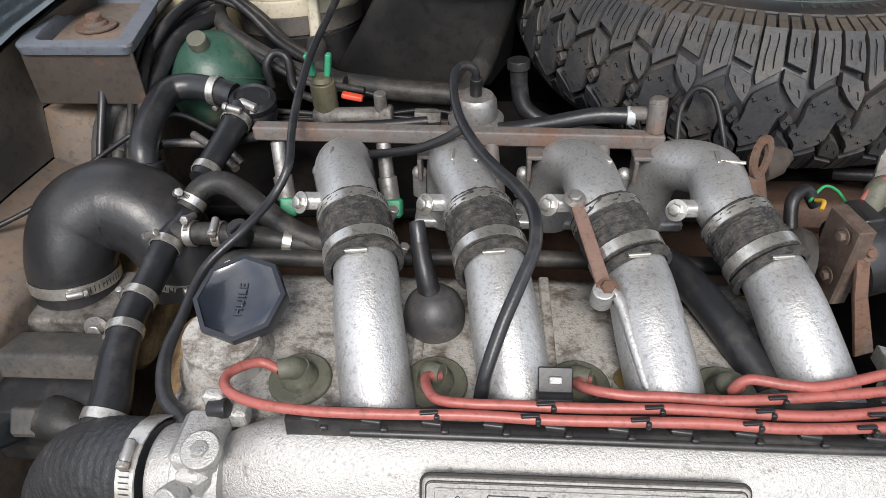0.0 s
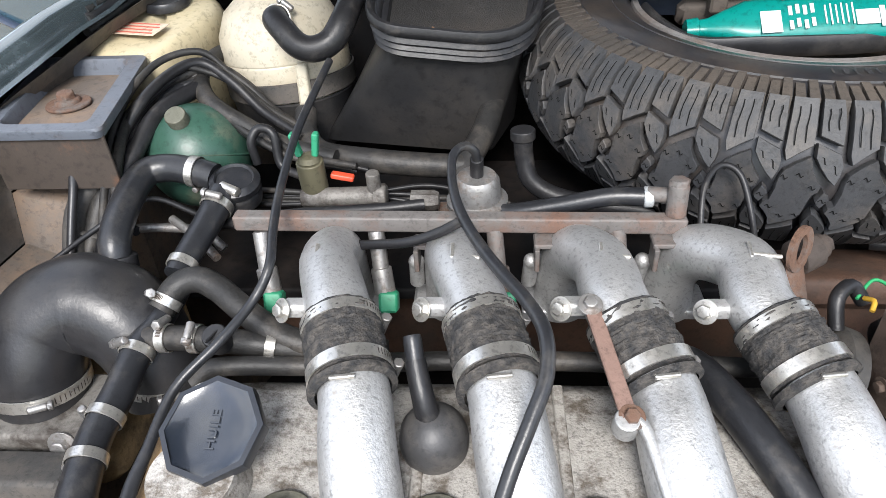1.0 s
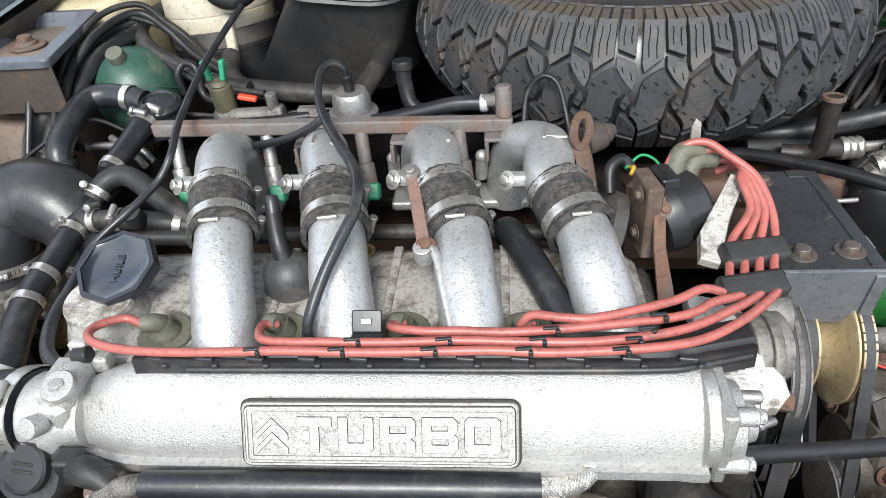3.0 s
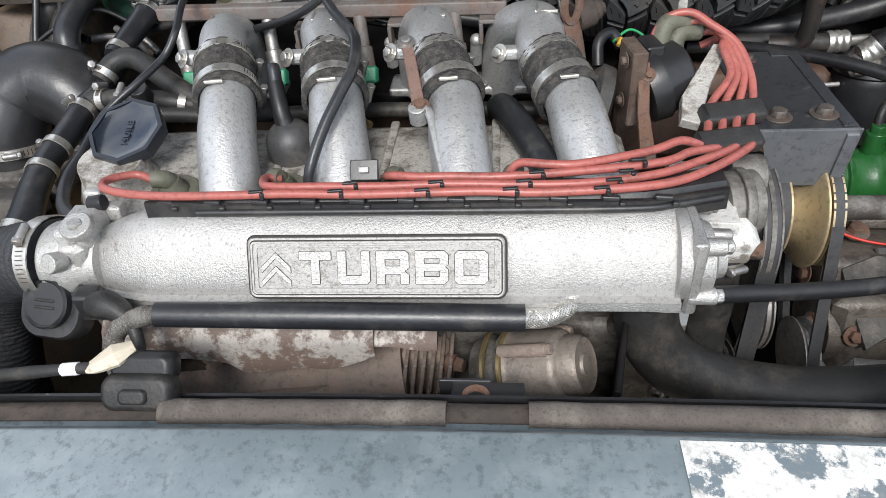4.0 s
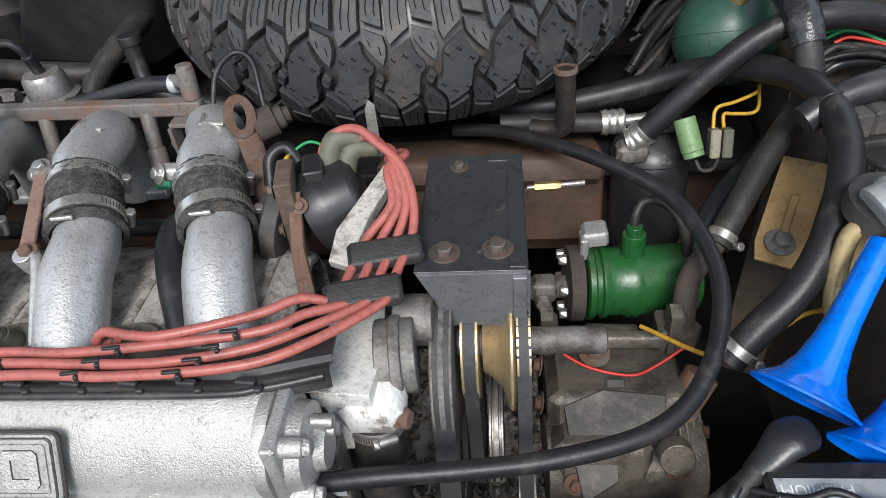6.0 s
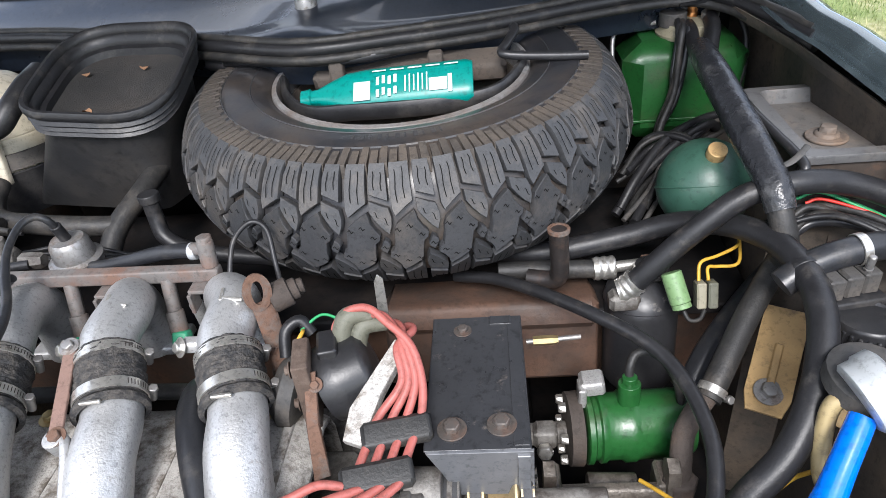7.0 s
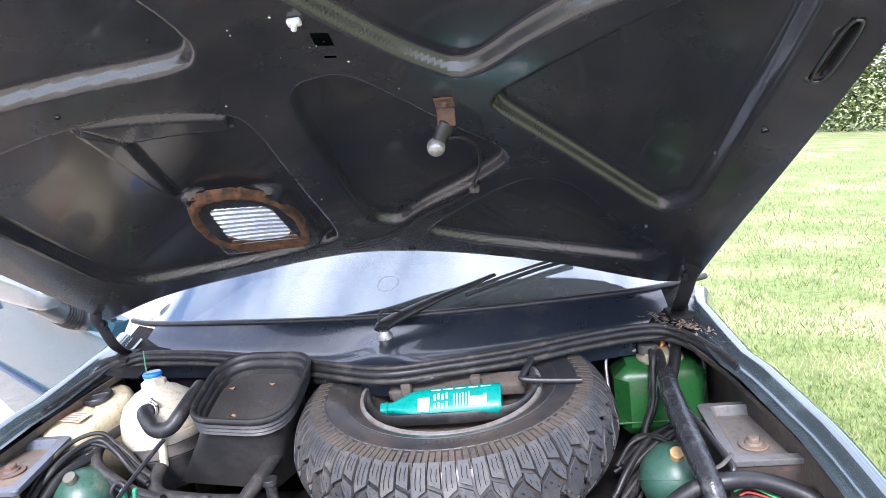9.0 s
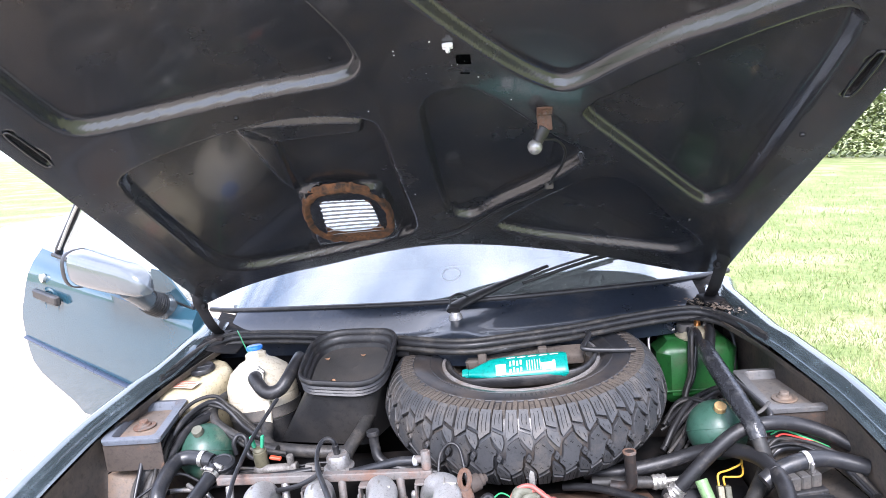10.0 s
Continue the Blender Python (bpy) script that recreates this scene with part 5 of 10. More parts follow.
for y, z in ((0.288, 0.735), (0.226, 0.680), (0.288, 0.676), (0.232, 0.732)):
    g.cyl((0.392, y, z), (0.418, y, z), 0.008, n=14)
    g.hexa((0.418, y, z), (1, 0, 0), 0.0065, 0.006)
part("end_cover", g, alu_rough, plen, "bolted cast end cover")
g = Geo()
for z in (0.722, 0.712):
    g.cyl((0.414, 0.262, z), (0.432, 0.262, z - 0.001), 0.006, n=12)
part("sensor", g, steel, plen)

# plug leads' clip plate on the plenum
g = Geo().box((0.096, 0.3105, 0.765), (0.027, 0.004, 0.020), Matrix.Rotation(radians(-38), 3, "X"), 0.003)
g.box((0.096, 0.303, 0.753), (0.029, 0.012, 0.006), None, 0.002)
ob = thing("bracket_tab", g, black_steel, "small dark grey steel tab on the plenum", "bracket")
part("slot_insert", Geo().box((0.096, 0.3075, 0.7675), (0.010, 0.0035, 0.006), Matrix.Rotation(radians(-38), 3, "X"), 0.002), alu_rough, ob)

# four runners: lower pipe, woven hose with two clamps, elbow
TOPX = [-0.114, 0.010, 0.142, 0.270]
PORTX = [-0.119, -0.003, 0.116, 0.228]
UC = [(-0.088, 0.479, 0.803), (0.032, 0.488, 0.797), (0.154, 0.488, 0.797), (0.278, 0.493, 0.790)]
LC = [(-0.072, 0.428, 0.790), (0.046, 0.434, 0.786), (0.171, 0.442, 0.780), (0.295, 0.449, 0.775)]
LO = [(-0.043, 0.290, 0.713), (0.075, 0.294, 0.713), (0.196, 0.296, 0.719), (0.326, 0.320, 0.717)]
for k in range(4):
    U, L, B = Vector(UC[k]), Vector(LC[k]), Vector(LO[k])
    d = (L - U).normalized()
    run = holder("inlet_runner", tuple(B), "silver-painted inlet runner pipe with woven black hose", "inlet pipe", "inlet runners")
    mid = L.lerp(B, 0.45) + Vector((0, -0.001, 0.005))
    B = B + Vector((0, 0.010, -0.008))
    low = B + Vector((0.006, 0.012, -0.03))
    g = Geo().tube([tuple(L - d * 0.01), tuple(L + d * 0.02), tuple(mid), tuple(B), tuple(low)], [0.0285, 0.0290, 0.0305, 0.0315, 0.031], 28, 7)
    part("lower_pipe", g, alu_paint, run, "", 60)
    t = Vector((TOPX[k], 0.560, 0.803))
    p = Vector((PORTX[k], 0.625, 0.745))
    g = Geo().tube([tuple(U + d * 0.008), tuple(U - d * 0.022), tuple(t), tuple(t.lerp(p, 0.55) + Vector((-0.002 * k, 0.008, 0.014))), tuple(p), (p.x, p.y + 0.004, p.z - 0.05)], [0.0285, 0.0285, 0.0280, 0.0275, 0.0275, 0.029], 28, 7)
    el = part("elbow", g, alu_paint, run, "", 60)
    g = Geo().cyl((p.x - 0.034, p.y - 0.012, p.z + 0.022), (p.x - 0.036, p.y - 0.004, p.z - 0.012), 0.008, n=16)
    g.ball((p.x - 0.034, p.y - 0.013, p.z + 0.023), 0.0085, n=16, m=10)
    g.box((p.x, p.y + 0.004, p.z - 0.045), (0.085, 0.05, 0.014), None, 0.004)
    part("flange", g, alu_paint, el)
    g = Geo().box(tuple(t + Vector((0.008, -0.022, 0.0265))), (0.026, 0.0035, 0.003), Matrix.Rotation(radians(-12), 3, "Z") @ Matrix.Rotation(radians(25), 3, "X"), 0.001)
    g.box(tuple(t + Vector((-0.004, -0.016, 0.0285))), (0.0035, 0.016, 0.003), Matrix.Rotation(radians(20), 3, "X"), 0.001)
    part("casting_mark", g, zinc, el, "bare pale casting mark")
    boss = U - d * 0.016 + Vector((-0.037, 0.002, -0.002))
    g = Geo().box(tuple(boss), (0.024, 0.016, 0.016), None, 0.004)
    part("boss", g, alu_paint, el)
    part("boss_bolt", Geo().bolt(tuple(boss + Vector((-0.011, -0.006, 0.002))), (-0.6, -0.6, 0.5), 0.0065), zinc, el)
    n = 34
    rk = random.Random(40 + k)
    hose_pts = [tuple(U.lerp(L, i / (n - 1)) + d * (-0.004 + 0.008 * i / (n - 1))) for i in range(n)]
    g = Geo().tube(hose_pts, [0.0330 + (0.0009 if i % 2 else 0) + 0.0006 * rk.random() for i in range(n)], 64, 1)
    ax_ = (L - U).normalized()
    for vi, v in enumerate(g.v):
        p_ = Vector(v) - U
        rad_ = p_ - ax_ * p_.dot(ax_)
        g.v[vi] = tuple(Vector(v) + rad_.normalized() * (rk.uniform(-0.0009, 0.0009) + 0.0006 * math.sin(p_.dot(ax_) * 420 + 5 * math.atan2(rad_.y, rad_.x))))
    part("woven_hose", g, knit, run, "black woven rubber connecting hose", 60)
    clamp(run, U + d * 0.004, d, 0.0335, 0.0105, -0.3)
    clamp(run, L - d * 0.004, d, 0.0345, 0.0115, -0.3)
    g = Geo().lathe(L + d * 0.006, d, [(0.031, 0), (0.0365, 0.001), (0.0365, 0.006), (0.031, 0.008)], 30, False)
    part("hose_lip", g, knit, run)
    g = Geo().box(tuple(L + d * 0.004 + Vector((0.0, -0.022, 0.029))), (0.020, 0.004, 0.004), Matrix.Rotation(radians(8), 3, "Z"), 0.001)
    part("band_tag", g, zinc, run)
# the rib on the third pipe
g = Geo().tube([(0.143, 0.398, 0.786), (0.154, 0.385, 0.783), (0.163, 0.35, 0.765), (0.171, 0.318, 0.748)], [0.006, 0.005, 0.0045, 0.004], 8, 6)
g.cyl((0.141, 0.396, 0.77), (0.141, 0.39, 0.79), 0.010, n=14)
part("rib", g, alu_paint, [o for o in bpy.data.objects if o.name.startswith("inlet_runner")][2])
# rusty strap between runner and cover
g = Geo().box((0.133, 0.437, 0.803), (0.013, 0.098, 0.0045), Matrix.Rotation(radians(12), 3, "Z") @ Matrix.Rotation(radians(18), 3, "X"), 0.002)
strap = thing("support_strap", g, mat("red_brown_strap", (0.20, 0.125, 0.10), 0.75, 0.1, 0.2, 60, 0.3, 300), "rusty flat steel strap bolted to an inlet runner", "strap")
part("strap_bolt", Geo().bolt((0.122, 0.483, 0.82), (0, -0.4, 1), 0.006), steel, strap)
part("strap_bolt", Geo().bolt((0.144, 0.392, 0.789), (0, -0.4, 1), 0.006), rusty, strap)

# rubber breather between the runners
br = holder("breather", (-0.007, 0.39, 0.715), "round black rubber breather with an upright spout", "breather")
g = Geo().lathe((-0.007, 0.418, 0.715), (0, -0.2, 1), [(0.0245, 0), (0.0280, 0.004), (0.0290, 0.012), (0.0292, 0.020), (0.0268, 0.032), (0.021, 0.041), (0.011, 0.047), (0.001, 0.048)], 36)
part("bulb_body", g, mat("dusty_breather_rubber", (0.05, 0.05, 0.052), 0.5, 0, 0.2, 30, 0.1, 300, (0.11, 0.10, 0.092), 0.42, 22, 0.12), br)
g = Geo().tube([(-0.010, 0.416, 0.755), (-0.014, 0.422, 0.772), (-0.019, 0.436, 0.788), (-0.021, 0.443, 0.795)], [0.011, 0.0095, 0.009, 0.0088], 16, 5)
part("spout", g, rubber, br)
g = Geo().tube([(-0.0205, 0.441, 0.793), (-0.023, 0.452, 0.806), (-0.024, 0.456, 0.810)], [0.0078, 0.0078, 0.0072], 14, 4)
part("spout_tip", g, rubber_blue, br)

# plug boots and leads
BOOT = [(-0.120, 0.341, 0.718), (-0.001, 0.341, 0.718), (0.121, 0.341, 0.718), (0.240, 0.335, 0.722)]
LANE = [(0.274, 0.763), (0.285, 0.764), (0.296, 0.766), (0.308, 0.770)]
for k in range(4):
    x, y, z = BOOT[k]
    boot = holder("spark_plug_boot", (x, y, z), "grey-green rubber spark plug boot on the rocker cover", "plug boot", "spark plug boots")
    g = Geo().lathe((x, y, z), (0, -0.1, 1), [(0.027, 0), (0.028, 0.002), (0.0275, 0.005), (0.0255, 0.0062), (0.0165, 0.0066), (0.0155, 0.011), (0.0130, 0.0125), (0.0118, 0.018), (0.0105, 0.022)], 30)
    part("boot_disc", g, grey_rub, boot)
    g = Geo().tube([(x, y - 0.002, z + 0.018), (x - 0.003, y - 0.008, z + 0.026), (x - 0.013 if k < 1 else x + 0.006, y - 0.012, z + 0.028)], [0.0105, 0.0095, 0.0085], 14, 4)
    part("boot_neck", g, grey_rub, boot)
    ly, lz = LANE[k]
    bxk = 0.424 + 0.0135 * (3 - k)
    e = (bxk, 0.352, 0.759)
    r = 0.0042
    if k == 0:
        pts = [(x - 0.012, y - 0.011, z + 0.027), (-0.150, 0.333, 0.750), (-0.168, 0.315, 0.756), (-0.162, 0.294, 0.761), (-0.135, 0.280, 0.763), (-0.09, ly, lz)]
    else:
        pts = [(x + 0.005, y - 0.012, z + 0.027), (x - 0.006, y - 0.022, z + 0.034), (x + 0.004, ly + 0.006, lz - 0.002), (x + 0.03, ly, lz), (x + 0.06, ly, lz)]
    xx = pts[-1][0] + 0.06
    while xx < 0.33 - 0.02 * k:
        pts.append((xx, ly + 0.0008 * math.sin(xx * 40 + k), lz + 0.0006 * math.cos(xx * 33)))
        xx += 0.06
    pts += [(0.365, ly + 0.008 + 0.004 * k, lz), (0.398 + 0.006 * (3 - k), ly + 0.032 + 0.002 * k, lz), e, (bxk + 0.004, 0.368, 0.761), (bxk + 0.010, 0.392, 0.765), (bxk + 0.018, 0.418, 0.772)]
    b = Vector(pts[-1])
    j = 3 - k
    pts += [(0.464 + 0.0065 * j, 0.446, 0.790), (0.459 + 0.0045 * j, 0.474, 0.808 + 0.001 * j)]
    pts += ([(0.448, 0.494, 0.825), (0.430, 0.506, 0.833), (0.410, 0.508, 0.830), (0.396, 0.503, 0.818), (0.390, 0.498, 0.800)],
            [(0.454, 0.494, 0.820), (0.442, 0.506, 0.824), (0.428, 0.511, 0.821)],
            [(0.462, 0.496, 0.812), (0.454, 0.508, 0.811), (0.440, 0.513, 0.807)],
            [(0.472, 0.500, 0.806), (0.466, 0.515, 0.800), (0.450, 0.520, 0.790)])[k]
    lead = thing("spark_plug_lead", Geo().tube(pts, r, 12, 6), red_rub, "faded red silicone spark plug lead", "ignition lead", "spark plug leads")
    for j, xc in enumerate((-0.10, 0.0, 0.075, 0.155, 0.235, 0.315)):
        if xc > x + 0.05 and xc < 0.34:
            g = Geo().box((xc + 0.012 * k, ly - 0.001, lz + 0.0042), (0.014, 0.0035, 0.0028), Matrix.Rotation(radians(6), 3, "Z"), 0.001)
            g.box((xc + 0.012 * k + 0.006, ly - 0.004, lz + 0.001), (0.004, 0.004, 0.007), None, 0.001)
            part("clip", g, plastic, lead)
# black comb that carries the leads
g = Geo()
rows = []
for i in range(37):
    x = -0.110 + 0.540 * i / 36
    bend = 0.0 if x < 0.36 else (x - 0.36) * 0.25
    lift = -0.004 * min(1, max(0, (x + 0.06) / 0.03))
    back = 0.284 + 0.009 * min(1, max(0, (x + 0.01) / 0.03)) + 0.011 * min(1, max(0, (x - 0.11) / 0.03))
    rows.append([(x, back + bend, 0.757), (x, 0.281 + bend, 0.756), (x, 0.278 + bend, 0.7555 + lift), (x, 0.2720 + bend, 0.759 + lift), (x, 0.2685 + bend, 0.7585 + lift), (x, 0.2660 + bend, 0.742 + lift)])
g.sheet(rows, 0.003, (0, 0, -1))
comb = thing("lead_holder", g, plastic, "long black plastic holder carrying red ignition leads", "cable holder")
for i in range(11):
    x = -0.09 + 0.046 * i
    g = Geo().box((x, 0.2715, 0.7565), (0.016, 0.006, 0.006), Matrix.Rotation(radians(-6), 3, "Z"), 0.002)
    g.box((x + 0.01, 0.2675, 0.7530), (0.006, 0.006, 0.005), None, 0.002)
    part("clip", g, plastic, comb)
g = Geo().tube([(-0.06, 0.2670, 0.748), (0.1, 0.2670, 0.748), (0.33, 0.2670, 0.748), (0.38, 0.2725, 0.748), (0.425, 0.284, 0.748)], 0.0036, 8, 6)
part("edge_bead", g, plastic, comb)
# two rubber blocks that part the leads
for c, lbl in (((0.446, 0.361, 0.759), ""), ((0.460, 0.405, 0.766), "")):
    g = Geo().box(c, (0.066, 0.026, 0.017), Matrix.Rotation(radians(12), 3, "Z") @ Matrix.Rotation(radians(22), 3, "X"), 0.005)
    thing("lead_spacer", g, rubber_dusty, "dusty black rubber block spacing red ignition leads", "cable spacer", "lead spacers")

# ---- fuel rail, injectors and regulator ----
rail = holder("fuel_rail", (0.0, 0.62, 0.80), "square rusty grey fuel rail across the engine", "fuel rail")
part("rail_tube", Geo().box((0.005, 0.621, 0.811), (0.456, 0.017, 0.018), Matrix.Rotation(radians(1.0), 3, "Y"), 0.0025), rail_grey, rail)
for x in (-0.198, -0.077, 0.044, 0.166):
    inj = part("injector", Geo().cyl((x, 0.619, 0.803), (x + 0.004, 0.602, 0.765), 0.0085, n=16).cyl((x + 0.004, 0.602, 0.768), (x + 0.008, 0.590, 0.742), 0.011, n=16), steel if x < 0 else rail_grey, rail, "grey steel injector")
    part("injector_plug", Geo().box((x + 0.012, 0.583, 0.738), (0.020, 0.018, 0.022), Matrix.Rotation(radians(-28), 3, "X"), 0.003), green_plug, inj, "green plastic plug")
for x in (-0.02, 0.10, 0.215):
    g = Geo().box((x, 0.606, 0.797), (0.034, 0.022, 0.006), None, 0.002)
    g.box((x - 0.014, 0.600, 0.784), (0.005, 0.022, 0.026), None, 0.001)
    part("rail_bracket", g, rail_grey, rail)
g = Geo().cyl((0.222, 0.623, 0.815), (0.222, 0.628, 0.848), 0.010, n=16)
g.hexa((0.222, 0.628, 0.846), (0, 0.1, 1), 0.010, 0.008)
g.cyl((0.222, 0.633, 0.832), (0.196, 0.642, 0.829), 0.008, n=14)
part("end_elbow", g, rail_grey, rail)

reg = holder("pressure_regulator", (0.026, 0.675, 0.79), "round grey fuel pressure regulator with a hose on top", "pressure regulator")
g = Geo().lathe((0.026, 0.672, 0.785), (0, -0.05, 1), [(0.012, 0), (0.030, 0.004), (0.031, 0.016), (0.033, 0.018), (0.033, 0.023), (0.026, 0.026), (0.024, 0.046), (0.020, 0.052), (0.006, 0.053)], 32)
part("regulator_body", g, steel, reg)
part("nipple", Geo().cyl((0.026, 0.669, 0.836), (0.0265, 0.660, 0.862), 0.007, n=14), rubber, reg)
part("base_bracket", Geo().box((0.020, 0.672, 0.786), (0.075, 0.05, 0.004), None, 0.001), rusty, reg)


# ---- hoses and cables, drawn along their runs ----
def hose(name, pts, r, material, label, category="hose", group="", clamps=(), n=14, ribs=0.0, rib_len=0.006):
    ob = thing(name, Geo().tube(pts, r, n, 7, ribs, rib_len), material, label, category, group, sharp=60 if not ribs else 30)
    line, rad = spline(pts, r, 12)
    for f in clamps:
        i = min(int(f * (len(line) - 1)), len(line) - 2)
        clamp(ob, line[i], line[i + 1] - line[max(i - 1, 0)], rad[i] + 0.0008, 0.010, 0.6 + 5 * f)
    return ob


hose("coolant_hose", [(-0.352, 0.598, 0.757), (-0.356, 0.611, 0.791), (-0.36, 0.654, 0.809), (-0.358, 0.708, 0.82), (-0.335, 0.722, 0.822), (-0.3, 0.718, 0.819), (-0.275, 0.712, 0.814)], 0.0165, rubber_blue, "black rubber coolant hose bent round a corner", clamps=(0.08, 0.84))
hose("coolant_hose", [(-0.258, 0.686, 0.809), (-0.267, 0.646, 0.794), (-0.276, 0.608, 0.782), (-0.281, 0.581, 0.774)], [0.0165, 0.0155, 0.0145, 0.014], rubber_blue, "short black rubber coolant hose with a clamp", clamps=(0.15, 0.85))
hose("coolant_hose", [(-0.279, 0.592, 0.762), (-0.289, 0.551, 0.748), (-0.303, 0.512, 0.737), (-0.306, 0.463, 0.725), (-0.310, 0.420, 0.717), (-0.304, 0.372, 0.708), (-0.295, 0.324, 0.695), (-0.299, 0.287, 0.680)], [0.0115, 0.0125, 0.015, 0.0155, 0.0155, 0.0165, 0.018, 0.02], rubber_blue, "long black coolant pipe jointed by steel clamps", clamps=(0.30, 0.50, 0.64, 0.90))
hose("coolant_hose", [(-0.288, 0.545, 0.758), (-0.275, 0.566, 0.772), (-0.255, 0.572, 0.776), (-0.232, 0.564, 0.770), (-0.204, 0.545, 0.760), (-0.164, 0.526, 0.742), (-0.12, 0.520, 0.73)], 0.0135, rubber_dusty, "dusty black hose curling behind an inlet runner", clamps=(0.06,))
ob = hose("coolant_hose", [(-0.297, 0.522, 0.742), (-0.25, 0.519, 0.745), (-0.20, 0.517, 0.742), (-0.13, 0.520, 0.728), (-0.06, 0.522, 0.725)], 0.0125, rubber_dusty, "straight black hose with bright clamps beside the oil cap", clamps=(0.12, 0.28, 0.62))
g = Geo().cyl((-0.216, 0.508, 0.748), (-0.216, 0.500, 0.768), 0.012, n=20)
g.box((-0.216, 0.4995, 0.7685), (0.022, 0.0025, 0.003), Matrix.Rotation(radians(70), 3, "Z"), 0.0005)
part("bleed_screw", g, plastic, ob, "black slotted bleed screw")
hose("breather_pipe", [(-0.24, 0.482, 0.722), (-0.215, 0.492, 0.734), (-0.127, 0.500, 0.728), (-0.05, 0.512, 0.722), (0.09, 0.515, 0.722), (0.30, 0.51, 0.72)], 0.0095, rubber_dusty, "dusty black pipe running behind the inlet runners")
val = holder("coolant_valve", (-0.256, 0.70, 0.77), "round black plastic coolant valve", "valve")
g = Geo().lathe((-0.252, 0.708, 0.786), (0.12, -0.25, 1), [(0.016, 0), (0.027, 0.004), (0.0285, 0.018), (0.026, 0.022), (0.0285, 0.025), (0.0285, 0.032), (0.022, 0.037), (0.020, 0.034), (0.001, 0.034)], 32)
part("valve_body", g, rubber_blue, val)
part("valve_lever", Geo().cyl((-0.258, 0.684, 0.82), (-0.236, 0.674, 0.816), 0.0055, n=12), zinc, val, "bright steel sleeve")

hose("control_cable", [(-0.152, 0.830, 0.905), (-0.160, 0.770, 0.890), (-0.169, 0.701, 0.870), (-0.169, 0.622, 0.850), (-0.164, 0.570, 0.840), (-0.160, 0.530, 0.825), (-0.173, 0.508, 0.803), (-0.196, 0.471, 0.787), (-0.229, 0.436, 0.765), (-0.239, 0.389, 0.745), (-0.243, 0.352, 0.733), (-0.232, 0.316, 0.723), (-0.206, 0.291, 0.718), (-0.192, 0.265, 0.715)], [0.0045] * 9 + [0.005, 0.006, 0.007, 0.0085, 0.0075], rubber_blue, "long black sheathed control cable across the engine", "cable")
hose("thin_cable", [(-0.58, 0.50, 0.715), (-0.476, 0.569, 0.745), (-0.439, 0.617, 0.765), (-0.374, 0.649, 0.800), (-0.345, 0.69, 0.80), (-0.30, 0.70, 0.77)], 0.0032, rubber, "thin black cable over the inner wing", "cable")
hose("grey_pipe", [(-0.33, 0.69, 0.772), (-0.29, 0.66, 0.765), (-0.262, 0.636, 0.755)], 0.005, steel, "short grey steel pipe between hoses", "pipe")
hose("vacuum_hose", [(0.0265, 0.662, 0.853), (0.025, 0.655, 0.872), (0.014, 0.650, 0.881), (0.004, 0.633, 0.878), (0.005, 0.600, 0.867), (0.014, 0.570, 0.853), (0.032, 0.535, 0.842), (0.050, 0.497, 0.842), (0.068, 0.455, 0.848), (0.080, 0.422, 0.846), (0.080, 0.393, 0.832), (0.068, 0.366, 0.815), (0.054, 0.340, 0.793), (0.042, 0.315, 0.765), (0.037, 0.306, 0.735)], [0.0045, 0.0045, 0.0045, 0.0045, 0.0045, 0.0052, 0.0056] + [0.0058] * 7 + [0.0062], rubber_blue, "black vacuum hose looping over an inlet runner")
hose("vacuum_hose", [(0.019, 0.572, 0.848), (-0.008, 0.575, 0.830), (-0.04, 0.580, 0.815), (-0.075, 0.595, 0.802), (-0.115, 0.610, 0.790)], 0.005, rubber, "thin black vacuum hose behind the fuel rail")
hose("heater_hose", [(-0.208, 0.885, 0.815), (-0.202, 0.850, 0.800), (-0.175, 0.815, 0.790), (-0.11, 0.800, 0.786), (-0.05, 0.795, 0.782), (0.01, 0.80, 0.775)], 0.0155, rubber_dusty, "dusty black hose under the air intake duct")
hose("heater_hose", [(0.062, 1.03, 0.84), (0.048, 0.93, 0.82), (0.034, 0.855, 0.802), (0.010, 0.800, 0.775), (0.0, 0.76, 0.74)], 0.016, rubber_dusty, "dusty black hose beside the spare tyre")
vf = hose("vacuum_pipe", [(0.079, 0.788, 0.822), (0.081, 0.784, 0.795), (0.090, 0.774, 0.768), (0.125, 0.765, 0.750), (0.19, 0.760, 0.738), (0.27, 0.755, 0.73), (0.36, 0.74, 0.72)], 0.0115, rubber, "black rubber pipe with a round cap")
part("pipe_cap", Geo().cyl((0.0790, 0.7885, 0.818), (0.0785, 0.789, 0.831), 0.0150, n=20), plastic, vf)
ob = hose("fuel_hose", [(0.202, 0.641, 0.826), (0.160, 0.645, 0.824), (0.108, 0.648, 0.812), (0.056, 0.655, 0.800), (0.0, 0.69, 0.785)], 0.0095, rubber_blue, "blue-black fuel hose with a pale end clamp")
part("end_clamp", Geo().cyl((0.203, 0.641, 0.826), (0.193, 0.642, 0.8255), 0.0108, n=18), silver_label, ob, "pale grey clamp")
hose("fuel_hose", [(-0.27, 0.672, 0.775), (-0.20, 0.662, 0.792), (-0.148, 0.658, 0.800), (-0.074, 0.655, 0.806), (-0.03, 0.660, 0.808)], 0.0065, rubber, "thin black fuel hose behind the rail")
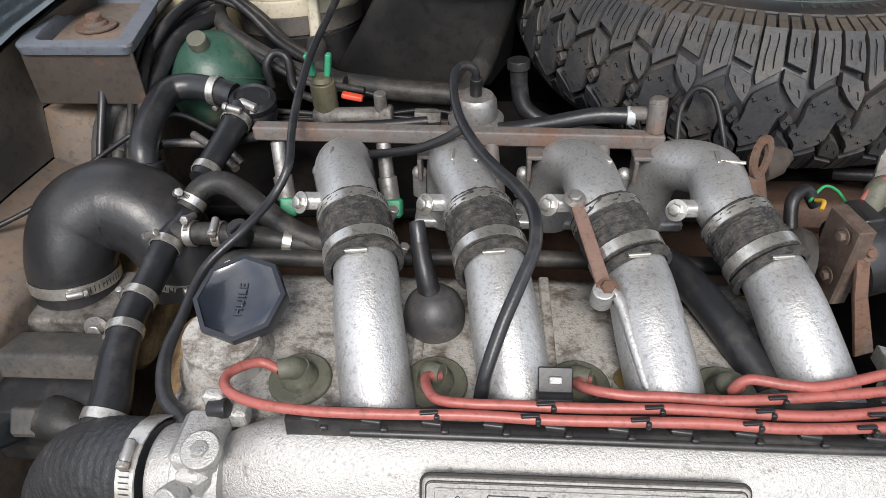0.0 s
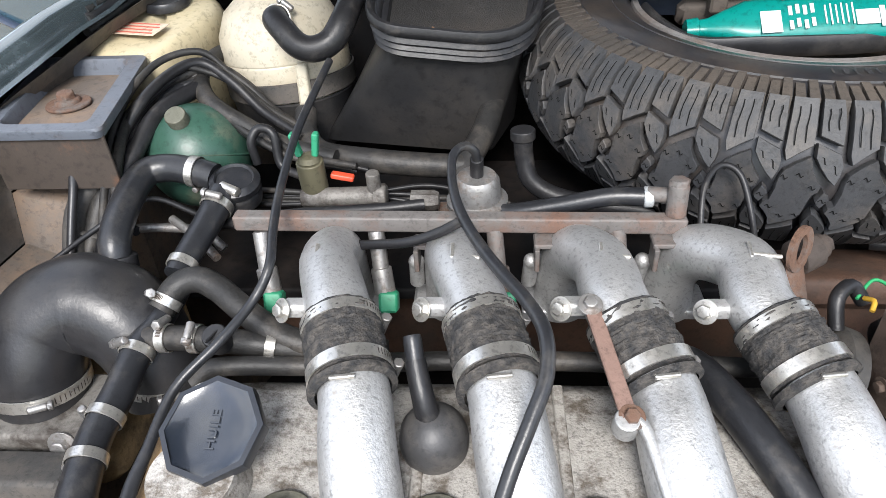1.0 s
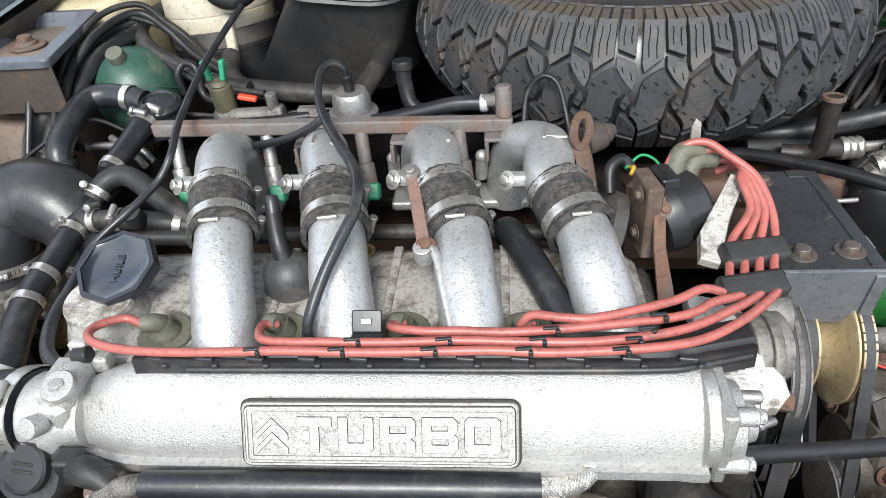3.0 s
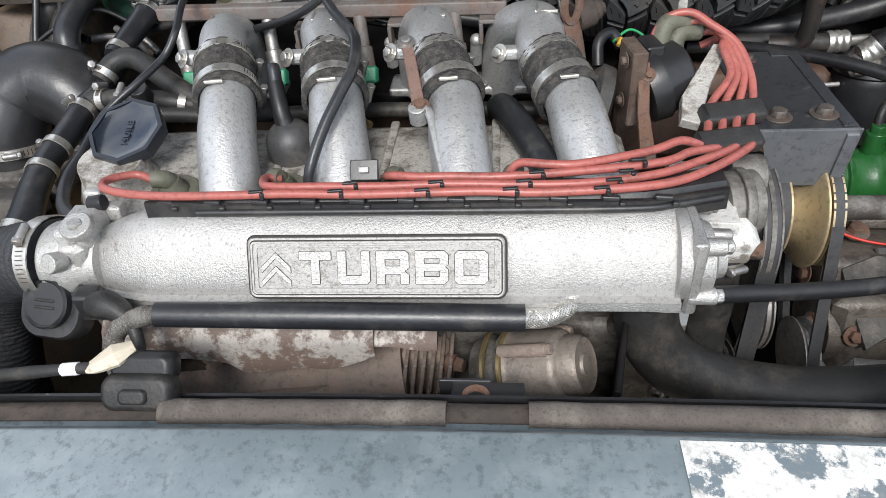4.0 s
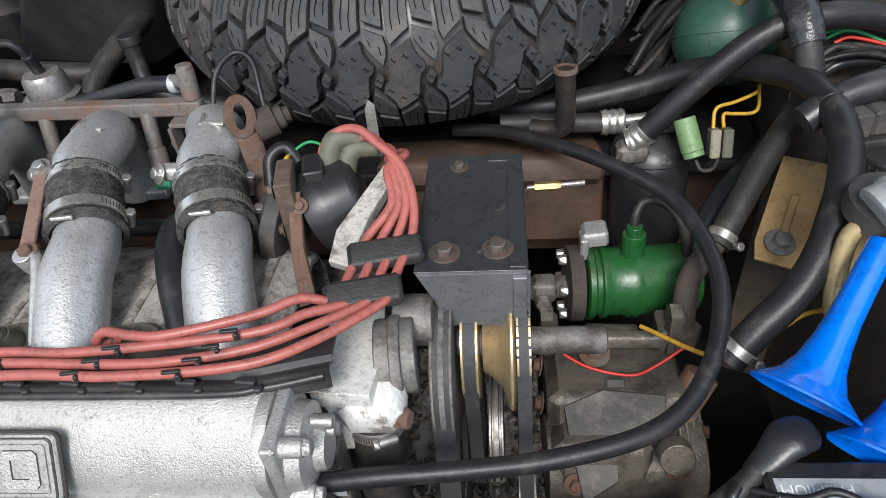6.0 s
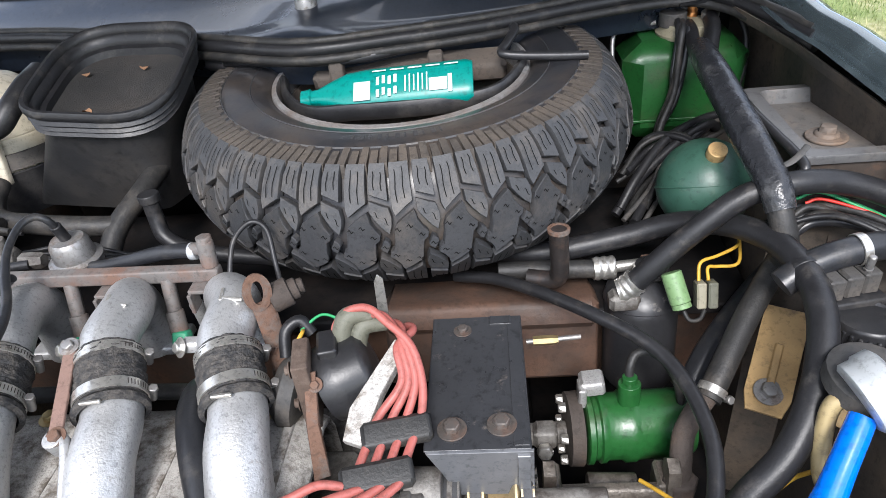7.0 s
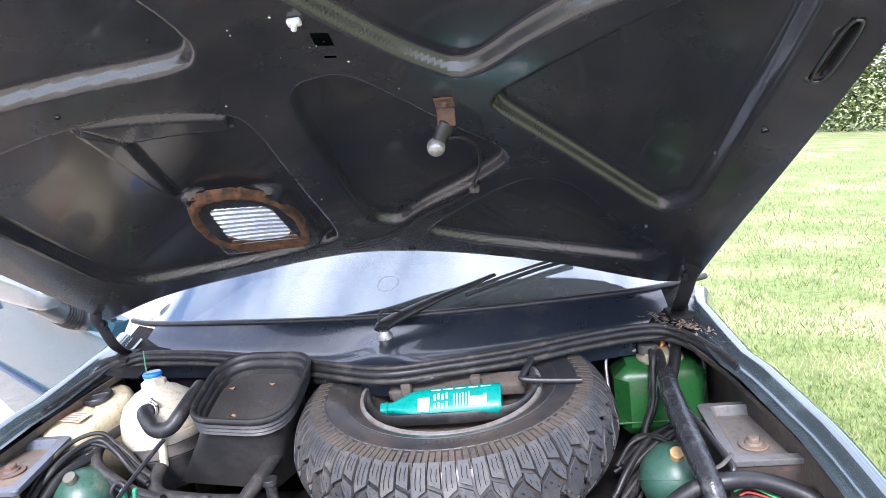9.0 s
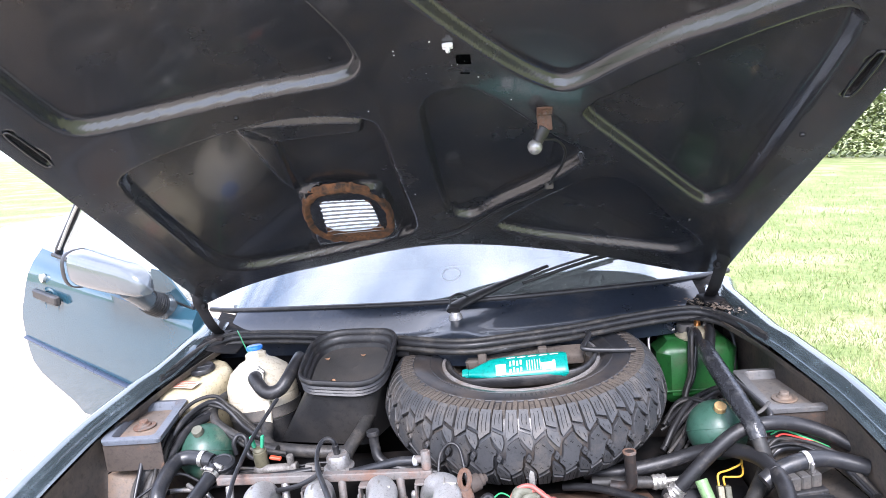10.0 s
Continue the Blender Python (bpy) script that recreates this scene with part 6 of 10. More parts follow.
# cold-start valve and unions behind the rail
cs = holder("fuel_union", (-0.1, 0.70, 0.79), "grey fuel union with green-wired sensor", "fuel union")
g = Geo().cyl((-0.175, 0.702, 0.792), (-0.085, 0.700, 0.795), 0.011, n=16)
g.hexa((-0.09, 0.70, 0.795), (1, 0, 0), 0.014, 0.014)
g.hexa((-0.045, 0.668, 0.808), (1, 0, 0), 0.011, 0.03)
g.cyl((-0.09, 0.70, 0.80), (-0.09, 0.698, 0.826), 0.008, n=14)
part("union_body", g, alu_dark, cs)
part("sensor", Geo().cyl((-0.160, 0.71, 0.795), (-0.160, 0.705, 0.838), 0.0155, n=20).lathe((-0.160, 0.705, 0.838), (0, 0, 1), [(0.013, 0), (0.011, 0.006), (0.004, 0.008)], 20), mat("olive_sensor", (0.12, 0.11, 0.07), 0.5, 0.2), cs, "olive round sensor")
for dx in (-0.012, 0.010):
    part("terminal", Geo().box((-0.160 + dx, 0.705, 0.858), (0.007, 0.010, 0.028), Matrix.Rotation(radians(dx * 900), 3, "Y"), 0.002), green_plug, cs, "green terminal sleeve")
part("wire_end", Geo().box((-0.125, 0.704, 0.818), (0.026, 0.010, 0.007), Matrix.Rotation(radians(12), 3, "Y"), 0.002), mat("orange_red_plastic", (0.6, 0.07, 0.03), 0.45), cs, "orange-red connector")



def bundle(name, pts, count, spread, radii, mats, label, category, group, seed):
    """Several cables that wander about one line."""
    rb = random.Random(seed)
    for k in range(count):
        off = Vector((rb.uniform(-1, 1), rb.uniform(-1, 1), rb.uniform(-1, 1))) * spread
        run_ = []
        for i, p in enumerate(pts):
            off = off * 0.7 + Vector((rb.uniform(-1, 1), rb.uniform(-1, 1), rb.uniform(-0.8, 0.8))) * spread * 0.75
            run_.append(tuple(Vector(p) + off))
        hose(name, run_, radii[k % len(radii)], mats[k % len(mats)], label, category, group, n=10)


LOOM = [
    ([(-0.352, 1.06, 0.80), (-0.350, 1.02, 0.845), (-0.344, 0.971, 0.868), (-0.346, 0.900, 0.866), (-0.318, 0.840, 0.854), (-0.271, 0.815, 0.832), (-0.215, 0.795, 0.812), (-0.15, 0.78, 0.80)], 0.0115, rubber_dusty),
    ([(-0.345, 0.885, 0.868), (-0.372, 0.870, 0.866), (-0.392, 0.815, 0.858), (-0.402, 0.765, 0.828), (-0.420, 0.71, 0.785), (-0.432, 0.66, 0.73), (-0.43, 0.60, 0.69)], 0.0125, rubber_dusty),
    ([(-0.338, 0.860, 0.862), (-0.366, 0.800, 0.856), (-0.385, 0.745, 0.825), (-0.405, 0.700, 0.780), (-0.412, 0.64, 0.72)], 0.0105, rubber),
    ([(-0.335, 0.875, 0.866), (-0.392, 0.835, 0.862), (-0.412, 0.780, 0.842), (-0.412, 0.735, 0.800), (-0.40, 0.700, 0.765), (-0.375, 0.685, 0.758)], 0.0058, rubber_blue),
    ([(-0.245, 0.770, 0.800), (-0.248, 0.772, 0.828), (-0.238, 0.780, 0.842), (-0.220, 0.776, 0.836), (-0.214, 0.765, 0.800), (-0.18, 0.75, 0.79)], 0.0055, rubber),
    ([(-0.395, 0.695, 0.755), (-0.345, 0.690, 0.760), (-0.296, 0.685, 0.758), (-0.27, 0.675, 0.74)], 0.0055, steel),
    ([(-0.43, 0.58, 0.66), (-0.442, 0.65, 0.735), (-0.444, 0.70, 0.785), (-0.412, 0.735, 0.815), (-0.398, 0.79, 0.840), (-0.385, 0.85, 0.856), (-0.36, 0.88, 0.85)], 0.013, plastic_matte),
]
for pts, r, m in LOOM:
    hose("wiring_loom", pts, r, m, "dusty taped black wiring loom beside the strut tower", "wiring loom", "wiring looms")
bundle("wiring_loom", [(-0.345, 0.885, 0.866), (-0.385, 0.840, 0.858), (-0.400, 0.775, 0.835), (-0.410, 0.72, 0.790), (-0.412, 0.66, 0.73)], 6, 0.011, (0.0035, 0.0048, 0.006), (rubber, rubber_blue, rubber_dusty), "tangled thin black cable of the wiring loom", "wiring loom", "wiring looms", 4)
bundle("wiring_loom", [(-0.30, 0.835, 0.845), (-0.25, 0.80, 0.825), (-0.19, 0.775, 0.806), (-0.12, 0.765, 0.795)], 5, 0.009, (0.003, 0.0045), (rubber, rubber_dusty), "tangled thin black cable of the wiring loom", "wiring loom", "wiring looms", 8)
bundle("thin_cable", [(-0.28, 0.74, 0.775), (-0.20, 0.735, 0.775), (-0.10, 0.74, 0.77), (-0.02, 0.745, 0.765), (0.06, 0.75, 0.755)], 7, 0.012, (0.0028, 0.0036), (rubber, rubber_dusty), "thin black wire behind the fuel rail", "wire", "thin wires", 9)
tie = Geo().tube([(-0.462, 0.690, 0.752), (-0.444, 0.676, 0.765), (-0.422, 0.672, 0.762), (-0.402, 0.676, 0.752), (-0.395, 0.69, 0.742)], 0.0042, 8, 5, flat=0.4)
tie.box((-0.462, 0.690, 0.752), (0.008, 0.008, 0.010), None, 0.002)
thing("cable_tie", tie, plastic_matte, "black cable tie round the wiring loom", "cable tie")
part_post = Geo().box((-0.452, 0.742, 0.765), (0.010, 0.012, 0.16), None, 0.003)
thing("tray_post", part_post, tray_paint, "narrow steel post below the strut tray corner", "post")


# ---- beside the engine: air meter, elbow, throttle ----
g = Geo().tube([(-0.434, 0.520, 0.660), (-0.432, 0.528, 0.702), (-0.419, 0.552, 0.735), (-0.383, 0.568, 0.747), (-0.342, 0.562, 0.733), (-0.315, 0.545, 0.700), (-0.304, 0.530, 0.655)], [0.047, 0.048, 0.052, 0.054, 0.052, 0.046, 0.043], 32, 8)
elbow = thing("air_intake_elbow", g, mat("satin_black_elbow", (0.020, 0.020, 0.022), 0.34, 0, 0.2, 20, 0.12, 200, (0.06, 0.054, 0.048), 0.36, 7, 0.16), "large satin black rubber air intake elbow", "air hose", sharp=70)
clamp(elbow, (-0.4335, 0.522, 0.680), (0.02, 0.2, 1), 0.0482, 0.014, 2.2)
clamp(elbow, (-0.309, 0.537, 0.677), (-0.1, -0.2, -1), 0.0435, 0.010, 0.5)
part("moulded_nub", Geo().cyl((-0.352, 0.598, 0.760), (-0.353, 0.606, 0.782), 0.019, n=20), rubber, elbow)
am = holder("air_flow_meter", (-0.43, 0.44, 0.55), "grey aluminium and black plastic air flow meter", "air meter")
part("casting", Geo().box((-0.432, 0.505, 0.645), (0.155, 0.09, 0.042), None, 0.006), alu_dark, am, "grey aluminium housing")
part("housing_bolt", Geo().bolt((-0.385, 0.460, 0.655), (0, -1, 0.3), 0.009), steel, am)
part("top_cover", Geo().box((-0.44, 0.425, 0.648), (0.17, 0.05, 0.034), Matrix.Rotation(radians(-14), 3, "X"), 0.006), plastic_matte, am, "black plastic cover")
g = Geo().box((-0.43, 0.385, 0.60), (0.16, 0.07, 0.08), None, 0.01)
part("lower_case", g, plastic, am)
ecu = thing("control_box", Geo().box((-0.465, 0.36, 0.615), (0.085, 0.095, 0.03), Matrix.Rotation(radians(-38), 3, "X"), 0.005), mat("slate_box", (0.06, 0.068, 0.075), 0.4, 0.1, 0.15, 20, 0.05), "flat dark slate control box", "control box")
part("connector", Geo().box((-0.405, 0.358, 0.632), (0.03, 0.05, 0.03), Matrix.Rotation(radians(-38), 3, "X"), 0.004), plastic_matte, ecu)
part("connector_boot", Geo().tube([(-0.392, 0.355, 0.635), (-0.37, 0.35, 0.633), (-0.345, 0.345, 0.625), (-0.325, 0.34, 0.61)], [0.023, 0.022, 0.015, 0.008], 16, 5), rubber_dusty, ecu, "dusty rubber connector boot")
bank = Geo()
bank.box((-0.46, 0.60, 0.60), (0.20, 0.25, 0.10), None, 0.02)
thing("air_filter_box", bank, mat("ochre_box", (0.33, 0.23, 0.12), 0.8, 0, 0.2, 30, 0.3, 200, (0.12, 0.09, 0.06), 0.4, 15), "ochre brown air filter box below the elbow", "filter box")
g = Geo().box((-0.262, 0.42, 0.60), (0.07, 0.16, 0.10), Matrix.Rotation(radians(10), 3, "X"), 0.015)
thing("gearbox_casing", g, mat("ochre_casing", (0.30, 0.20, 0.10), 0.8, 0.1, 0.25, 30, 0.4, 200, (0.09, 0.06, 0.04), 0.42, 20), "ochre-stained casing beside the head", "casing")
hose("inlet_air_hose", [(-0.40, 0.27, 0.40), (-0.385, 0.28, 0.50), (-0.355, 0.290, 0.59), (-0.320, 0.288, 0.645), (-0.280, 0.276, 0.678), (-0.235, 0.264, 0.695), (-0.212, 0.259, 0.700)], 0.040, corr_rubber, "fat textured black air hose to the throttle", n=30, ribs=0.018, rib_len=0.009)
tb = holder("throttle_body", (-0.19, 0.25, 0.66), "cast aluminium throttle body with black sensor", "throttle body")
g = Geo().lathe((-0.215, 0.259, 0.700), (1, -0.02, 0.0), [(0.036, 0), (0.038, 0.004), (0.038, 0.02), (0.041, 0.022), (0.041, 0.032), (0.034, 0.040), (0.031, 0.055)], 32)
g.box((-0.178, 0.262, 0.735), (0.034, 0.05, 0.028), None, 0.006)
g.box((-0.178, 0.243, 0.712), (0.028, 0.03, 0.05), None, 0.008)
g.cyl((-0.186, 0.228, 0.722), (-0.190, 0.214, 0.730), 0.010, n=16)
part("casting", g, alu_rough, tb)
part("boss_bolt", Geo().cyl((-0.168, 0.246, 0.745), (-0.168, 0.243, 0.754), 0.015, n=20).hexa((-0.168, 0.243, 0.753), (0, 0, 1), 0.007, 0.004), alu_rough, tb)
clamp(tb, (-0.222, 0.2605, 0.6985), (1, -0.1, 0.1), 0.0425, 0.016, 1.9)
dn = Vector((-0.10, -0.70, 0.62)).normalized()
g = loft([[Vector((-0.206, 0.230, 0.666)) + dn * h + frame_of(dn) @ Vector((u, v, 0)) for u, v in rounded(w_, w_, 0.024 * w_ / 0.07, 6)] for w_, h in ((0.060, 0.0), (0.070, 0.003), (0.070, 0.018), (0.064, 0.023), (0.002, 0.0235))], True)
g.lathe(Vector((-0.206, 0.230, 0.666)) + dn * 0.022, dn, [(0.0245, 0), (0.0245, 0.008), (0.0225, 0.010), (0.0205, 0.008), (0.012, 0.0085), (0.001, 0.0085)], 36)
sens = part("throttle_sensor", g, plastic, tb, "black rounded throttle sensor with a round cover", 35)
g = Geo()
for k in range(2):
    g.box(tuple(Vector((-0.2092, 0.2075, 0.6858)) + Vector((0, 0.0045, 0.0051)) * (k - 0.5)), (0.022, 0.003, 0.003), frame_of(dn).to_4x4(), 0.0008)
part("marking_bars", g, rubber_dusty, sens)
part("sensor_plug", Geo().box((-0.164, 0.212, 0.683), (0.026, 0.022, 0.032), None, 0.004), plastic, tb)
g = Geo().tube([(-0.156, 0.206, 0.686), (-0.140, 0.200, 0.692), (-0.125, 0.194, 0.688), (-0.112, 0.184, 0.680), (-0.106, 0.172, 0.664), (-0.108, 0.162, 0.645)], [0.013, 0.014, 0.011, 0.0065, 0.0055, 0.005], 14, 6)
part("plug_boot", g, rubber_dusty, tb, "black rubber plug boot with its cable")
g = Geo().box((-0.173, 0.292, 0.745), (0.018, 0.012, 0.030), None, 0.003)
g.box((-0.160, 0.290, 0.735), (0.024, 0.016, 0.018), None, 0.003)
part("linkage_bracket", g, alu_rough, tb)
part("linkage_pin", Geo().cyl((-0.176, 0.284, 0.748), (-0.160, 0.284, 0.750), 0.008, n=14), rubber, tb)

# ---- exhaust side, in front of the engine ----
tube = holder("guarded_pipe", (0.08, 0.19, 0.66), "glossy black sleeved pipe with braided steel end", "pipe")
part("sleeve", Geo().tube([(-0.088, 0.190, 0.690), (0.08, 0.198, 0.681), (0.247, 0.206, 0.671)], [0.0118, 0.0128, 0.0128], 22, 8), rubber_blue, tube)
braid = mat("steel_braid", (0.24, 0.23, 0.21), 0.4, 0.7, 0.4, 160, 1.0, 500)
part("braided_end", Geo().tube([(0.245, 0.206, 0.671), (0.265, 0.208, 0.670), (0.282, 0.214, 0.674), (0.295, 0.228, 0.676)], [0.0086, 0.0084, 0.0082, 0.0082], 18, 5), braid, tube)
part("braided_end", Geo().tube([(-0.085, 0.190, 0.690), (-0.105, 0.188, 0.688), (-0.128, 0.182, 0.676), (-0.136, 0.172, 0.652), (-0.13, 0.165, 0.625), (-0.11, 0.17, 0.60)], 0.0088, 16, 6, 0.05, 0.004), braid, tube)


def weave(path, radius, turns, strands=9):
    """Crossing helical wires round a path."""
    out = Geo()
    pts = [Vector(p) for p in path]
    dense = []
    for i in range(len(pts) - 1):
        p0, p1, p2, p3 = pts[max(0, i - 1)], pts[i], pts[i + 1], pts[min(len(pts) - 1, i + 2)]
        for k in range(10):
            t = k / 10
            dense.append(0.5 * ((2 * p1) + (p2 - p0) * t + (2 * p0 - 5 * p1 + 4 * p2 - p3) * t * t + (3 * p1 - p0 - 3 * p2 + p3) * t ** 3))
    for way in (-1, 1):
        for s in range(strands):
            line = []
            for i, c in enumerate(dense):
                d = (dense[min(i + 1, len(dense) - 1)] - dense[max(i - 1, 0)]).normalized()
                u = d.cross(Vector((0.3, 0.9, 0.2))).normalized()
                a = way * turns * 6.283 * i / len(dense) + 6.283 * s / strands
                line.append(tuple(c + (u * math.cos(a) + d.cross(u) * math.sin(a)) * radius))
            out.tube(line, 0.0009, 5, 1)
    return out


BRAIDS = ([(0.245, 0.206, 0.671), (0.265, 0.208, 0.670), (0.282, 0.214, 0.674), (0.295, 0.228, 0.676)], [(-0.085, 0.190, 0.690), (-0.105, 0.188, 0.688), (-0.128, 0.182, 0.676), (-0.136, 0.172, 0.652), (-0.13, 0.165, 0.625), (-0.11, 0.17, 0.60)])
tagged(part("braid_wire", weave(BRAIDS[0], 0.0086, 1.6, 15), zinc, tube, "woven steel wires"), kind="stuff")
tagged(part("braid_wire", weave(BRAIDS[1], 0.0086, 3.4, 15), alu_dark, tube, "woven steel wires"), kind="stuff")
sh = holder("heat_shield", (-0.03, 0.21, 0.57), "flaking white and rusty heat shield plate", "heat shield")
g = Geo()
rows = []
for i in range(21):
    x = -0.172 + 0.275 * i / 20
    tip = max(0.0, (x - 0.055) / 0.05)
    zb = 0.595 + 0.028 * min(1, tip) + (0.004 * math.sin(x * 50)) + (0.012 if -0.115 < x < -0.04 else 0)
    rows.append([(x, 0.250, 0.655), (x, 0.222, 0.650), (x, 0.212, 0.642), (x, 0.206, 0.63), (x, 0.206, zb)])
g.sheet(rows, 0.002, (0, 1, 0.2))
part("shield_plate", g, heat_shield, sh)
g = Geo()
rows = [[(x, 0.225, 0.640), (x, 0.213, 0.632), (x, 0.210, 0.624 + 0.003 * math.sin(x * 70))] for x in [0.06 + 0.013 * i for i in range(9)]]
g.sheet(rows, 0.0015, (0, 1, 0.2))
part("shield_flange", g, heat_shield, sh)
em = holder("exhaust_manifold", (0.0, 0.27, 0.40), "brown heat-stained cast exhaust manifold", "exhaust manifold")
g = Geo().tube([(-0.17, 0.285, 0.53), (-0.08, 0.275, 0.52), (0.02, 0.268, 0.51), (0.12, 0.275, 0.52)], [0.045, 0.05, 0.055, 0.05], 24, 7)
part("log", g, cast_iron, em)
g = Geo().tube([(0.0, 0.262, 0.53), (0.005, 0.245, 0.48), (0.005, 0.24, 0.42), (0.0, 0.25, 0.33)], [0.055, 0.06, 0.06, 0.06], 24, 6)
part("downpipe", g, cast_iron, em)
g = Geo().box((-0.115, 0.25, 0.50), (0.09, 0.02, 0.12), Matrix.Rotation(radians(20), 3, "Y"), 0.004)
part("shield_side", g, rust_dark, em)
for k in range(6):
    part("cooling_fin", Geo().box((0.118 + 0.0095 * k, 0.262, 0.525), (0.0045, 0.05, 0.085), Matrix.Rotation(radians(9), 3, "Y"), 0.0015), cast_iron, em)
g = Geo().box((0.14, 0.275, 0.525), (0.06, 0.04, 0.07), None, 0.008)
part("fin_core", g, cast_iron, em)
for z in (0.556, 0.505):
    part("flange_bolt", Geo().cyl((0.166, 0.254, z), (0.176, 0.250, z), 0.011, n=16).hexa((0.176, 0.250, z), (1, -0.3, 0.1), 0.0085, 0.010), rusty, em)
wgt = holder("wastegate", (0.26, 0.25, 0.50), "round dirty cast wastegate with clamped body", "wastegate")
wa = Vector((0.84, -0.26, 0.40)).normalized()
w0 = Vector((0.206, 0.248, 0.548))
g = Geo().lathe(w0, wa, [(0.028, 0), (0.036, 0.004), (0.038, 0.016), (0.034, 0.020), (0.032, 0.034), (0.042, 0.036), (0.044, 0.044)], 36)
part("back_body", g, alu_dark, wgt, "grey cast inner half")
g = Geo().lathe(w0 + wa * 0.044, wa, [(0.042, 0), (0.0445, 0.003), (0.0405, 0.008), (0.0385, 0.048), (0.036, 0.054), (0.0315, 0.056), (0.0305, 0.070), (0.027, 0.074), (0.024, 0.072), (0.012, 0.072), (0.011, 0.075), (0.001, 0.075)], 36)
part("canister", g, mat("brown_cast", (0.25, 0.215, 0.185), 0.5, 0.35, 0.25, 30, 0.35, 250, (0.12, 0.095, 0.08), 0.42, 22), wgt, "brown-grey round canister")
for o in (0.022, 0.041):
    g = Geo().lathe(w0 + wa * o, wa, [(0.0435, 0), (0.0465, 0.001), (0.0465, 0.004), (0.0435, 0.005)], 40, False)
    part("clamp_ring", g, brass, wgt, "dull brass clamp ring")
for a in (20, 110, 200, 290):
    m = frame_of(wa)
    d = m @ Vector((math.cos(radians(a)), math.sin(radians(a)), 0))
    part("lug", Geo().cyl(tuple(w0 + wa * 0.042 + d * 0.0425), tuple(w0 + wa * 0.094 + d * 0.0385), 0.0070, n=14).hexa(tuple(w0 + wa * 0.094 + d * 0.0385), tuple(wa), 0.0055, 0.005), cast_iron, wgt)
g = Geo().box((0.215, 0.125, 0.651), (0.062, 0.045, 0.004), None, 0.001)
g.box((0.195, 0.148, 0.640), (0.045, 0.004, 0.03), None, 0.001)
lp = thing("latch_plate", g, black_steel, "dark steel bonnet latch plate on the panel", "latch plate")
part("slot_ring", Geo().lathe((0.205, 0.130, 0.653), (0, 0, 1), [(0.011, 0), (0.012, 0.003), (0.008, 0.003), (0.007, 0)], 20, False), rusty, lp)
g = Geo().box((0.345, 0.235, 0.50), (0.006, 0.16, 0.26), Matrix.Rotation(radians(-12), 3, "Z"), 0.002)
thing("splash_guard", g, bay_paint_shaded, "black rubber splash guard sheet by the wastegate", "splash guard")

# bonnet rests on the front panel
for x in (-0.078, 0.600):
    rb = holder("bonnet_buffer", (x, 0.118, 0.655), "moulded black rubber bonnet buffer on the front panel", "rubber buffer", "bonnet buffers")
    up_, fw_ = Vector((0, 0.62, 0.78)), Vector((0, -0.78, 0.62))

    def pad_ring(w_, h_, out, lift):
        """A rounded ring of the buffer, out towards the front and lifted up its face."""
        c_ = Vector((x, 0.128, 0.670)) + fw_ * out + up_ * lift
        return [c_ + Vector((1, 0, 0)) * u + up_ * v for u, v in rounded(w_, h_, min(w_, h_) * 0.38, 5)]

    part("base", loft([pad_ring(0.056, 0.026, 0.0, -0.006), pad_ring(0.064, 0.032, 0.002, -0.006), pad_ring(0.065, 0.033, 0.012, -0.006), pad_ring(0.060, 0.029, 0.019, -0.006), pad_ring(0.050, 0.020, 0.022, -0.006)], True), rubber_dusty, rb, "", 60)
    part("pad", loft([pad_ring(0.052, 0.022, -0.006, 0.014), pad_ring(0.058, 0.026, -0.004, 0.014), pad_ring(0.058, 0.026, 0.006, 0.014), pad_ring(0.052, 0.021, 0.011, 0.014), pad_ring(0.044, 0.014, 0.013, 0.014)], True), rubber, rb, "", 60)
    part("moulded_boss", loft([pad_ring(0.026, 0.014, 0.020, -0.008), pad_ring(0.024, 0.012, 0.0245, -0.008), pad_ring(0.018, 0.008, 0.026, -0.008)], True), rubber_dusty, rb, "", 60)
part("catch_pin", Geo().lathe((0.595, 0.132, 0.682), (0, 0, 1), [(0.006, 0), (0.006, 0.008), (0.010, 0.010), (0.010, 0.016), (0.004, 0.020)], 16), plastic, rb)
wc = holder("taped_connector", (-0.106, 0.14, 0.66), "cream taped wire joint above the bonnet buffer", "connector")
part("tape_wrap", Geo().tube([(-0.122, 0.126, 0.690), (-0.112, 0.128, 0.693), (-0.100, 0.136, 0.695), (-0.088, 0.146, 0.696)], [0.006, 0.010, 0.014, 0.007], 11, 5, flat=0.55), mat("cream_tape", (0.55, 0.49, 0.38), 0.7, 0, 0.15, 60, 0.3), wc, "crumpled cream tape", 20)
part("cable", Geo().tube([(-0.118, 0.126, 0.690), (-0.14, 0.126, 0.688), (-0.175, 0.127, 0.682), (-0.24, 0.132, 0.668), (-0.34, 0.14, 0.65)], [0.0055, 0.0045, 0.006, 0.006, 0.006], 12, 5), rubber_dusty, wc, "dusty black cable")
part("white_sleeve", Geo().cyl((-0.130, 0.126, 0.689), (-0.147, 0.126, 0.687), 0.0058, n=12), white_print, wc)

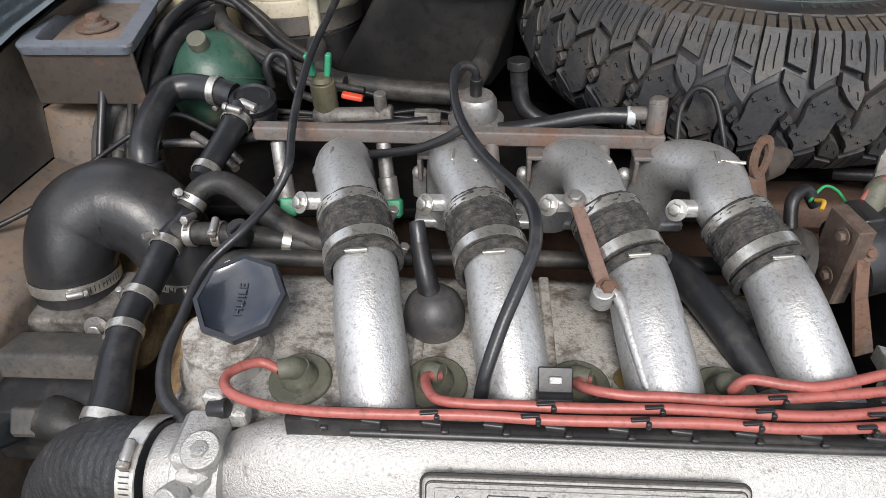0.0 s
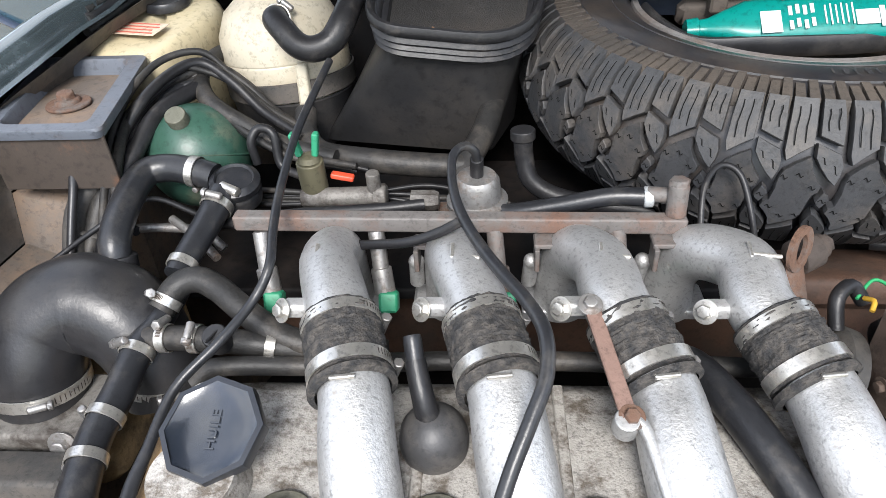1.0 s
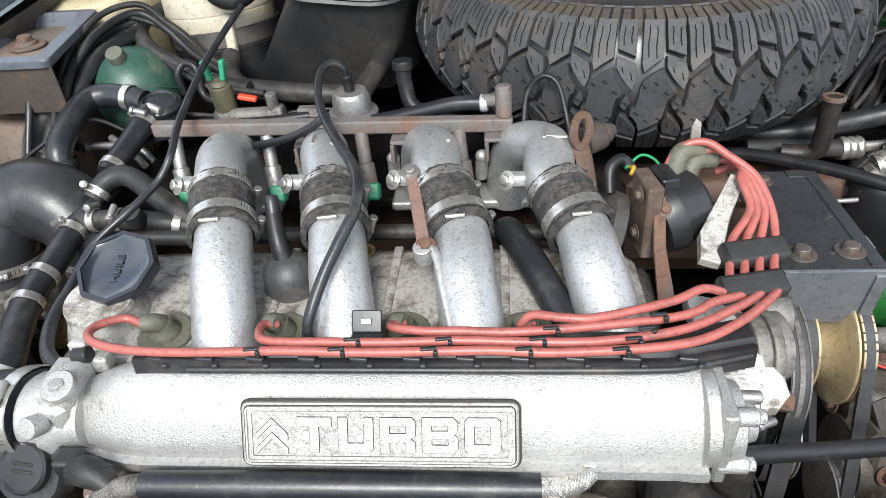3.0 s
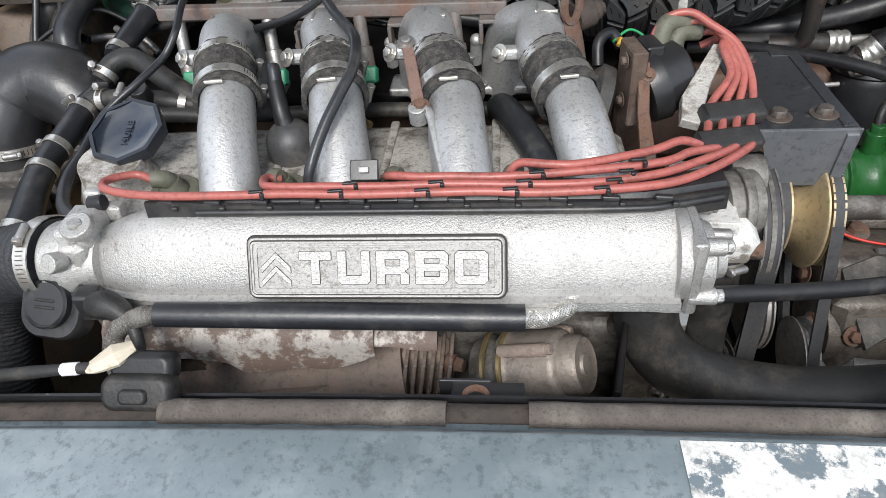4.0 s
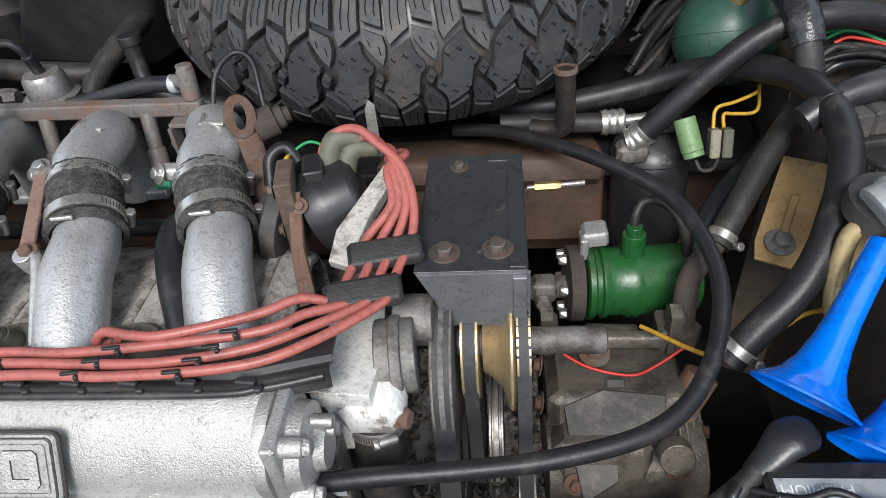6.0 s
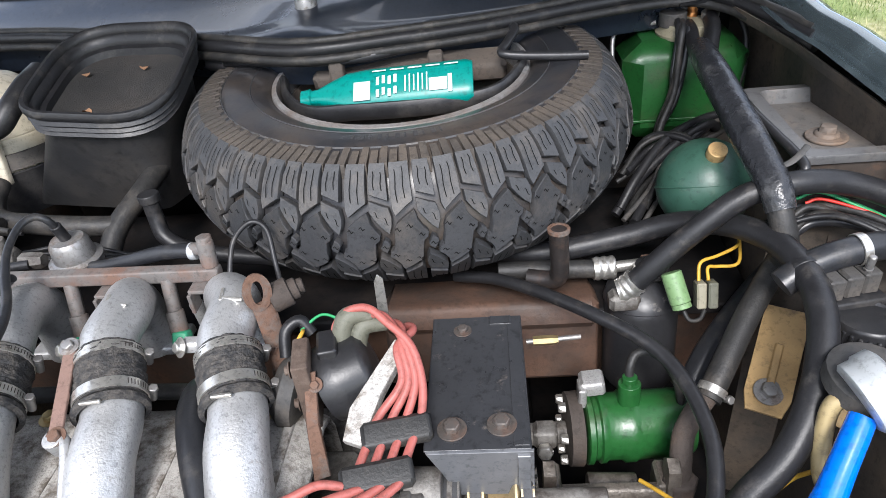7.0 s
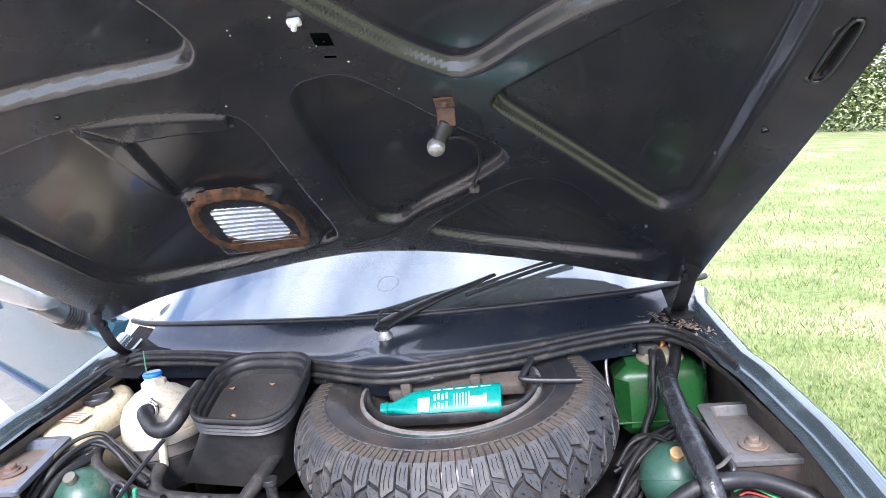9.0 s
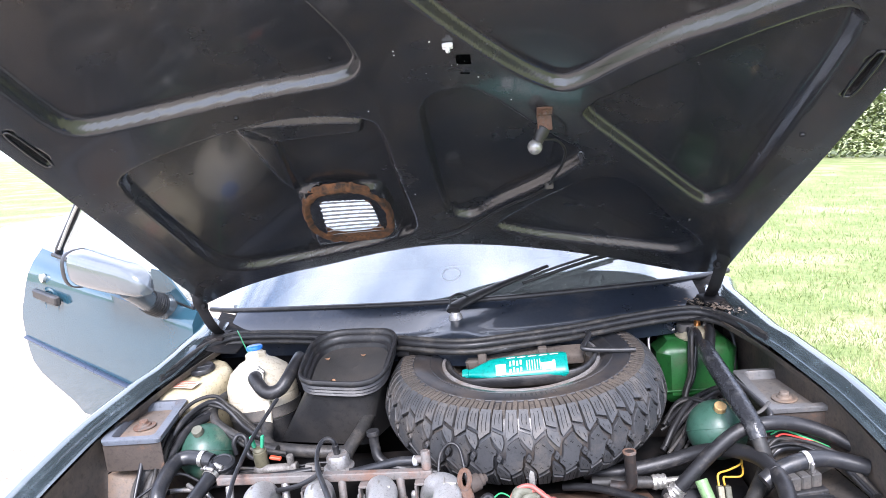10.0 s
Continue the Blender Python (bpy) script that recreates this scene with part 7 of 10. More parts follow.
# ---- timing end: thermostat, hoses, pulleys, pump ----
th = holder("thermostat_housing", (0.44, 0.35, 0.60), "pale flaking cast thermostat housing", "thermostat housing")
flaking = mat("flaking_white_metal", (0.62, 0.61, 0.58), 0.55, 0.15, 0.15, 50, 0.5, 300, (0.20, 0.175, 0.15), 0.42, 20, 0.03)
g = Geo().prism([(0.402, 0.30), (0.452, 0.296), (0.458, 0.345), (0.452, 0.40), (0.405, 0.415)], 0.018, Matrix.Translation((0, 0, 0.690)))
g.box((0.430, 0.350, 0.655), (0.056, 0.098, 0.075), None, 0.010)
g.box((0.448, 0.312, 0.676), (0.056, 0.042, 0.040), Matrix.Rotation(radians(14), 3, "X"), 0.010)
part("housing", g, flaking, th)
g = Geo().cyl((0.4485, 0.352, 0.690), (0.4835, 0.356, 0.690), 0.034, n=26)
g.cyl((0.462, 0.352, 0.690), (0.472, 0.353, 0.690), 0.038, n=26)
part("outlet", g, alu_dark, th, "dirty grey outlet neck")
part("sensor", Geo().hexa((0.468, 0.302, 0.672), (1, -0.3, 0.1), 0.010, 0.014), rusty, th, "rusty hexagon plug")
g = Geo().cyl((0.462, 0.388, 0.70), (0.498, 0.388, 0.70), 0.024, n=24)
part("pump_nose", g, alu_dark, th)
g = Geo().prism([(0.004, 0.0), (0.022, -0.006), (0.040, 0.045), (0.064, 0.095), (0.050, 0.100), (0.024, 0.058), (0.008, 0.030)], 0.012, Matrix.Translation((0.405, 0.405, 0.752)) @ Matrix.Rotation(radians(25), 4, "X"))
thing("cast_bracket", g, alu_cover, "pale cast aluminium bracket beside the distributor", "bracket")
hose("radiator_hose", [(0.447, 0.318, 0.660), (0.447, 0.310, 0.632), (0.446, 0.304, 0.598), (0.446, 0.302, 0.555), (0.452, 0.295, 0.50), (0.47, 0.28, 0.44)], 0.0225, rubber_dusty, "thick dusty black radiator hose going down", clamps=(0.10,), n=26)
hose("intercooler_hose", [(0.366, 0.272, 0.676), (0.368, 0.264, 0.633), (0.378, 0.257, 0.593), (0.405, 0.248, 0.561), (0.455, 0.238, 0.542), (0.53, 0.226, 0.54), (0.62, 0.22, 0.553), (0.7, 0.22, 0.57), (0.745, 0.218, 0.574)], 0.0315, rubber_dusty, "fat black air hose sweeping along the front", clamps=(0.93,), n=28)
g = Geo().box((0.409, 0.292, 0.600), (0.020, 0.026, 0.11), None, 0.003)
tag = thing("part_tag_bracket", g, alu_dark, "narrow grey bracket with a silver part label", "bracket")
part("silver_tag", Geo().box((0.409, 0.2775, 0.610), (0.016, 0.002, 0.040), None, 0.0005), silver_label, tag)


def pulley(name, x0, x1, c, r, material, label, grooves=2):
    w = (x1 - x0) / grooves
    prof = [(0.012, 0)]
    for k in range(grooves):
        prof += [(r, k * w + 0.0005), (r, k * w + 0.0025), (r * 0.84, k * w + w * 0.4), (r * 0.84, k * w + w * 0.6), (r, (k + 1) * w - 0.0025), (r, (k + 1) * w - 0.0005)]
    prof.append((0.012, x1 - x0))
    ob = thing(name, Geo().lathe((x0, c[0], c[1]), (1, 0, 0), prof, 56), material, label, "pulley", "pulleys", sharp=30)
    return ob


def belt(x, w, a, ra, b, rb, label):
    """A V-belt round two pulleys that turn about x; a, b: (y, z)."""
    va, vb = Vector(a), Vector(b)
    d = vb - va
    ang = math.atan2(d.y, d.x)
    off = math.acos(max(-1, min(1, (ra - rb) / d.length)))
    pts = []
    for k in range(25):
        t = ang + off + (2 * math.pi - 2 * off) * k / 24
        pts.append((va.x + ra * math.cos(t), va.y + ra * math.sin(t)))
    for k in range(17):
        t = ang - off + 2 * off * k / 16
        pts.append((vb.x + rb * math.cos(t), vb.y + rb * math.sin(t)))
    g = Geo()
    n = len(pts)
    vs = []
    for i, (y, z) in enumerate(pts):
        t = Vector(pts[(i + 1) % n]) - Vector(pts[i - 1])
        nrm = Vector((t.y, -t.x)).normalized()
        if nrm.dot(Vector((y, z)) - (va + vb) / 2) < 0:
            nrm = -nrm
        for dx, h in ((-w / 2, 0.003), (w / 2, 0.003), (w * 0.32, -0.006), (-w * 0.32, -0.006)):
            vs.append((x + dx, y + nrm.x * h, z + nrm.y * h))
    fs = [(i * 4 + k, i * 4 + (k + 1) % 4, ((i + 1) % n) * 4 + (k + 1) % 4, ((i + 1) % n) * 4 + k) for i in range(n) for k in range(4)]
    g.add(vs, fs)
    return thing("drive_belt", g, belt_rub, label, "drive belt", "drive belts")


pulley("pulley", 0.494, 0.514, (0.405, 0.625), 0.082, alu_dark, "grey pressed steel twin pulley", 2)
belt(0.499, 0.011, (0.405, 0.625), 0.078, (0.36, 0.40), 0.055, "black ribbed drive belt round the steel pulley")
belt(0.509, 0.010, (0.405, 0.625), 0.078, (0.36, 0.40), 0.055, "black ribbed drive belt round the steel pulley")
pulley("pulley", 0.494, 0.514, (0.36, 0.40), 0.058, alu_dark, "dark lower crank pulley", 2)
pulley("pulley", 0.519, 0.536, (0.42, 0.635), 0.056, yellow_zinc, "yellow passivated belt pulley", 1)
belt(0.5275, 0.014, (0.42, 0.635), 0.052, (0.43, 0.46), 0.05, "black drive belt round the yellow pulley")
g = Geo().lathe((0.538, 0.42, 0.635), (1, 0, 0), [(0.018, 0), (0.030, 0.001), (0.036, 0.010), (0.047, 0.020), (0.066, 0.026), (0.068, 0.028), (0.068, 0.030), (0.060, 0.034)], 56)
thing("pulley", g, yellow_zinc, "large yellow passivated dished pulley", "pulley", "pulleys", sharp=30)
pulley("pulley", 0.571, 0.585, (0.42, 0.635), 0.066, yellow_zinc, "yellow passivated belt pulley", 1)
belt(0.578, 0.013, (0.42, 0.635), 0.063, (0.345, 0.475), 0.040, "black drive belt to the pump pulley")
pulley("pulley", 0.570, 0.588, (0.345, 0.475), 0.044, steel, "small bright steel idler pulley", 1)
g = Geo().cyl((0.49, 0.42, 0.635), (0.66, 0.42, 0.635), 0.014)
thing("pulley_shaft", g, alu_dark, "dark steel shaft carrying the pulleys", "shaft")
pulley("pulley", 0.540, 0.556, (0.43, 0.48), 0.062, steel, "bright edged lower pulley", 2)

# black cover plate over the pulleys
cb = holder("cover_plate", (0.535, 0.48, 0.69), "bent black-painted steel cover with two bolts", "cover plate")
g = Geo()
th_ = 0.003
g.box((0.5335, 0.486, 0.7525), (0.099, 0.188, th_), None, 0.001)
g.box((0.560, 0.572, 0.7545), (0.024, 0.014, 0.002), None, 0.0006)
g.box((0.5745, 0.480, 0.7545), (0.014, 0.17, 0.0018), None, 0.0006)
dark_bolt = mat("dull_bolt_steel", (0.12, 0.105, 0.095), 0.5, 0.5, 0.25, 80, 0.2, 300, (0.09, 0.055, 0.04), 0.45, 60)
part("top_plate", g, mat("scuffed_black_cover", (0.034, 0.035, 0.038), 0.30, 0.0, 0.2, 20, 0.08, 220, (0.12, 0.105, 0.095), 0.34, 55, 0.05, speck=0.6), cb, "scuffed black top")
m = Matrix(((1, 0, 0, 0), (0, -0.12, -1, 0.392), (0, 1, -0.12, 0.7535), (0, 0, 0, 1)))
g = Geo().prism([(0.486, 0.0), (0.585, 0.0), (0.585, -0.072), (0.511, -0.072), (0.497, -0.03)], 0.003, m)
g.prism([(0.570, -0.004), (0.5815, -0.004), (0.5815, -0.070), (0.570, -0.070)], 0.006, m)
# same paint as the top, lightened to show how the flap catches light
part("front_flap", g, mat("lit_flap_paint", (0.14, 0.145, 0.155), 0.36, 0.3, 0.12, 20, 0.08, 220, (0.16, 0.16, 0.165), 0.38, 18, 0.12), cb, "front flap, coloured lighter for the light it catches")
g = Geo().prism([(0.395, -0.06), (0.58, -0.02), (0.58, 0.0), (0.395, 0.0)], 0.003, Matrix(((0, 0, 1, 0.5805), (1, 0, 0, 0), (0, 1, 0, 0.7525), (0, 0, 0, 1))))
part("side_flap", g, black_steel, cb)
for x, y in ((0.510, 0.416), (0.557, 0.420), (0.518, 0.556)):
    part("cover_bolt", Geo().bolt((x, y, 0.754), (0, 0, 1), 0.0085 if y < 0.5 else 0.006), dark_bolt, cb, "dull hexagon bolt")

# distributor with its vacuum unit and rusty bracket
ds = holder("distributor", (0.38, 0.47, 0.68), "black distributor with grey lead boots and rusty bracket", "distributor")
g = Geo().lathe((0.378, 0.474, 0.760), (0.88, 0.22, 0.30), [(0.030, 0), (0.040, 0.004), (0.042, 0.022), (0.038, 0.026), (0.036, 0.050), (0.028, 0.056), (0.012, 0.057)], 28)
part("distributor_cap", g, plastic, ds, "dusty black cap")
part("mount_block", Geo().box((0.366, 0.462, 0.776), (0.016, 0.046, 0.084), Matrix.Rotation(radians(10), 3, "Z"), 0.002).bolt((0.357, 0.452, 0.805), (-1, -0.2, 0), 0.005).bolt((0.357, 0.452, 0.760), (-1, -0.2, 0), 0.005), mat("brown_dusty_block", (0.085, 0.058, 0.044), 0.8, 0.1, 0.3, 40, 0.3, 200, (0.16, 0.125, 0.10), 0.42, 25, 0.1), ds, "brown dusty block")
part("switch_box", Geo().box((0.387, 0.484, 0.798), (0.020, 0.036, 0.030), Matrix.Rotation(radians(12), 3, "Z"), 0.003), plastic, ds, "black module")
g = Geo().lathe((0.352, 0.485, 0.74), (-0.9, 0.1, 0.2), [(0.020, 0), (0.038, 0.006), (0.040, 0.020), (0.030, 0.030), (0.010, 0.034)], 26)
part("vacuum_unit", g, plastic_matte, ds)
g = Geo().prism([(0.0, 0.0), (0.011, 0.002), (0.012, -0.05), (0.020, -0.10), (0.004, -0.105), (-0.001, -0.05)], 0.004, Matrix.Translation((0.370, 0.452, 0.800)) @ Matrix.Rotation(radians(58), 4, "X"))
part("rusty_bracket", g, rusty, ds, "rusty flat bracket")
part("bracket_bolt", Geo().bolt((0.380, 0.444, 0.792), (0.1, -0.7, 0.6), 0.0045), rusty, ds)
for px, dx in ((0.398, 0), (0.412, 1)):
    g = Geo().tube([(px, 0.492, 0.782 - dx * 0.008), (px + 0.002, 0.500, 0.808 - dx * 0.012), (px + 0.010, 0.508, 0.822 - dx * 0.012), (px + 0.032, 0.514, 0.820 - dx * 0.012)], [0.011, 0.0105, 0.0105, 0.009], 16, 6)
    part("lead_boot", g, grey_rub, ds, "grey-green rubber lead boot")
g = Geo().tube([(0.335, 0.50, 0.778), (0.336, 0.515, 0.800), (0.350, 0.525, 0.806), (0.362, 0.520, 0.792)], 0.0065, 12, 5)
part("plug_cover", g, rubber, ds)
part("wire", Geo().tube([(0.352, 0.515, 0.80), (0.37, 0.532, 0.806), (0.385, 0.535, 0.80), (0.395, 0.53, 0.79)], 0.0016, 8, 5), green_wire, ds)
part("wire", Geo().tube([(0.356, 0.512, 0.803), (0.358, 0.502, 0.808), (0.354, 0.494, 0.804)], 0.0022, 8, 5), yellow_wire, ds)
thing("steel_tab", Geo().prism([(-0.006, 0), (0.006, 0), (0.004, 0.055), (-0.002, 0.060), (-0.006, 0.052)], 0.0025, Matrix.Translation((0.434, 0.552, 0.775)) @ Matrix.Rotation(radians(80), 4, "X")), zinc, "upright bright steel tab behind the distributor", "tab")
hk = holder("lifting_hook", (0.295, 0.54, 0.72), "rusty steel lifting hook with an eye", "lifting hook")
g = Geo()
eye_o = [(0.022 * math.cos(a) * 0.7, 0.022 * math.sin(a)) for a in [2 * math.pi * i / 20 for i in range(20)]]
eye_i = [(0.011 * math.cos(a) * 0.6, 0.014 * math.sin(a)) for a in [2 * math.pi * i / 20 for i in range(20)]]
hb = Matrix.Translation((0.305, 0.543, 0.833)) @ Matrix.Rotation(radians(80), 4, "X") @ Matrix.Rotation(radians(35), 4, "Y")
vs = [hb @ Vector((*p, z)) for z in (0, 0.004) for p in eye_o] + [hb @ Vector((*p, z)) for z in (0, 0.004) for p in eye_i]
fs = []
for i in range(20):
    j = (i + 1) % 20
    fs += [(i, j, 20 + j, 20 + i), (40 + i, 60 + i, 60 + j, 40 + j), (20 + i, 20 + j, 60 + j, 60 + i), (i, 40 + i, 40 + j, j)]
g.add(vs, fs)
part("eye", g, rusty, hk)
part("shank", Geo().tube([(0.306, 0.545, 0.818), (0.311, 0.538, 0.798), (0.317, 0.525, 0.770), (0.322, 0.51, 0.735), (0.328, 0.49, 0.68)], [0.012, 0.012, 0.011, 0.012, 0.012], 8, 5, flat=0.35), rusty, hk)
part("hook_bush", Geo().cyl((0.312, 0.556, 0.812), (0.332, 0.566, 0.816), 0.0165, n=20).cyl((0.330, 0.565, 0.8155), (0.340, 0.570, 0.817), 0.012, n=20).hexa((0.340, 0.570, 0.817), (1, 0.4, 0.1), 0.009, 0.007), rust_dark, hk)
hose("oil_pipe", [(0.222, 0.535, 0.705), (0.226, 0.50, 0.730), (0.238, 0.455, 0.742), (0.258, 0.405, 0.736), (0.284, 0.350, 0.715)], 0.0165, rubber_blue, "satin black oil hose between two inlet runners", n=20)
hose("thin_pipe", [(0.245, 0.61, 0.80), (0.250, 0.640, 0.836), (0.268, 0.660, 0.850), (0.288, 0.655, 0.842), (0.298, 0.63, 0.81), (0.305, 0.61, 0.77)], 0.0032, rubber, "thin black looped pipe before the tyre", "pipe")

# green hydraulic pump and the alloy pump below it
gp_ = holder("hydraulic_pump", (0.72, 0.575, 0.50), "green painted hydraulic pump cylinder with steel flange", "hydraulic pump")
g = Geo().lathe((0.655, 0.572, 0.572), (1, 0.06, -0.03), [(0.040, 0), (0.046, 0.003), (0.046, 0.009), (0.041, 0.012), (0.041, 0.017), (0.045, 0.019), (0.045, 0.025), (0.042, 0.028), (0.042, 0.046), (0.0455, 0.050), (0.0455, 0.062), (0.043, 0.066), (0.043, 0.125), (0.038, 0.134)], 44)
part("cylinder", g, green_paint, gp_)
part("port", Geo().cyl((0.712, 0.576, 0.60), (0.712, 0.580, 0.640), 0.014, n=18).cyl((0.712, 0.580, 0.636), (0.712, 0.581, 0.650), 0.0095, n=14), green_paint, gp_)
g = Geo().lathe((0.634, 0.570, 0.573), (1, 0.06, -0.03), [(0.020, 0), (0.046, 0.002), (0.047, 0.018), (0.030, 0.022)], 36)
fl = part("flange", g, rust_dark, gp_, "dark oily flange")
for k in range(6):
    a = radians(30 + 60 * k)
    part("flange_bolt", Geo().hexa((0.634, 0.570 + 0.038 * math.cos(a), 0.573 + 0.038 * math.sin(a)), (-1, 0, 0), 0.0065, 0.009), zinc, fl)
g = Geo().cyl((0.585, 0.565, 0.57), (0.640, 0.567, 0.571), 0.014, n=20)
g.box((0.608, 0.560, 0.575), (0.03, 0.028, 0.03), None, 0.005)
part("drive_shaft", g, alu_dark, gp_)
part("clamp_block", Geo().box((0.668, 0.588, 0.634), (0.030, 0.03, 0.022), Matrix.Rotation(radians(-6), 3, "Y"), 0.004).box((0.655, 0.580, 0.625), (0.010, 0.026, 0.03), None, 0.003), alu_rough, gp_)
part("shaft_bolt", Geo().hexa((0.606, 0.540, 0.570), (0, -1, 0.4), 0.010, 0.012), zinc, gp_)
hose("bypass_hose", [(0.712, 0.581, 0.640), (0.713, 0.588, 0.660), (0.724, 0.598, 0.672), (0.748, 0.595, 0.668), (0.768, 0.58, 0.640), (0.776, 0.57, 0.59), (0.776, 0.56, 0.53)], 0.0055, rubber_dusty, "small black hose looping over the green pump")
ap = holder("alloy_pump", (0.68, 0.41, 0.45), "grey cast alloy pump with rusty bolts", "pump")
g = Geo().box((0.675, 0.432, 0.535), (0.145, 0.10, 0.07), Matrix.Rotation(radians(-14), 3, "X"), 0.012)
g.box((0.655, 0.372, 0.495), (0.10, 0.075, 0.11), Matrix.Rotation(radians(-14), 3, "X"), 0.012)
g.cyl((0.60, 0.38, 0.49), (0.76, 0.385, 0.49), 0.048, n=28)
g.box((0.612, 0.49, 0.565), (0.016, 0.04, 0.045), None, 0.004)
g.box((0.735, 0.49, 0.565), (0.016, 0.04, 0.045), None, 0.004)
g.cyl((0.652, 0.50, 0.555), (0.71, 0.50, 0.552), 0.014, n=18)
part("body", g, mat("oily_pump_casting", (0.15, 0.132, 0.112), 0.45, 0.4, 0.35, 40, 0.5, 300, (0.05, 0.04, 0.033), 0.48, 40, 0.08), ap)
part("face_plate", Geo().prism([(-0.05, 0.03), (-0.01, 0.046), (0.052, 0.040), (0.048, 0.0), (0.002, -0.004), (0.0, -0.044), (-0.034, -0.064), (-0.045, -0.01)], 0.008, Matrix.Translation((0.668, 0.370, 0.546)) @ Matrix.Rotation(radians(38), 4, "X")), mat("grey_plate", (0.060, 0.056, 0.050), 0.6, 0.3, 0.25, 25, 0.35, 200, (0.14, 0.12, 0.10), 0.42, 30, 0.1), ap, "flat grey plate")
pump_m = bpy.data.materials["oily_pump_casting"]
part("top_rail", Geo().box((0.677, 0.476, 0.573), (0.135, 0.016, 0.018), Matrix.Rotation(radians(-8), 3, "X"), 0.004), pump_m, ap)
for x in (0.606, 0.742):
    part("mounting_ear", Geo().prism([(-0.016, 0.0), (0.016, 0.0), (0.014, 0.045), (0.004, 0.056), (-0.012, 0.050)], 0.014, Matrix(((0, 0, 1, x - 0.007), (1, 0, 0, 0.478), (0, 1, 0, 0.565), (0, 0, 0, 1)))), pump_m, ap)
for x, y, z, ax in ((0.598, 0.452, 0.560, (-1, 0, 0.2)), (0.598, 0.420, 0.535, (-1, 0, 0.2)), (0.598, 0.372, 0.50, (-1, -0.2, 0.1)), (0.765, 0.40, 0.51, (1, -0.2, 0.1)), (0.728, 0.345, 0.525, (0, -1, 0.4)), (0.628, 0.335, 0.515, (0, -1, 0.5))):
    part("case_bolt", Geo().bolt((x, y, z), ax, 0.0075), rusty, ap)
for k in range(4):
    part("casting_rib", Geo().box((0.735 + 0.008 * k, 0.385, 0.535 - 0.004 * k), (0.0035, 0.05, 0.02), Matrix.Rotation(radians(20), 3, "X"), 0.0012), pump_m, ap)
part("side_boss", Geo().cyl((0.722, 0.352, 0.548), (0.722, 0.335, 0.556), 0.017, n=20), pump_m, ap)
part("lower_strap", Geo().tube([(0.63, 0.318, 0.485), (0.66, 0.308, 0.49), (0.70, 0.310, 0.492), (0.73, 0.322, 0.487), (0.752, 0.335, 0.48)], [0.010, 0.012, 0.011, 0.012, 0.009], 12, 5, flat=0.6), alu_rough, ap, "bare alloy lower strap")
part("drain_pipe", Geo().tube([(0.60, 0.30, 0.40), (0.605, 0.305, 0.44), (0.63, 0.312, 0.455), (0.67, 0.318, 0.46), (0.70, 0.33, 0.47)], 0.006, 10, 5), steel, ap, "grey steel drain pipe")
part("plate_bolt", Geo().bolt((0.656, 0.455, 0.574), (0, -0.2, 1), 0.010), rusty, ap)
part("terminal_clip", Geo().box((0.672, 0.408, 0.572), (0.020, 0.022, 0.010), Matrix.Rotation(radians(30), 3, "X"), 0.002), plastic_matte, ap)
part("earth_wire", Geo().tube([(0.600, 0.462, 0.60), (0.62, 0.445, 0.588), (0.65, 0.428, 0.582), (0.69, 0.42, 0.580), (0.715, 0.428, 0.585), (0.745, 0.44, 0.60)], 0.0016, 8, 5), red_wire, ap)
part("union", Geo().cyl((0.745, 0.412, 0.545), (0.762, 0.425, 0.575), 0.018, n=20).hexa((0.738, 0.408, 0.535), (0.4, 0.35, 0.85), 0.021, 0.016), rusty, ap, "rusty pipe union")
part("lever", Geo().tube([(0.592, 0.34, 0.47), (0.605, 0.325, 0.455), (0.628, 0.32, 0.46), (0.645, 0.33, 0.475)], [0.012, 0.014, 0.014, 0.012], 12, 4), alu_rough, ap)
g = Geo().cyl((0.66, 0.318, 0.46), (0.69, 0.315, 0.46), 0.016, n=18).hexa((0.69, 0.315, 0.46), (1, 0, 0), 0.010, 0.010)
part("pivot", g, alu_dark, ap)
hose("steel_pipe", [(0.752, 0.480, 0.575), (0.752, 0.485, 0.605), (0.758, 0.505, 0.632), (0.775, 0.525, 0.648), (0.79, 0.54, 0.655)], 0.0125, rust_dark, "rusty bent steel pipe with union nut", "pipe")
part("union_nut", Geo().hexa((0.752, 0.478, 0.572), (0, 0, 1), 0.020, 0.022), rust_dark, bpy.data.objects["steel_pipe"])





# ---- far side: hoses, horns, battery ----
hose("refrigerant_hose", [(0.730, 0.690, 0.702), (0.765, 0.690, 0.742), (0.804, 0.692, 0.782), (0.856, 0.697, 0.822), (0.909, 0.695, 0.838), (0.969, 0.700, 0.832), (1.03, 0.688, 0.812), (1.08, 0.66, 0.785)], 0.0145, rubber, "thick black refrigerant hose arching over the bay", n=20)
g = Geo().tube([(0.715, 0.690, 0.694), (0.724, 0.690, 0.698), (0.738, 0.690, 0.712)], 0.0165, 18, 5, 0.07, 0.010)
part("crimp_sleeve", g, zinc, bpy.data.objects["refrigerant_hose"], "bright crimped sleeve")
part("banjo", Geo().box((0.722, 0.686, 0.684), (0.04, 0.028, 0.026), None, 0.006), alu_dark, bpy.data.objects["refrigerant_hose"])
hose("heater_hose", [(0.55, 0.79, 0.70), (0.63, 0.770, 0.708), (0.731, 0.772, 0.725), (0.800, 0.757, 0.752), (0.853, 0.703, 0.779), (0.886, 0.635, 0.789), (0.893, 0.553, 0.778), (0.872, 0.482, 0.740), (0.836, 0.432, 0.695), (0.795, 0.408, 0.658), (0.77, 0.395, 0.63)], 0.0155, rubber, "fat dusty black hose looping down beside the battery", n=22, clamps=(0.96,))
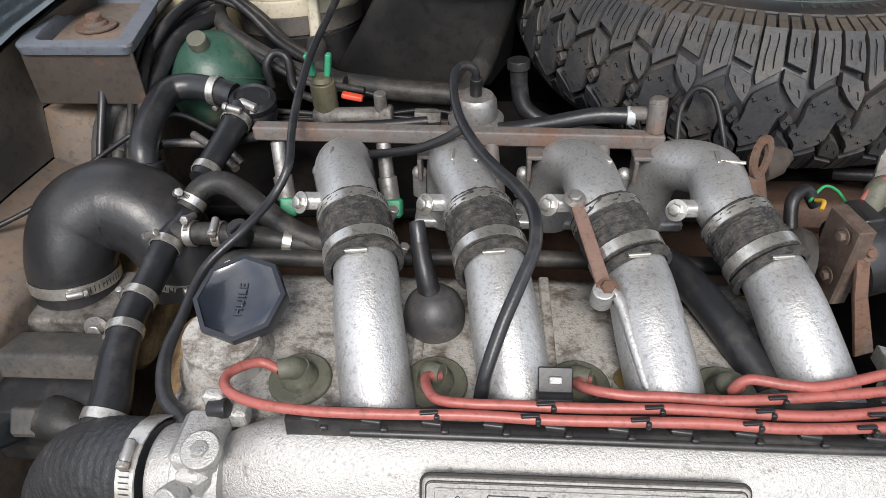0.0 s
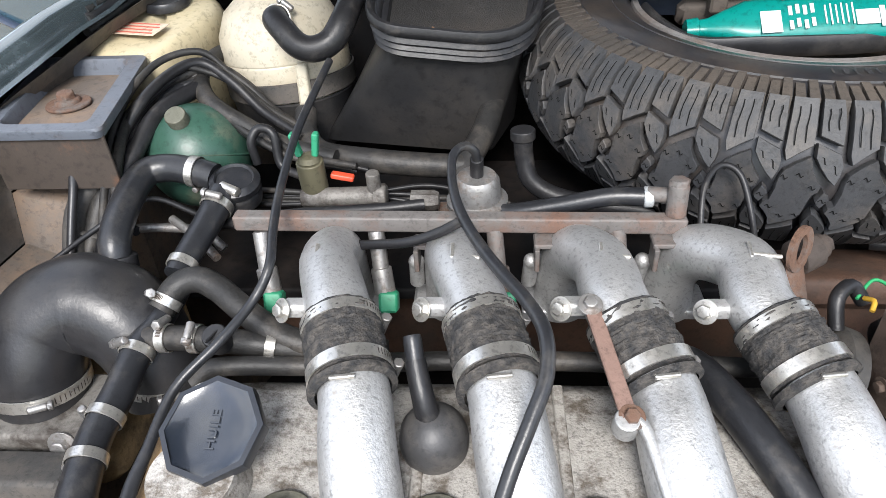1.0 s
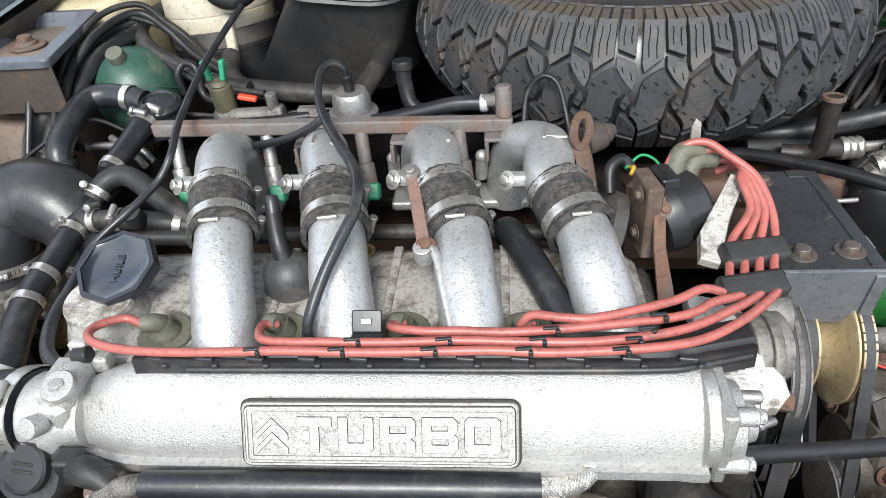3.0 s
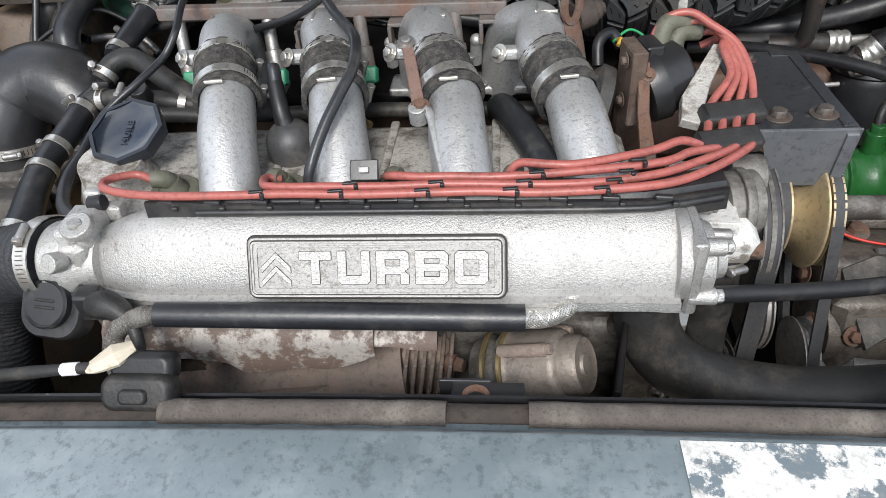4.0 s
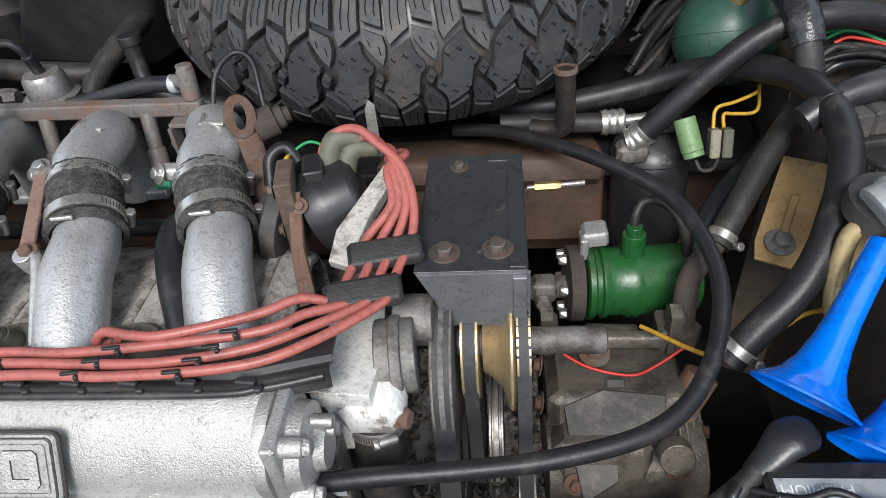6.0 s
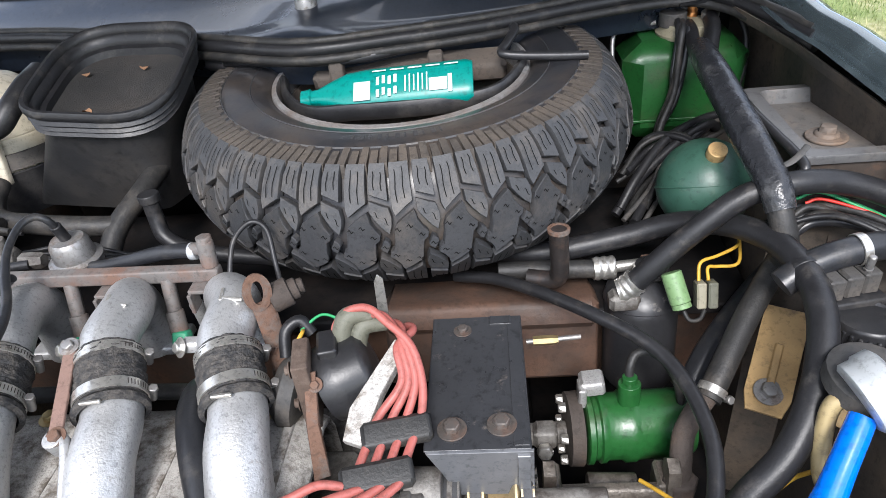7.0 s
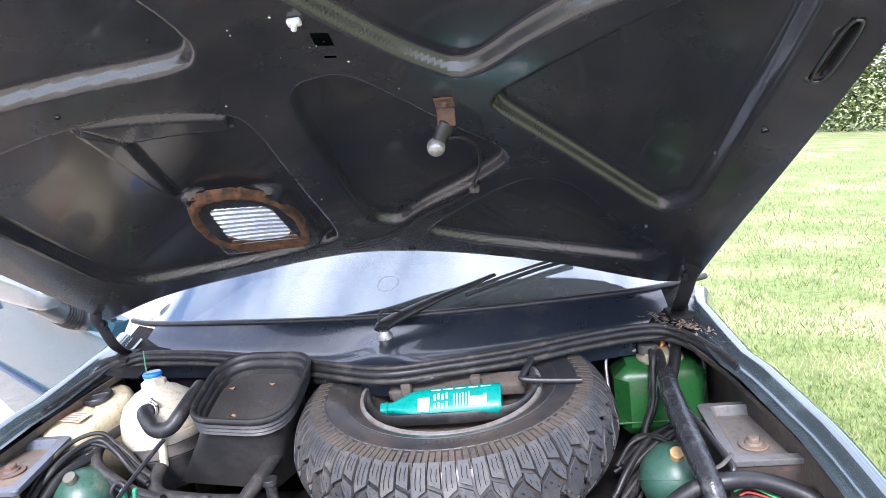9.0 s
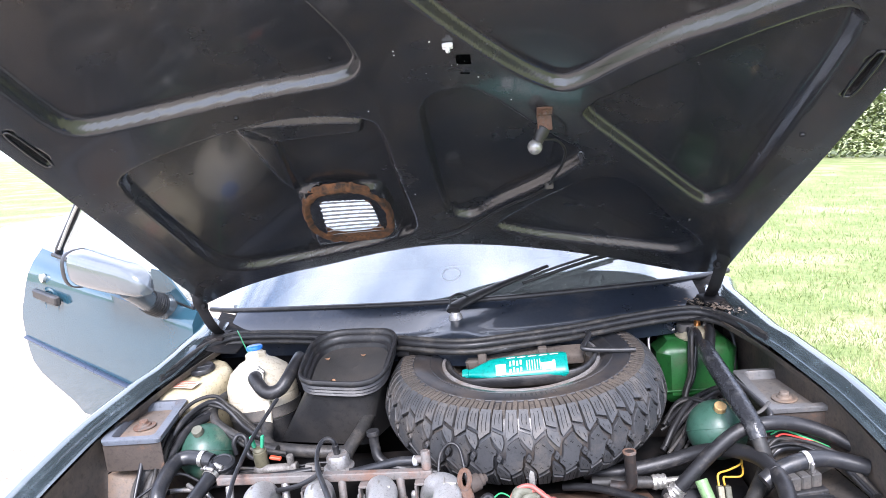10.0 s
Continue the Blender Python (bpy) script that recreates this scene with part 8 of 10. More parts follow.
part("wrap_band", Geo().lathe((0.893, 0.600, 0.7875), (0.08, -0.95, -0.12), [(0.0156, 0), (0.0168, 0.001), (0.0168, 0.008), (0.0156, 0.009)], 22, False), rubber, bpy.data.objects["heater_hose.002"] if "heater_hose.002" in bpy.data.objects else None)
hose("heater_hose", [(0.886, 0.690, 0.842), (0.888, 0.662, 0.815), (0.895, 0.650, 0.780), (0.893, 0.660, 0.745), (0.850, 0.612, 0.710), (0.810, 0.560, 0.675), (0.790, 0.535, 0.655)], 0.0145, rubber_dusty, "dusty black hose down to the alloy pump", clamps=(0.95,), n=20)
hose("heater_hose", [(1.01, 0.80, 0.70), (0.930, 0.735, 0.688), (0.870, 0.680, 0.668), (0.815, 0.625, 0.638), (0.785, 0.585, 0.60), (0.775, 0.56, 0.56)], 0.016, rubber_blue, "black hose running into the dark of the bay", n=20)
hose("heater_hose", [(0.870, 0.592, 0.770), (0.90, 0.600, 0.788), (0.945, 0.607, 0.800), (0.995, 0.612, 0.800), (1.06, 0.60, 0.785)], 0.016, rubber_blue, "glossy black hose over the relay block", n=20, clamps=(0.55,))
hose("valve_cable", [(0.405, 0.244, 0.664), (0.455, 0.256, 0.655), (0.53, 0.266, 0.650), (0.60, 0.276, 0.650), (0.675, 0.296, 0.655), (0.722, 0.333, 0.660), (0.757, 0.399, 0.670), (0.766, 0.470, 0.690), (0.740, 0.557, 0.706), (0.668, 0.626, 0.715), (0.570, 0.715, 0.702), (0.50, 0.75, 0.69)], 0.0085, rubber, "long black sheathed cable looping round the pumps", "cable")
rh = hose("pressure_pipe", [(0.56, 0.742, 0.700), (0.63, 0.745, 0.696), (0.695, 0.745, 0.693)], 0.013, rubber_dusty, "black hose ending in a bright crimped steel pipe", "pipe")
part("crimp_sleeve", Geo().tube([(0.690, 0.745, 0.693), (0.705, 0.746, 0.693), (0.722, 0.747, 0.693)], 0.0155, 18, 5, 0.08, 0.010), zinc, rh, "bright crimped sleeve")
part("pipe_end", Geo().cyl((0.720, 0.747, 0.693), (0.760, 0.752, 0.693), 0.008, n=16), zinc, rh, "bright steel pipe end")
part("pipe_nut", Geo().hexa((0.758, 0.752, 0.693), (1, 0.1, 0), 0.012, 0.018), rusty, rh)
hose("open_pipe", [(0.638, 0.692, 0.794), (0.639, 0.694, 0.765), (0.640, 0.696, 0.735), (0.638, 0.700, 0.716), (0.625, 0.706, 0.708), (0.60, 0.715, 0.706)], 0.0122, mat("rusty_black_pipe", (0.030, 0.026, 0.025), 0.45, 0.3, 0.3, 30, 0.3, 200, (0.085, 0.050, 0.035), 0.42, 20, 0.1), "upright open rusty black pipe beside the tyre", "pipe", n=20)
part("pipe_mouth", Geo().lathe((0.638, 0.692, 0.791), (0, 0, 1), [(0.0125, 0), (0.0142, 0.001), (0.0142, 0.005), (0.0105, 0.006), (0.010, 0.001)], 22, False), rusty, bpy.data.objects["open_pipe"], "rusty pipe mouth")
g = Geo().lathe((0.752, 0.705, 0.53), (0, 0.1, 1), [(0.045, 0), (0.050, 0.01), (0.050, 0.12), (0.046, 0.13), (0.051, 0.134), (0.046, 0.15), (0.020, 0.166), (0.010, 0.168)], 30)
rd = thing("receiver_drier", g, black_steel, "glossy black receiver drier can", "drier can")
part("sight_cap", Geo().lathe((0.764, 0.723, 0.697), (0, 0, 1), [(0.020, 0), (0.024, 0.004), (0.022, 0.014), (0.006, 0.016)], 20), plastic, rd)
pg = holder("round_connector", (0.79, 0.66, 0.70), "pale green round plastic connector with grey plugs", "connector")
part("green_body", Geo().cyl((0.774, 0.672, 0.735), (0.784, 0.650, 0.702), 0.0128, n=20).lathe((0.784, 0.650, 0.702), (0.25, -0.55, -0.8), [(0.012, 0), (0.012, 0.006), (0.006, 0.008)], 18), green_pale, pg, "pale green plastic body")
for dx in (0.026, 0.040):
    part("grey_plug", Geo().box((0.784 + dx, 0.662, 0.706), (0.012, 0.020, 0.034), Matrix.Rotation(radians(-20), 3, "X"), 0.002), mat("khaki_plastic", (0.24, 0.22, 0.16), 0.6) if dx < 0.03 else grey_rub, pg, "khaki plastic plug")
for k in range(2):
    part("yellow_wire", Geo().tube([(0.808 + 0.012 * k, 0.668, 0.722), (0.812 + 0.01 * k, 0.682, 0.740 - 0.008 * k), (0.835, 0.692 - 0.006 * k, 0.742 - 0.012 * k), (0.862, 0.705 - 0.014 * k, 0.746 - 0.016 * k), (0.872, 0.725, 0.745)], 0.0022, 8, 5), yellow_wire, pg)
part("grey_wire", Geo().tube([(0.787, 0.645, 0.694), (0.793, 0.638, 0.685), (0.806, 0.640, 0.684), (0.814, 0.650, 0.690)], 0.0028, 8, 5), rubber_dusty, pg)
g = Geo().prism([(-0.02, -0.022), (0.02, -0.022), (0.026, 0.0), (0.026, 0.12), (-0.026, 0.12), (-0.026, 0.0)], 0.004, Matrix.Translation((0.868, 0.560, 0.628)) @ Matrix.Rotation(radians(-28), 4, "Z") @ Matrix.Rotation(radians(25), 4, "X"))
tbk = thing("tan_bracket", g, gold_paper, "tan painted steel bracket with one bolt", "bracket")
part("bracket_bolt", Geo().bolt((0.869, 0.562, 0.634), (0, -0.35, 0.9), 0.010), steel, tbk)
part("stiffener", Geo().box((0.884, 0.590, 0.648), (0.010, 0.06, 0.008), Matrix.Rotation(radians(-28), 3, "Z") @ Matrix.Rotation(radians(25), 3, "X"), 0.003), gold_paper, tbk)
fd = holder("fluid_reservoir", (0.95, 0.55, 0.62), "tan fluid pot with a ribbed black cap", "fluid pot")
part("pot", Geo().lathe((0.945, 0.53, 0.63), (0, 0.12, 1), [(0.030, 0), (0.034, 0.01), (0.034, 0.08)], 30), mat("amber_pot", (0.42, 0.30, 0.16), 0.4, 0, 0.1, 20, 0.05), fd, "tan plastic pot")
g = Geo()
g.lathe((0.946, 0.54, 0.708), (0, 0.12, 1), [(0.034, 0), (0.037, 0.002), (0.037, 0.046), (0.033, 0.050), (0.031, 0.047), (0.001, 0.047)], 40)
capb = part("cap", g, plastic, fd, "ribbed black cap")
g = Geo()
for k in range(28):
    a = 2 * math.pi * k / 28
    g.box((0.946 + 0.0372 * math.cos(a), 0.544 + 0.0372 * math.sin(a), 0.744), (0.004, 0.004, 0.022), Matrix.Rotation(a, 3, "Z"), 0.001)
tagged(part("cap_ribs", g, plastic, capb), kind="stuff")
rl = holder("relay_block", (0.95, 0.59, 0.75), "black plastic relay block", "relay")
for k in range(3):
    part("relay", Geo().box((0.918 + 0.021 * k, 0.585 + 0.006 * k, 0.772), (0.020, 0.030, 0.028), Matrix.Rotation(radians(10), 3, "Z"), 0.003), plastic_matte, rl)
part("base", Geo().box((0.94, 0.59, 0.752), (0.075, 0.045, 0.014), Matrix.Rotation(radians(10), 3, "Z"), 0.003), plastic, rl)
part("yellow_wire", Geo().tube([(0.925, 0.60, 0.785), (0.932, 0.606, 0.795), (0.944, 0.606, 0.795)], 0.003, 8, 4), yellow_wire, rl)


def air_horn(mouth, throat, r):
    m, t = Vector(mouth), Vector(throat)
    ax = (m - t).normalized()
    L = (m - t).length
    hn = holder("air_horn", tuple(m), "glossy bright blue plastic air horn trumpet", "air horn", "air horns")
    prof = [(0.012, 0.0), (0.0125, 0.02), (0.0125, L * 0.3), (0.0135, L * 0.5), (0.0160, L * 0.66), (0.0205, L * 0.80), (0.0275, L * 0.90), (0.037, L * 0.965), (r, L), (r - 0.001, L + 0.002), (r * 0.93, L * 0.985), (0.027, L * 0.90), (0.017, L * 0.80), (0.010, L * 0.6)]
    part("trumpet", Geo().lathe(t, ax, prof, 44, False), horn_blue, hn)
    return hn


air_horn((0.806, 0.325, 0.665), (0.880, 0.417, 0.752), 0.045)
air_horn((0.857, 0.278, 0.645), (0.942, 0.393, 0.735), 0.045)
hc = holder("horn_compressor", (0.89, 0.45, 0.70), "silver and black air horn compressor", "compressor")
part("motor", Geo().lathe((0.880, 0.430, 0.760), (0.35, 0.05, 0.2), [(0.030, 0), (0.034, 0.003), (0.034, 0.014), (0.036, 0.016), (0.036, 0.03), (0.030, 0.034)], 32), silver_label, hc, "silver housing")
g = Geo().lathe((0.905, 0.455, 0.745), (0.1, -0.1, 1), [(0.038, 0), (0.044, 0.004), (0.044, 0.020), (0.036, 0.026), (0.02, 0.028), (0.001, 0.028)], 26)
part("ribbed_cover", g, plastic_matte, hc, "ribbed black cover")
part("brass_pipe", Geo().tube([(0.880, 0.438, 0.755), (0.866, 0.440, 0.745), (0.860, 0.432, 0.72), (0.858, 0.415, 0.68), (0.87, 0.40, 0.65)], 0.0085, 14, 5), mat("amber_tube", (0.40, 0.31, 0.16), 0.35, 0.2, 0.1, 20, 0.05), hc, "amber plastic air tube")
bat = holder("battery", (0.88, 0.21, 0.40), "black car battery with green and silver label", "battery")
part("case", Geo().box((0.895, 0.205, 0.515), (0.25, 0.175, 0.19), None, 0.006), black_steel, bat)
part("lid", Geo().box((0.895, 0.205, 0.615), (0.252, 0.178, 0.016), None, 0.004), plastic, bat)
part("silver_band", Geo().box((0.850, 0.262, 0.6236), (0.150, 0.028, 0.0008), None, 0.0002), silver_label, bat)
part("green_band", Geo().box((0.850, 0.222, 0.6236), (0.150, 0.046, 0.0008), None, 0.0002), battery_green, bat)
lettering("word", "PREMIUM", 0.0115, (0.806, 0.266, 0.6244), (-1, 0, 0), (0, -1, 0), white_print, bat, 1.2, 0.0002)
g = Geo().box((0.818, 0.232, 0.6244), (0.045, 0.006, 0.0008), None, 0.0002)
g.box((0.812, 0.219, 0.6244), (0.022, 0.010, 0.0008), None, 0.0002)
part("label_bars", g, white_print, bat)
tc = holder("terminal_boot", (0.80, 0.31, 0.60), "black rubber battery terminal boot with thick cable", "terminal boot")
part("boot", Geo().tube([(0.818, 0.316, 0.628), (0.812, 0.314, 0.631), (0.796, 0.308, 0.632), (0.780, 0.296, 0.624), (0.764, 0.286, 0.613)], [0.010, 0.017, 0.019, 0.014, 0.010], 14, 5, flat=0.6), rubber_blue, tc)
part("thick_cable", Geo().tube([(0.768, 0.288, 0.615), (0.745, 0.272, 0.600), (0.715, 0.262, 0.57), (0.69, 0.262, 0.52), (0.67, 0.27, 0.45)], [0.009, 0.011, 0.011, 0.011, 0.011], 16, 5), rubber_dusty, tc, "thick dusty cable")
hose("fused_wire", [(0.76, 0.272, 0.612), (0.79, 0.255, 0.628), (0.815, 0.258, 0.634), (0.84, 0.245, 0.632)], 0.0035, rubber, "thin black battery wire with red fuse holder", "wire")
part("fuse_holder", Geo().box((0.850, 0.240, 0.634), (0.042, 0.014, 0.013), Matrix.Rotation(radians(-16), 3, "Z"), 0.004), mat("red_plastic", (0.42, 0.06, 0.04), 0.4), bpy.data.objects["fused_wire"], "dull red fuse holder")
for k in range(4):
    hose("battery_wire", [(0.755, 0.275 - 0.004 * k, 0.606), (0.772 + 0.003 * (k % 2), 0.250 - 0.011 * k, 0.620), (0.80, 0.237 - 0.015 * k, 0.630 + 0.002 * (k % 2)), (0.83, 0.228 - 0.018 * k, 0.632), (0.88, 0.215 - 0.016 * k, 0.63)], 0.0032, rubber, "thin black wire across the battery top", "wire", "battery wires")
part("wire_tie", Geo().tube([(0.738, 0.258, 0.606), (0.742, 0.264, 0.616), (0.748, 0.272, 0.618)], 0.004, 8, 4), plastic, tc)
for k, (c, nm) in enumerate(((green_wire, "thin green wire"), (green_wire, "thin green wire"), (red_wire, "thin red wire"))):
    hose("loom_wire", [(0.925 + 0.006 * k, 0.735 - 0.012 * k, 0.80), (0.955, 0.728 - 0.010 * k, 0.806 + 0.004 * (k % 2)), (0.985 + 0.006 * k, 0.715 - 0.016 * k, 0.80), (1.03, 0.685 - 0.005 * k, 0.785)], 0.0020, c, nm + " beside the inner wing", "wire", "loom wires")
bundle("loom_wire", [(0.905, 0.70, 0.775), (0.945, 0.70, 0.790), (0.985, 0.675, 0.79), (1.03, 0.63, 0.775), (1.05, 0.56, 0.75)], 8, 0.013, (0.0035, 0.005, 0.0065), (rubber, rubber_dusty, rubber_blue), "black wire beside the inner wing", "wire", "loom wires", 6)
hose("thin_cable", [(0.705, 0.47, 0.60), (0.76, 0.395, 0.635), (0.80, 0.40, 0.655), (0.835, 0.418, 0.665), (0.86, 0.43, 0.66)], 0.0024, yellow_wire, "thin yellow wire to the horn compressor", "wire")
hose("brake_pipe", [(0.59, 0.60, 0.695), (0.62, 0.60, 0.697), (0.655, 0.602, 0.698)], 0.003, steel, "thin steel rod with brass adjuster", "rod")
part("adjuster", Geo().hexa((0.598, 0.60, 0.696), (1, 0.02, 0.01), 0.006, 0.03), brass, bpy.data.objects["brake_pipe"], "brass adjuster nut")

# ---- strut towers with spheres ----
for s in (-1, 1):
    xm, ym, up, skew = (-0.466, 0.797, 0.034, -0.18) if s < 0 else (CX + 0.742, 0.837, 0.0, 0.0)
    tr = holder("strut_tray", (xm, ym, 0.82 + up), "slate-painted pressed steel strut tray with a large bolt", "strut tray", "strut trays")
    floor_m = bay_brown if s < 0 else mat("dusty_grey_tray", (0.12, 0.114, 0.108), 0.5, 0, 0.25, 20, 0.2, 160, (0.17, 0.14, 0.115), 0.42, 14, 0.12)
    part("tray_floor", Geo().box((xm, ym, 0.8385 + up), (0.112, 0.182, 0.003), Matrix.Rotation(-skew, 3, "Z"), 0.001), floor_m, tr, "dusty tray floor")
    tr_rings = []
    for w_, l_, z in ((0.140, 0.216, 0.846), (0.144, 0.220, 0.855), (0.142, 0.218, 0.858), (0.104, 0.188, 0.859), (0.100, 0.184, 0.856), (0.090, 0.170, 0.836)):
        tr_rings.append([Vector((xm + u + skew * v, ym + v, z + up - 0.004 * (v < 0))) for u, v in rounded(w_, l_, 0.012, 3)])
    part("tray_rim", loft(tr_rings), tray_paint if s < 0 else mat("dark_tray_paint", (0.105, 0.104, 0.104), 0.45, 0, 0.2, 20, 0.1, 160, (0.16, 0.135, 0.11), 0.36, 14, 0.1), tr, "slate grey pressed rim", 35)
    # rusty drop; the shade below the tray is put into its dark base colour
    part("front_drop", Geo().box((xm - 0.101 * skew, ym - 0.101, 0.812 + up), (0.138, 0.004, 0.07), None, 0.001), mat("rusty_shaded_drop", (0.045, 0.034, 0.027), 0.75, 0, 0.4, 14, 0.3, 160, (0.13, 0.060, 0.032), 0.38, 12, 0.08), tr, "rust-stained drop below the tray, darkened for shade")
    bx_, by_ = (-0.466, 0.785) if s < 0 else (CX + 0.735, 0.803)
    part("washer", Geo().cyl((bx_, by_, 0.840 + up), (bx_, by_, 0.845 + up), 0.026, n=28), rusty if s < 0 else bay_brown, tr, "large dull washer")
    part("strut_bolt", Geo().lathe((bx_, by_, 0.844 + up), (0, 0, 1), [(0.016, 0), (0.015, 0.004), (0.012, 0.006)], 20).hexa((bx_, by_, 0.849 + up), (0, 0, 1), 0.011, 0.009), rusty if s < 0 else bay_brown, tr, "hexagon strut bolt")
    sc = Vector((-0.333, 0.806, 0.794)) if s < 0 else Vector((0.857, 0.838, 0.762))
    sp = holder("suspension_sphere", (sc.x, sc.y, sc.z - 0.066), "worn green painted suspension sphere with a plug", "suspension sphere", "suspension spheres")
    part("sphere", Geo().ball(tuple(sc), 0.066, n=36, m=22), green_sphere, sp)
    part("seam", Geo().lathe(tuple(sc + Vector((0, 0, -0.003))), (0, 0.5, 1), [(0.0655, 0), (0.0675, 0.003), (0.0655, 0.006)], 40, False), green_sphere, sp)
    part("plug", Geo().cyl(tuple(sc + Vector((0.0, -0.026, 0.058))), tuple(sc + Vector((0.0, -0.034, 0.072))), 0.013, n=20), grey_rub if s < 0 else gold_paper, sp, "round filler plug")
bundle("wiring_loom", [(-0.385, 0.60, 0.70), (-0.392, 0.67, 0.77), (-0.397, 0.74, 0.832), (-0.388, 0.80, 0.868), (-0.362, 0.855, 0.886), (-0.33, 0.885, 0.882), (-0.29, 0.878, 0.856), (-0.245, 0.86, 0.825), (-0.20, 0.838, 0.803)], 5, 0.013, (0.0048, 0.0068, 0.004), (rubber_dusty, rubber), "dusty black cable bundle between tray and green sphere", "wiring loom", "wiring looms", 27)
hose("frame_rail", [(-0.43, 0.71, 0.862), (-0.435, 0.695, 0.82), (-0.438, 0.66, 0.77), (-0.44, 0.62, 0.71)], 0.005, black_steel, "thin black steel stay below the tray", "stay")
hose("coaming_rail", [(0.888, 0.95, 0.875), (0.905, 0.87, 0.868), (0.920, 0.79, 0.858), (0.930, 0.725, 0.850), (0.928, 0.712, 0.838)], 0.006, black_steel, "black tubular rail along the strut tray", "rail")

# ---- fluid tanks and intake duct ----
wt = holder("washer_tank", (-0.48, 1.07, 0.74), "yellowed translucent plastic washer tank", "washer tank")
WT = [Vector((-0.531, 0.915, 0)), Vector((-0.401, 0.880, 0)), Vector((-0.348, 1.06, 0)), Vector((-0.411, 1.145, 0)), Vector((-0.485, 1.14, 0))]
wc = sum(WT, Vector()) / 5


def tank_ring(f, z, tilt=0.10):
    q = chaikin([(p.x, p.y) for p in WT], 2)
    return [Vector((wc.x + (x - wc.x) * f, wc.y + (y - wc.y) * f, z + tilt * (y - wc.y))) for x, y in q]


part("tank", loft([tank_ring(0.90, 0.735), tank_ring(0.98, 0.745), tank_ring(1.0, 0.78), tank_ring(1.0, 0.872), tank_ring(0.985, 0.890), tank_ring(0.93, 0.902), tank_ring(0.80, 0.910), tank_ring(0.02, 0.914)], True), cream, wt, "", 70)
g = Geo().lathe((-0.436, 1.045, 0.916), (0, -0.12, 1), [(0.030, 0), (0.034, 0.002), (0.034, 0.010), (0.031, 0.014), (0.028, 0.011), (0.001, 0.011)], 30)
g.box((-0.436, 1.044, 0.928), (0.052, 0.005, 0.005), Matrix.Rotation(radians(25), 3, "Z"), 0.0015)
part("cap", g, rubber_blue, wt, "black push-on cap")
lr = Matrix.Rotation(radians(-14), 3, "Z") @ Matrix.Rotation(radians(6), 3, "X")
part("label", Geo().box((-0.452, 0.968, 0.9080), (0.080, 0.038, 0.001), lr, 0.0003), mat("faded_red_label", (0.62, 0.47, 0.36), 0.6, 0, 0.1, 20, 0, 200, (0.55, 0.50, 0.38), 0.45, 30, 0.1), wt, "faded red printed label")
for k in range(4):
    part("label_bar", Geo().box((-0.454 + 0.0022 * k, 0.955 + 0.009 * k, 0.9074 + 0.0009 * k), (0.066 - 0.012 * (k % 2), 0.003, 0.001), lr, 0.0003), red_ink, wt)
et = holder("expansion_tank", (-0.25, 1.0, 0.73), "cream plastic coolant tank with bright blue cap", "coolant tank")
g = Geo().lathe((-0.253, 0.999, 0.771), (-0.058, 0.074, 1.036), [(0.030, 0), (0.072, 0.004), (0.085, 0.025), (0.091, 0.055), (0.091, 0.085), (0.089, 0.088), (0.091, 0.091), (0.088, 0.122), (0.074, 0.152), (0.048, 0.173), (0.032, 0.180), (0.028, 0.186)], 44)
part("tank", g, cream_pale, et)
part("neck_nut", Geo().lathe((-0.266, 1.014, 0.952), (-0.058, 0.074, 1.036), [(0.026, 0), (0.028, 0.003), (0.028, 0.013), (0.022, 0.016), (0.019, 0.018), (0.019, 0.024)], 8), cream_pale, et, "cream ribbed neck nut", 20)
part("cap", Geo().lathe((-0.267, 1.016, 0.974), (-0.058, 0.074, 1.036), [(0.019, 0), (0.0215, 0.002), (0.0215, 0.009), (0.018, 0.012), (0.001, 0.012)], 30), blue_cap, et, "bright blue screw cap")
part("side_nipple", Geo().cyl((-0.243, 0.968, 0.918), (-0.237, 0.930, 0.927), 0.0145, n=18), cream_pale, et)
g = Geo().lathe((-0.253, 0.997, 0.811), (-0.058, 0.074, 1.036), [(0.092, 0), (0.0945, 0.001), (0.0945, 0.026), (0.092, 0.027)], 44, False)
part("strap", g, plastic_matte, et, "black plastic retaining strap")
part("strap_clip", Geo().box((-0.213, 0.912, 0.836), (0.016, 0.014, 0.07), Matrix.Rotation(radians(-10), 3, "X"), 0.003), cream_pale, et)
g = Geo().lathe((-0.253, 0.997, 0.736), (0, 0, 1), [(0.07, 0), (0.080, 0.002), (0.093, 0.078), (0.090, 0.080)], 36, False)
part("cradle", g, plastic, et)
hose("overflow_hose", [(-0.238, 0.945, 0.922), (-0.236, 0.914, 0.931), (-0.222, 0.894, 0.924), (-0.203, 0.880, 0.909), (-0.182, 0.876, 0.904), (-0.160, 0.882, 0.911), (-0.145, 0.900, 0.930), (-0.137, 0.940, 0.948), (-0.137, 0.985, 0.955)], 0.0165, rubber, "U-shaped black rubber hose from the coolant tank", clamps=(0.06,), n=20)

duct = holder("air_intake_duct", (-0.02, 0.95, 0.74), "matt black air intake duct with flared rubber mouth", "air duct")
ML = [Vector((-0.108, 0.848, 0.936)), Vector((0.096, 0.858, 0.908)), Vector((0.121, 1.030, 0.992)), Vector((-0.112, 1.066, 0.994))]
mc = sum(ML, Vector()) / 4


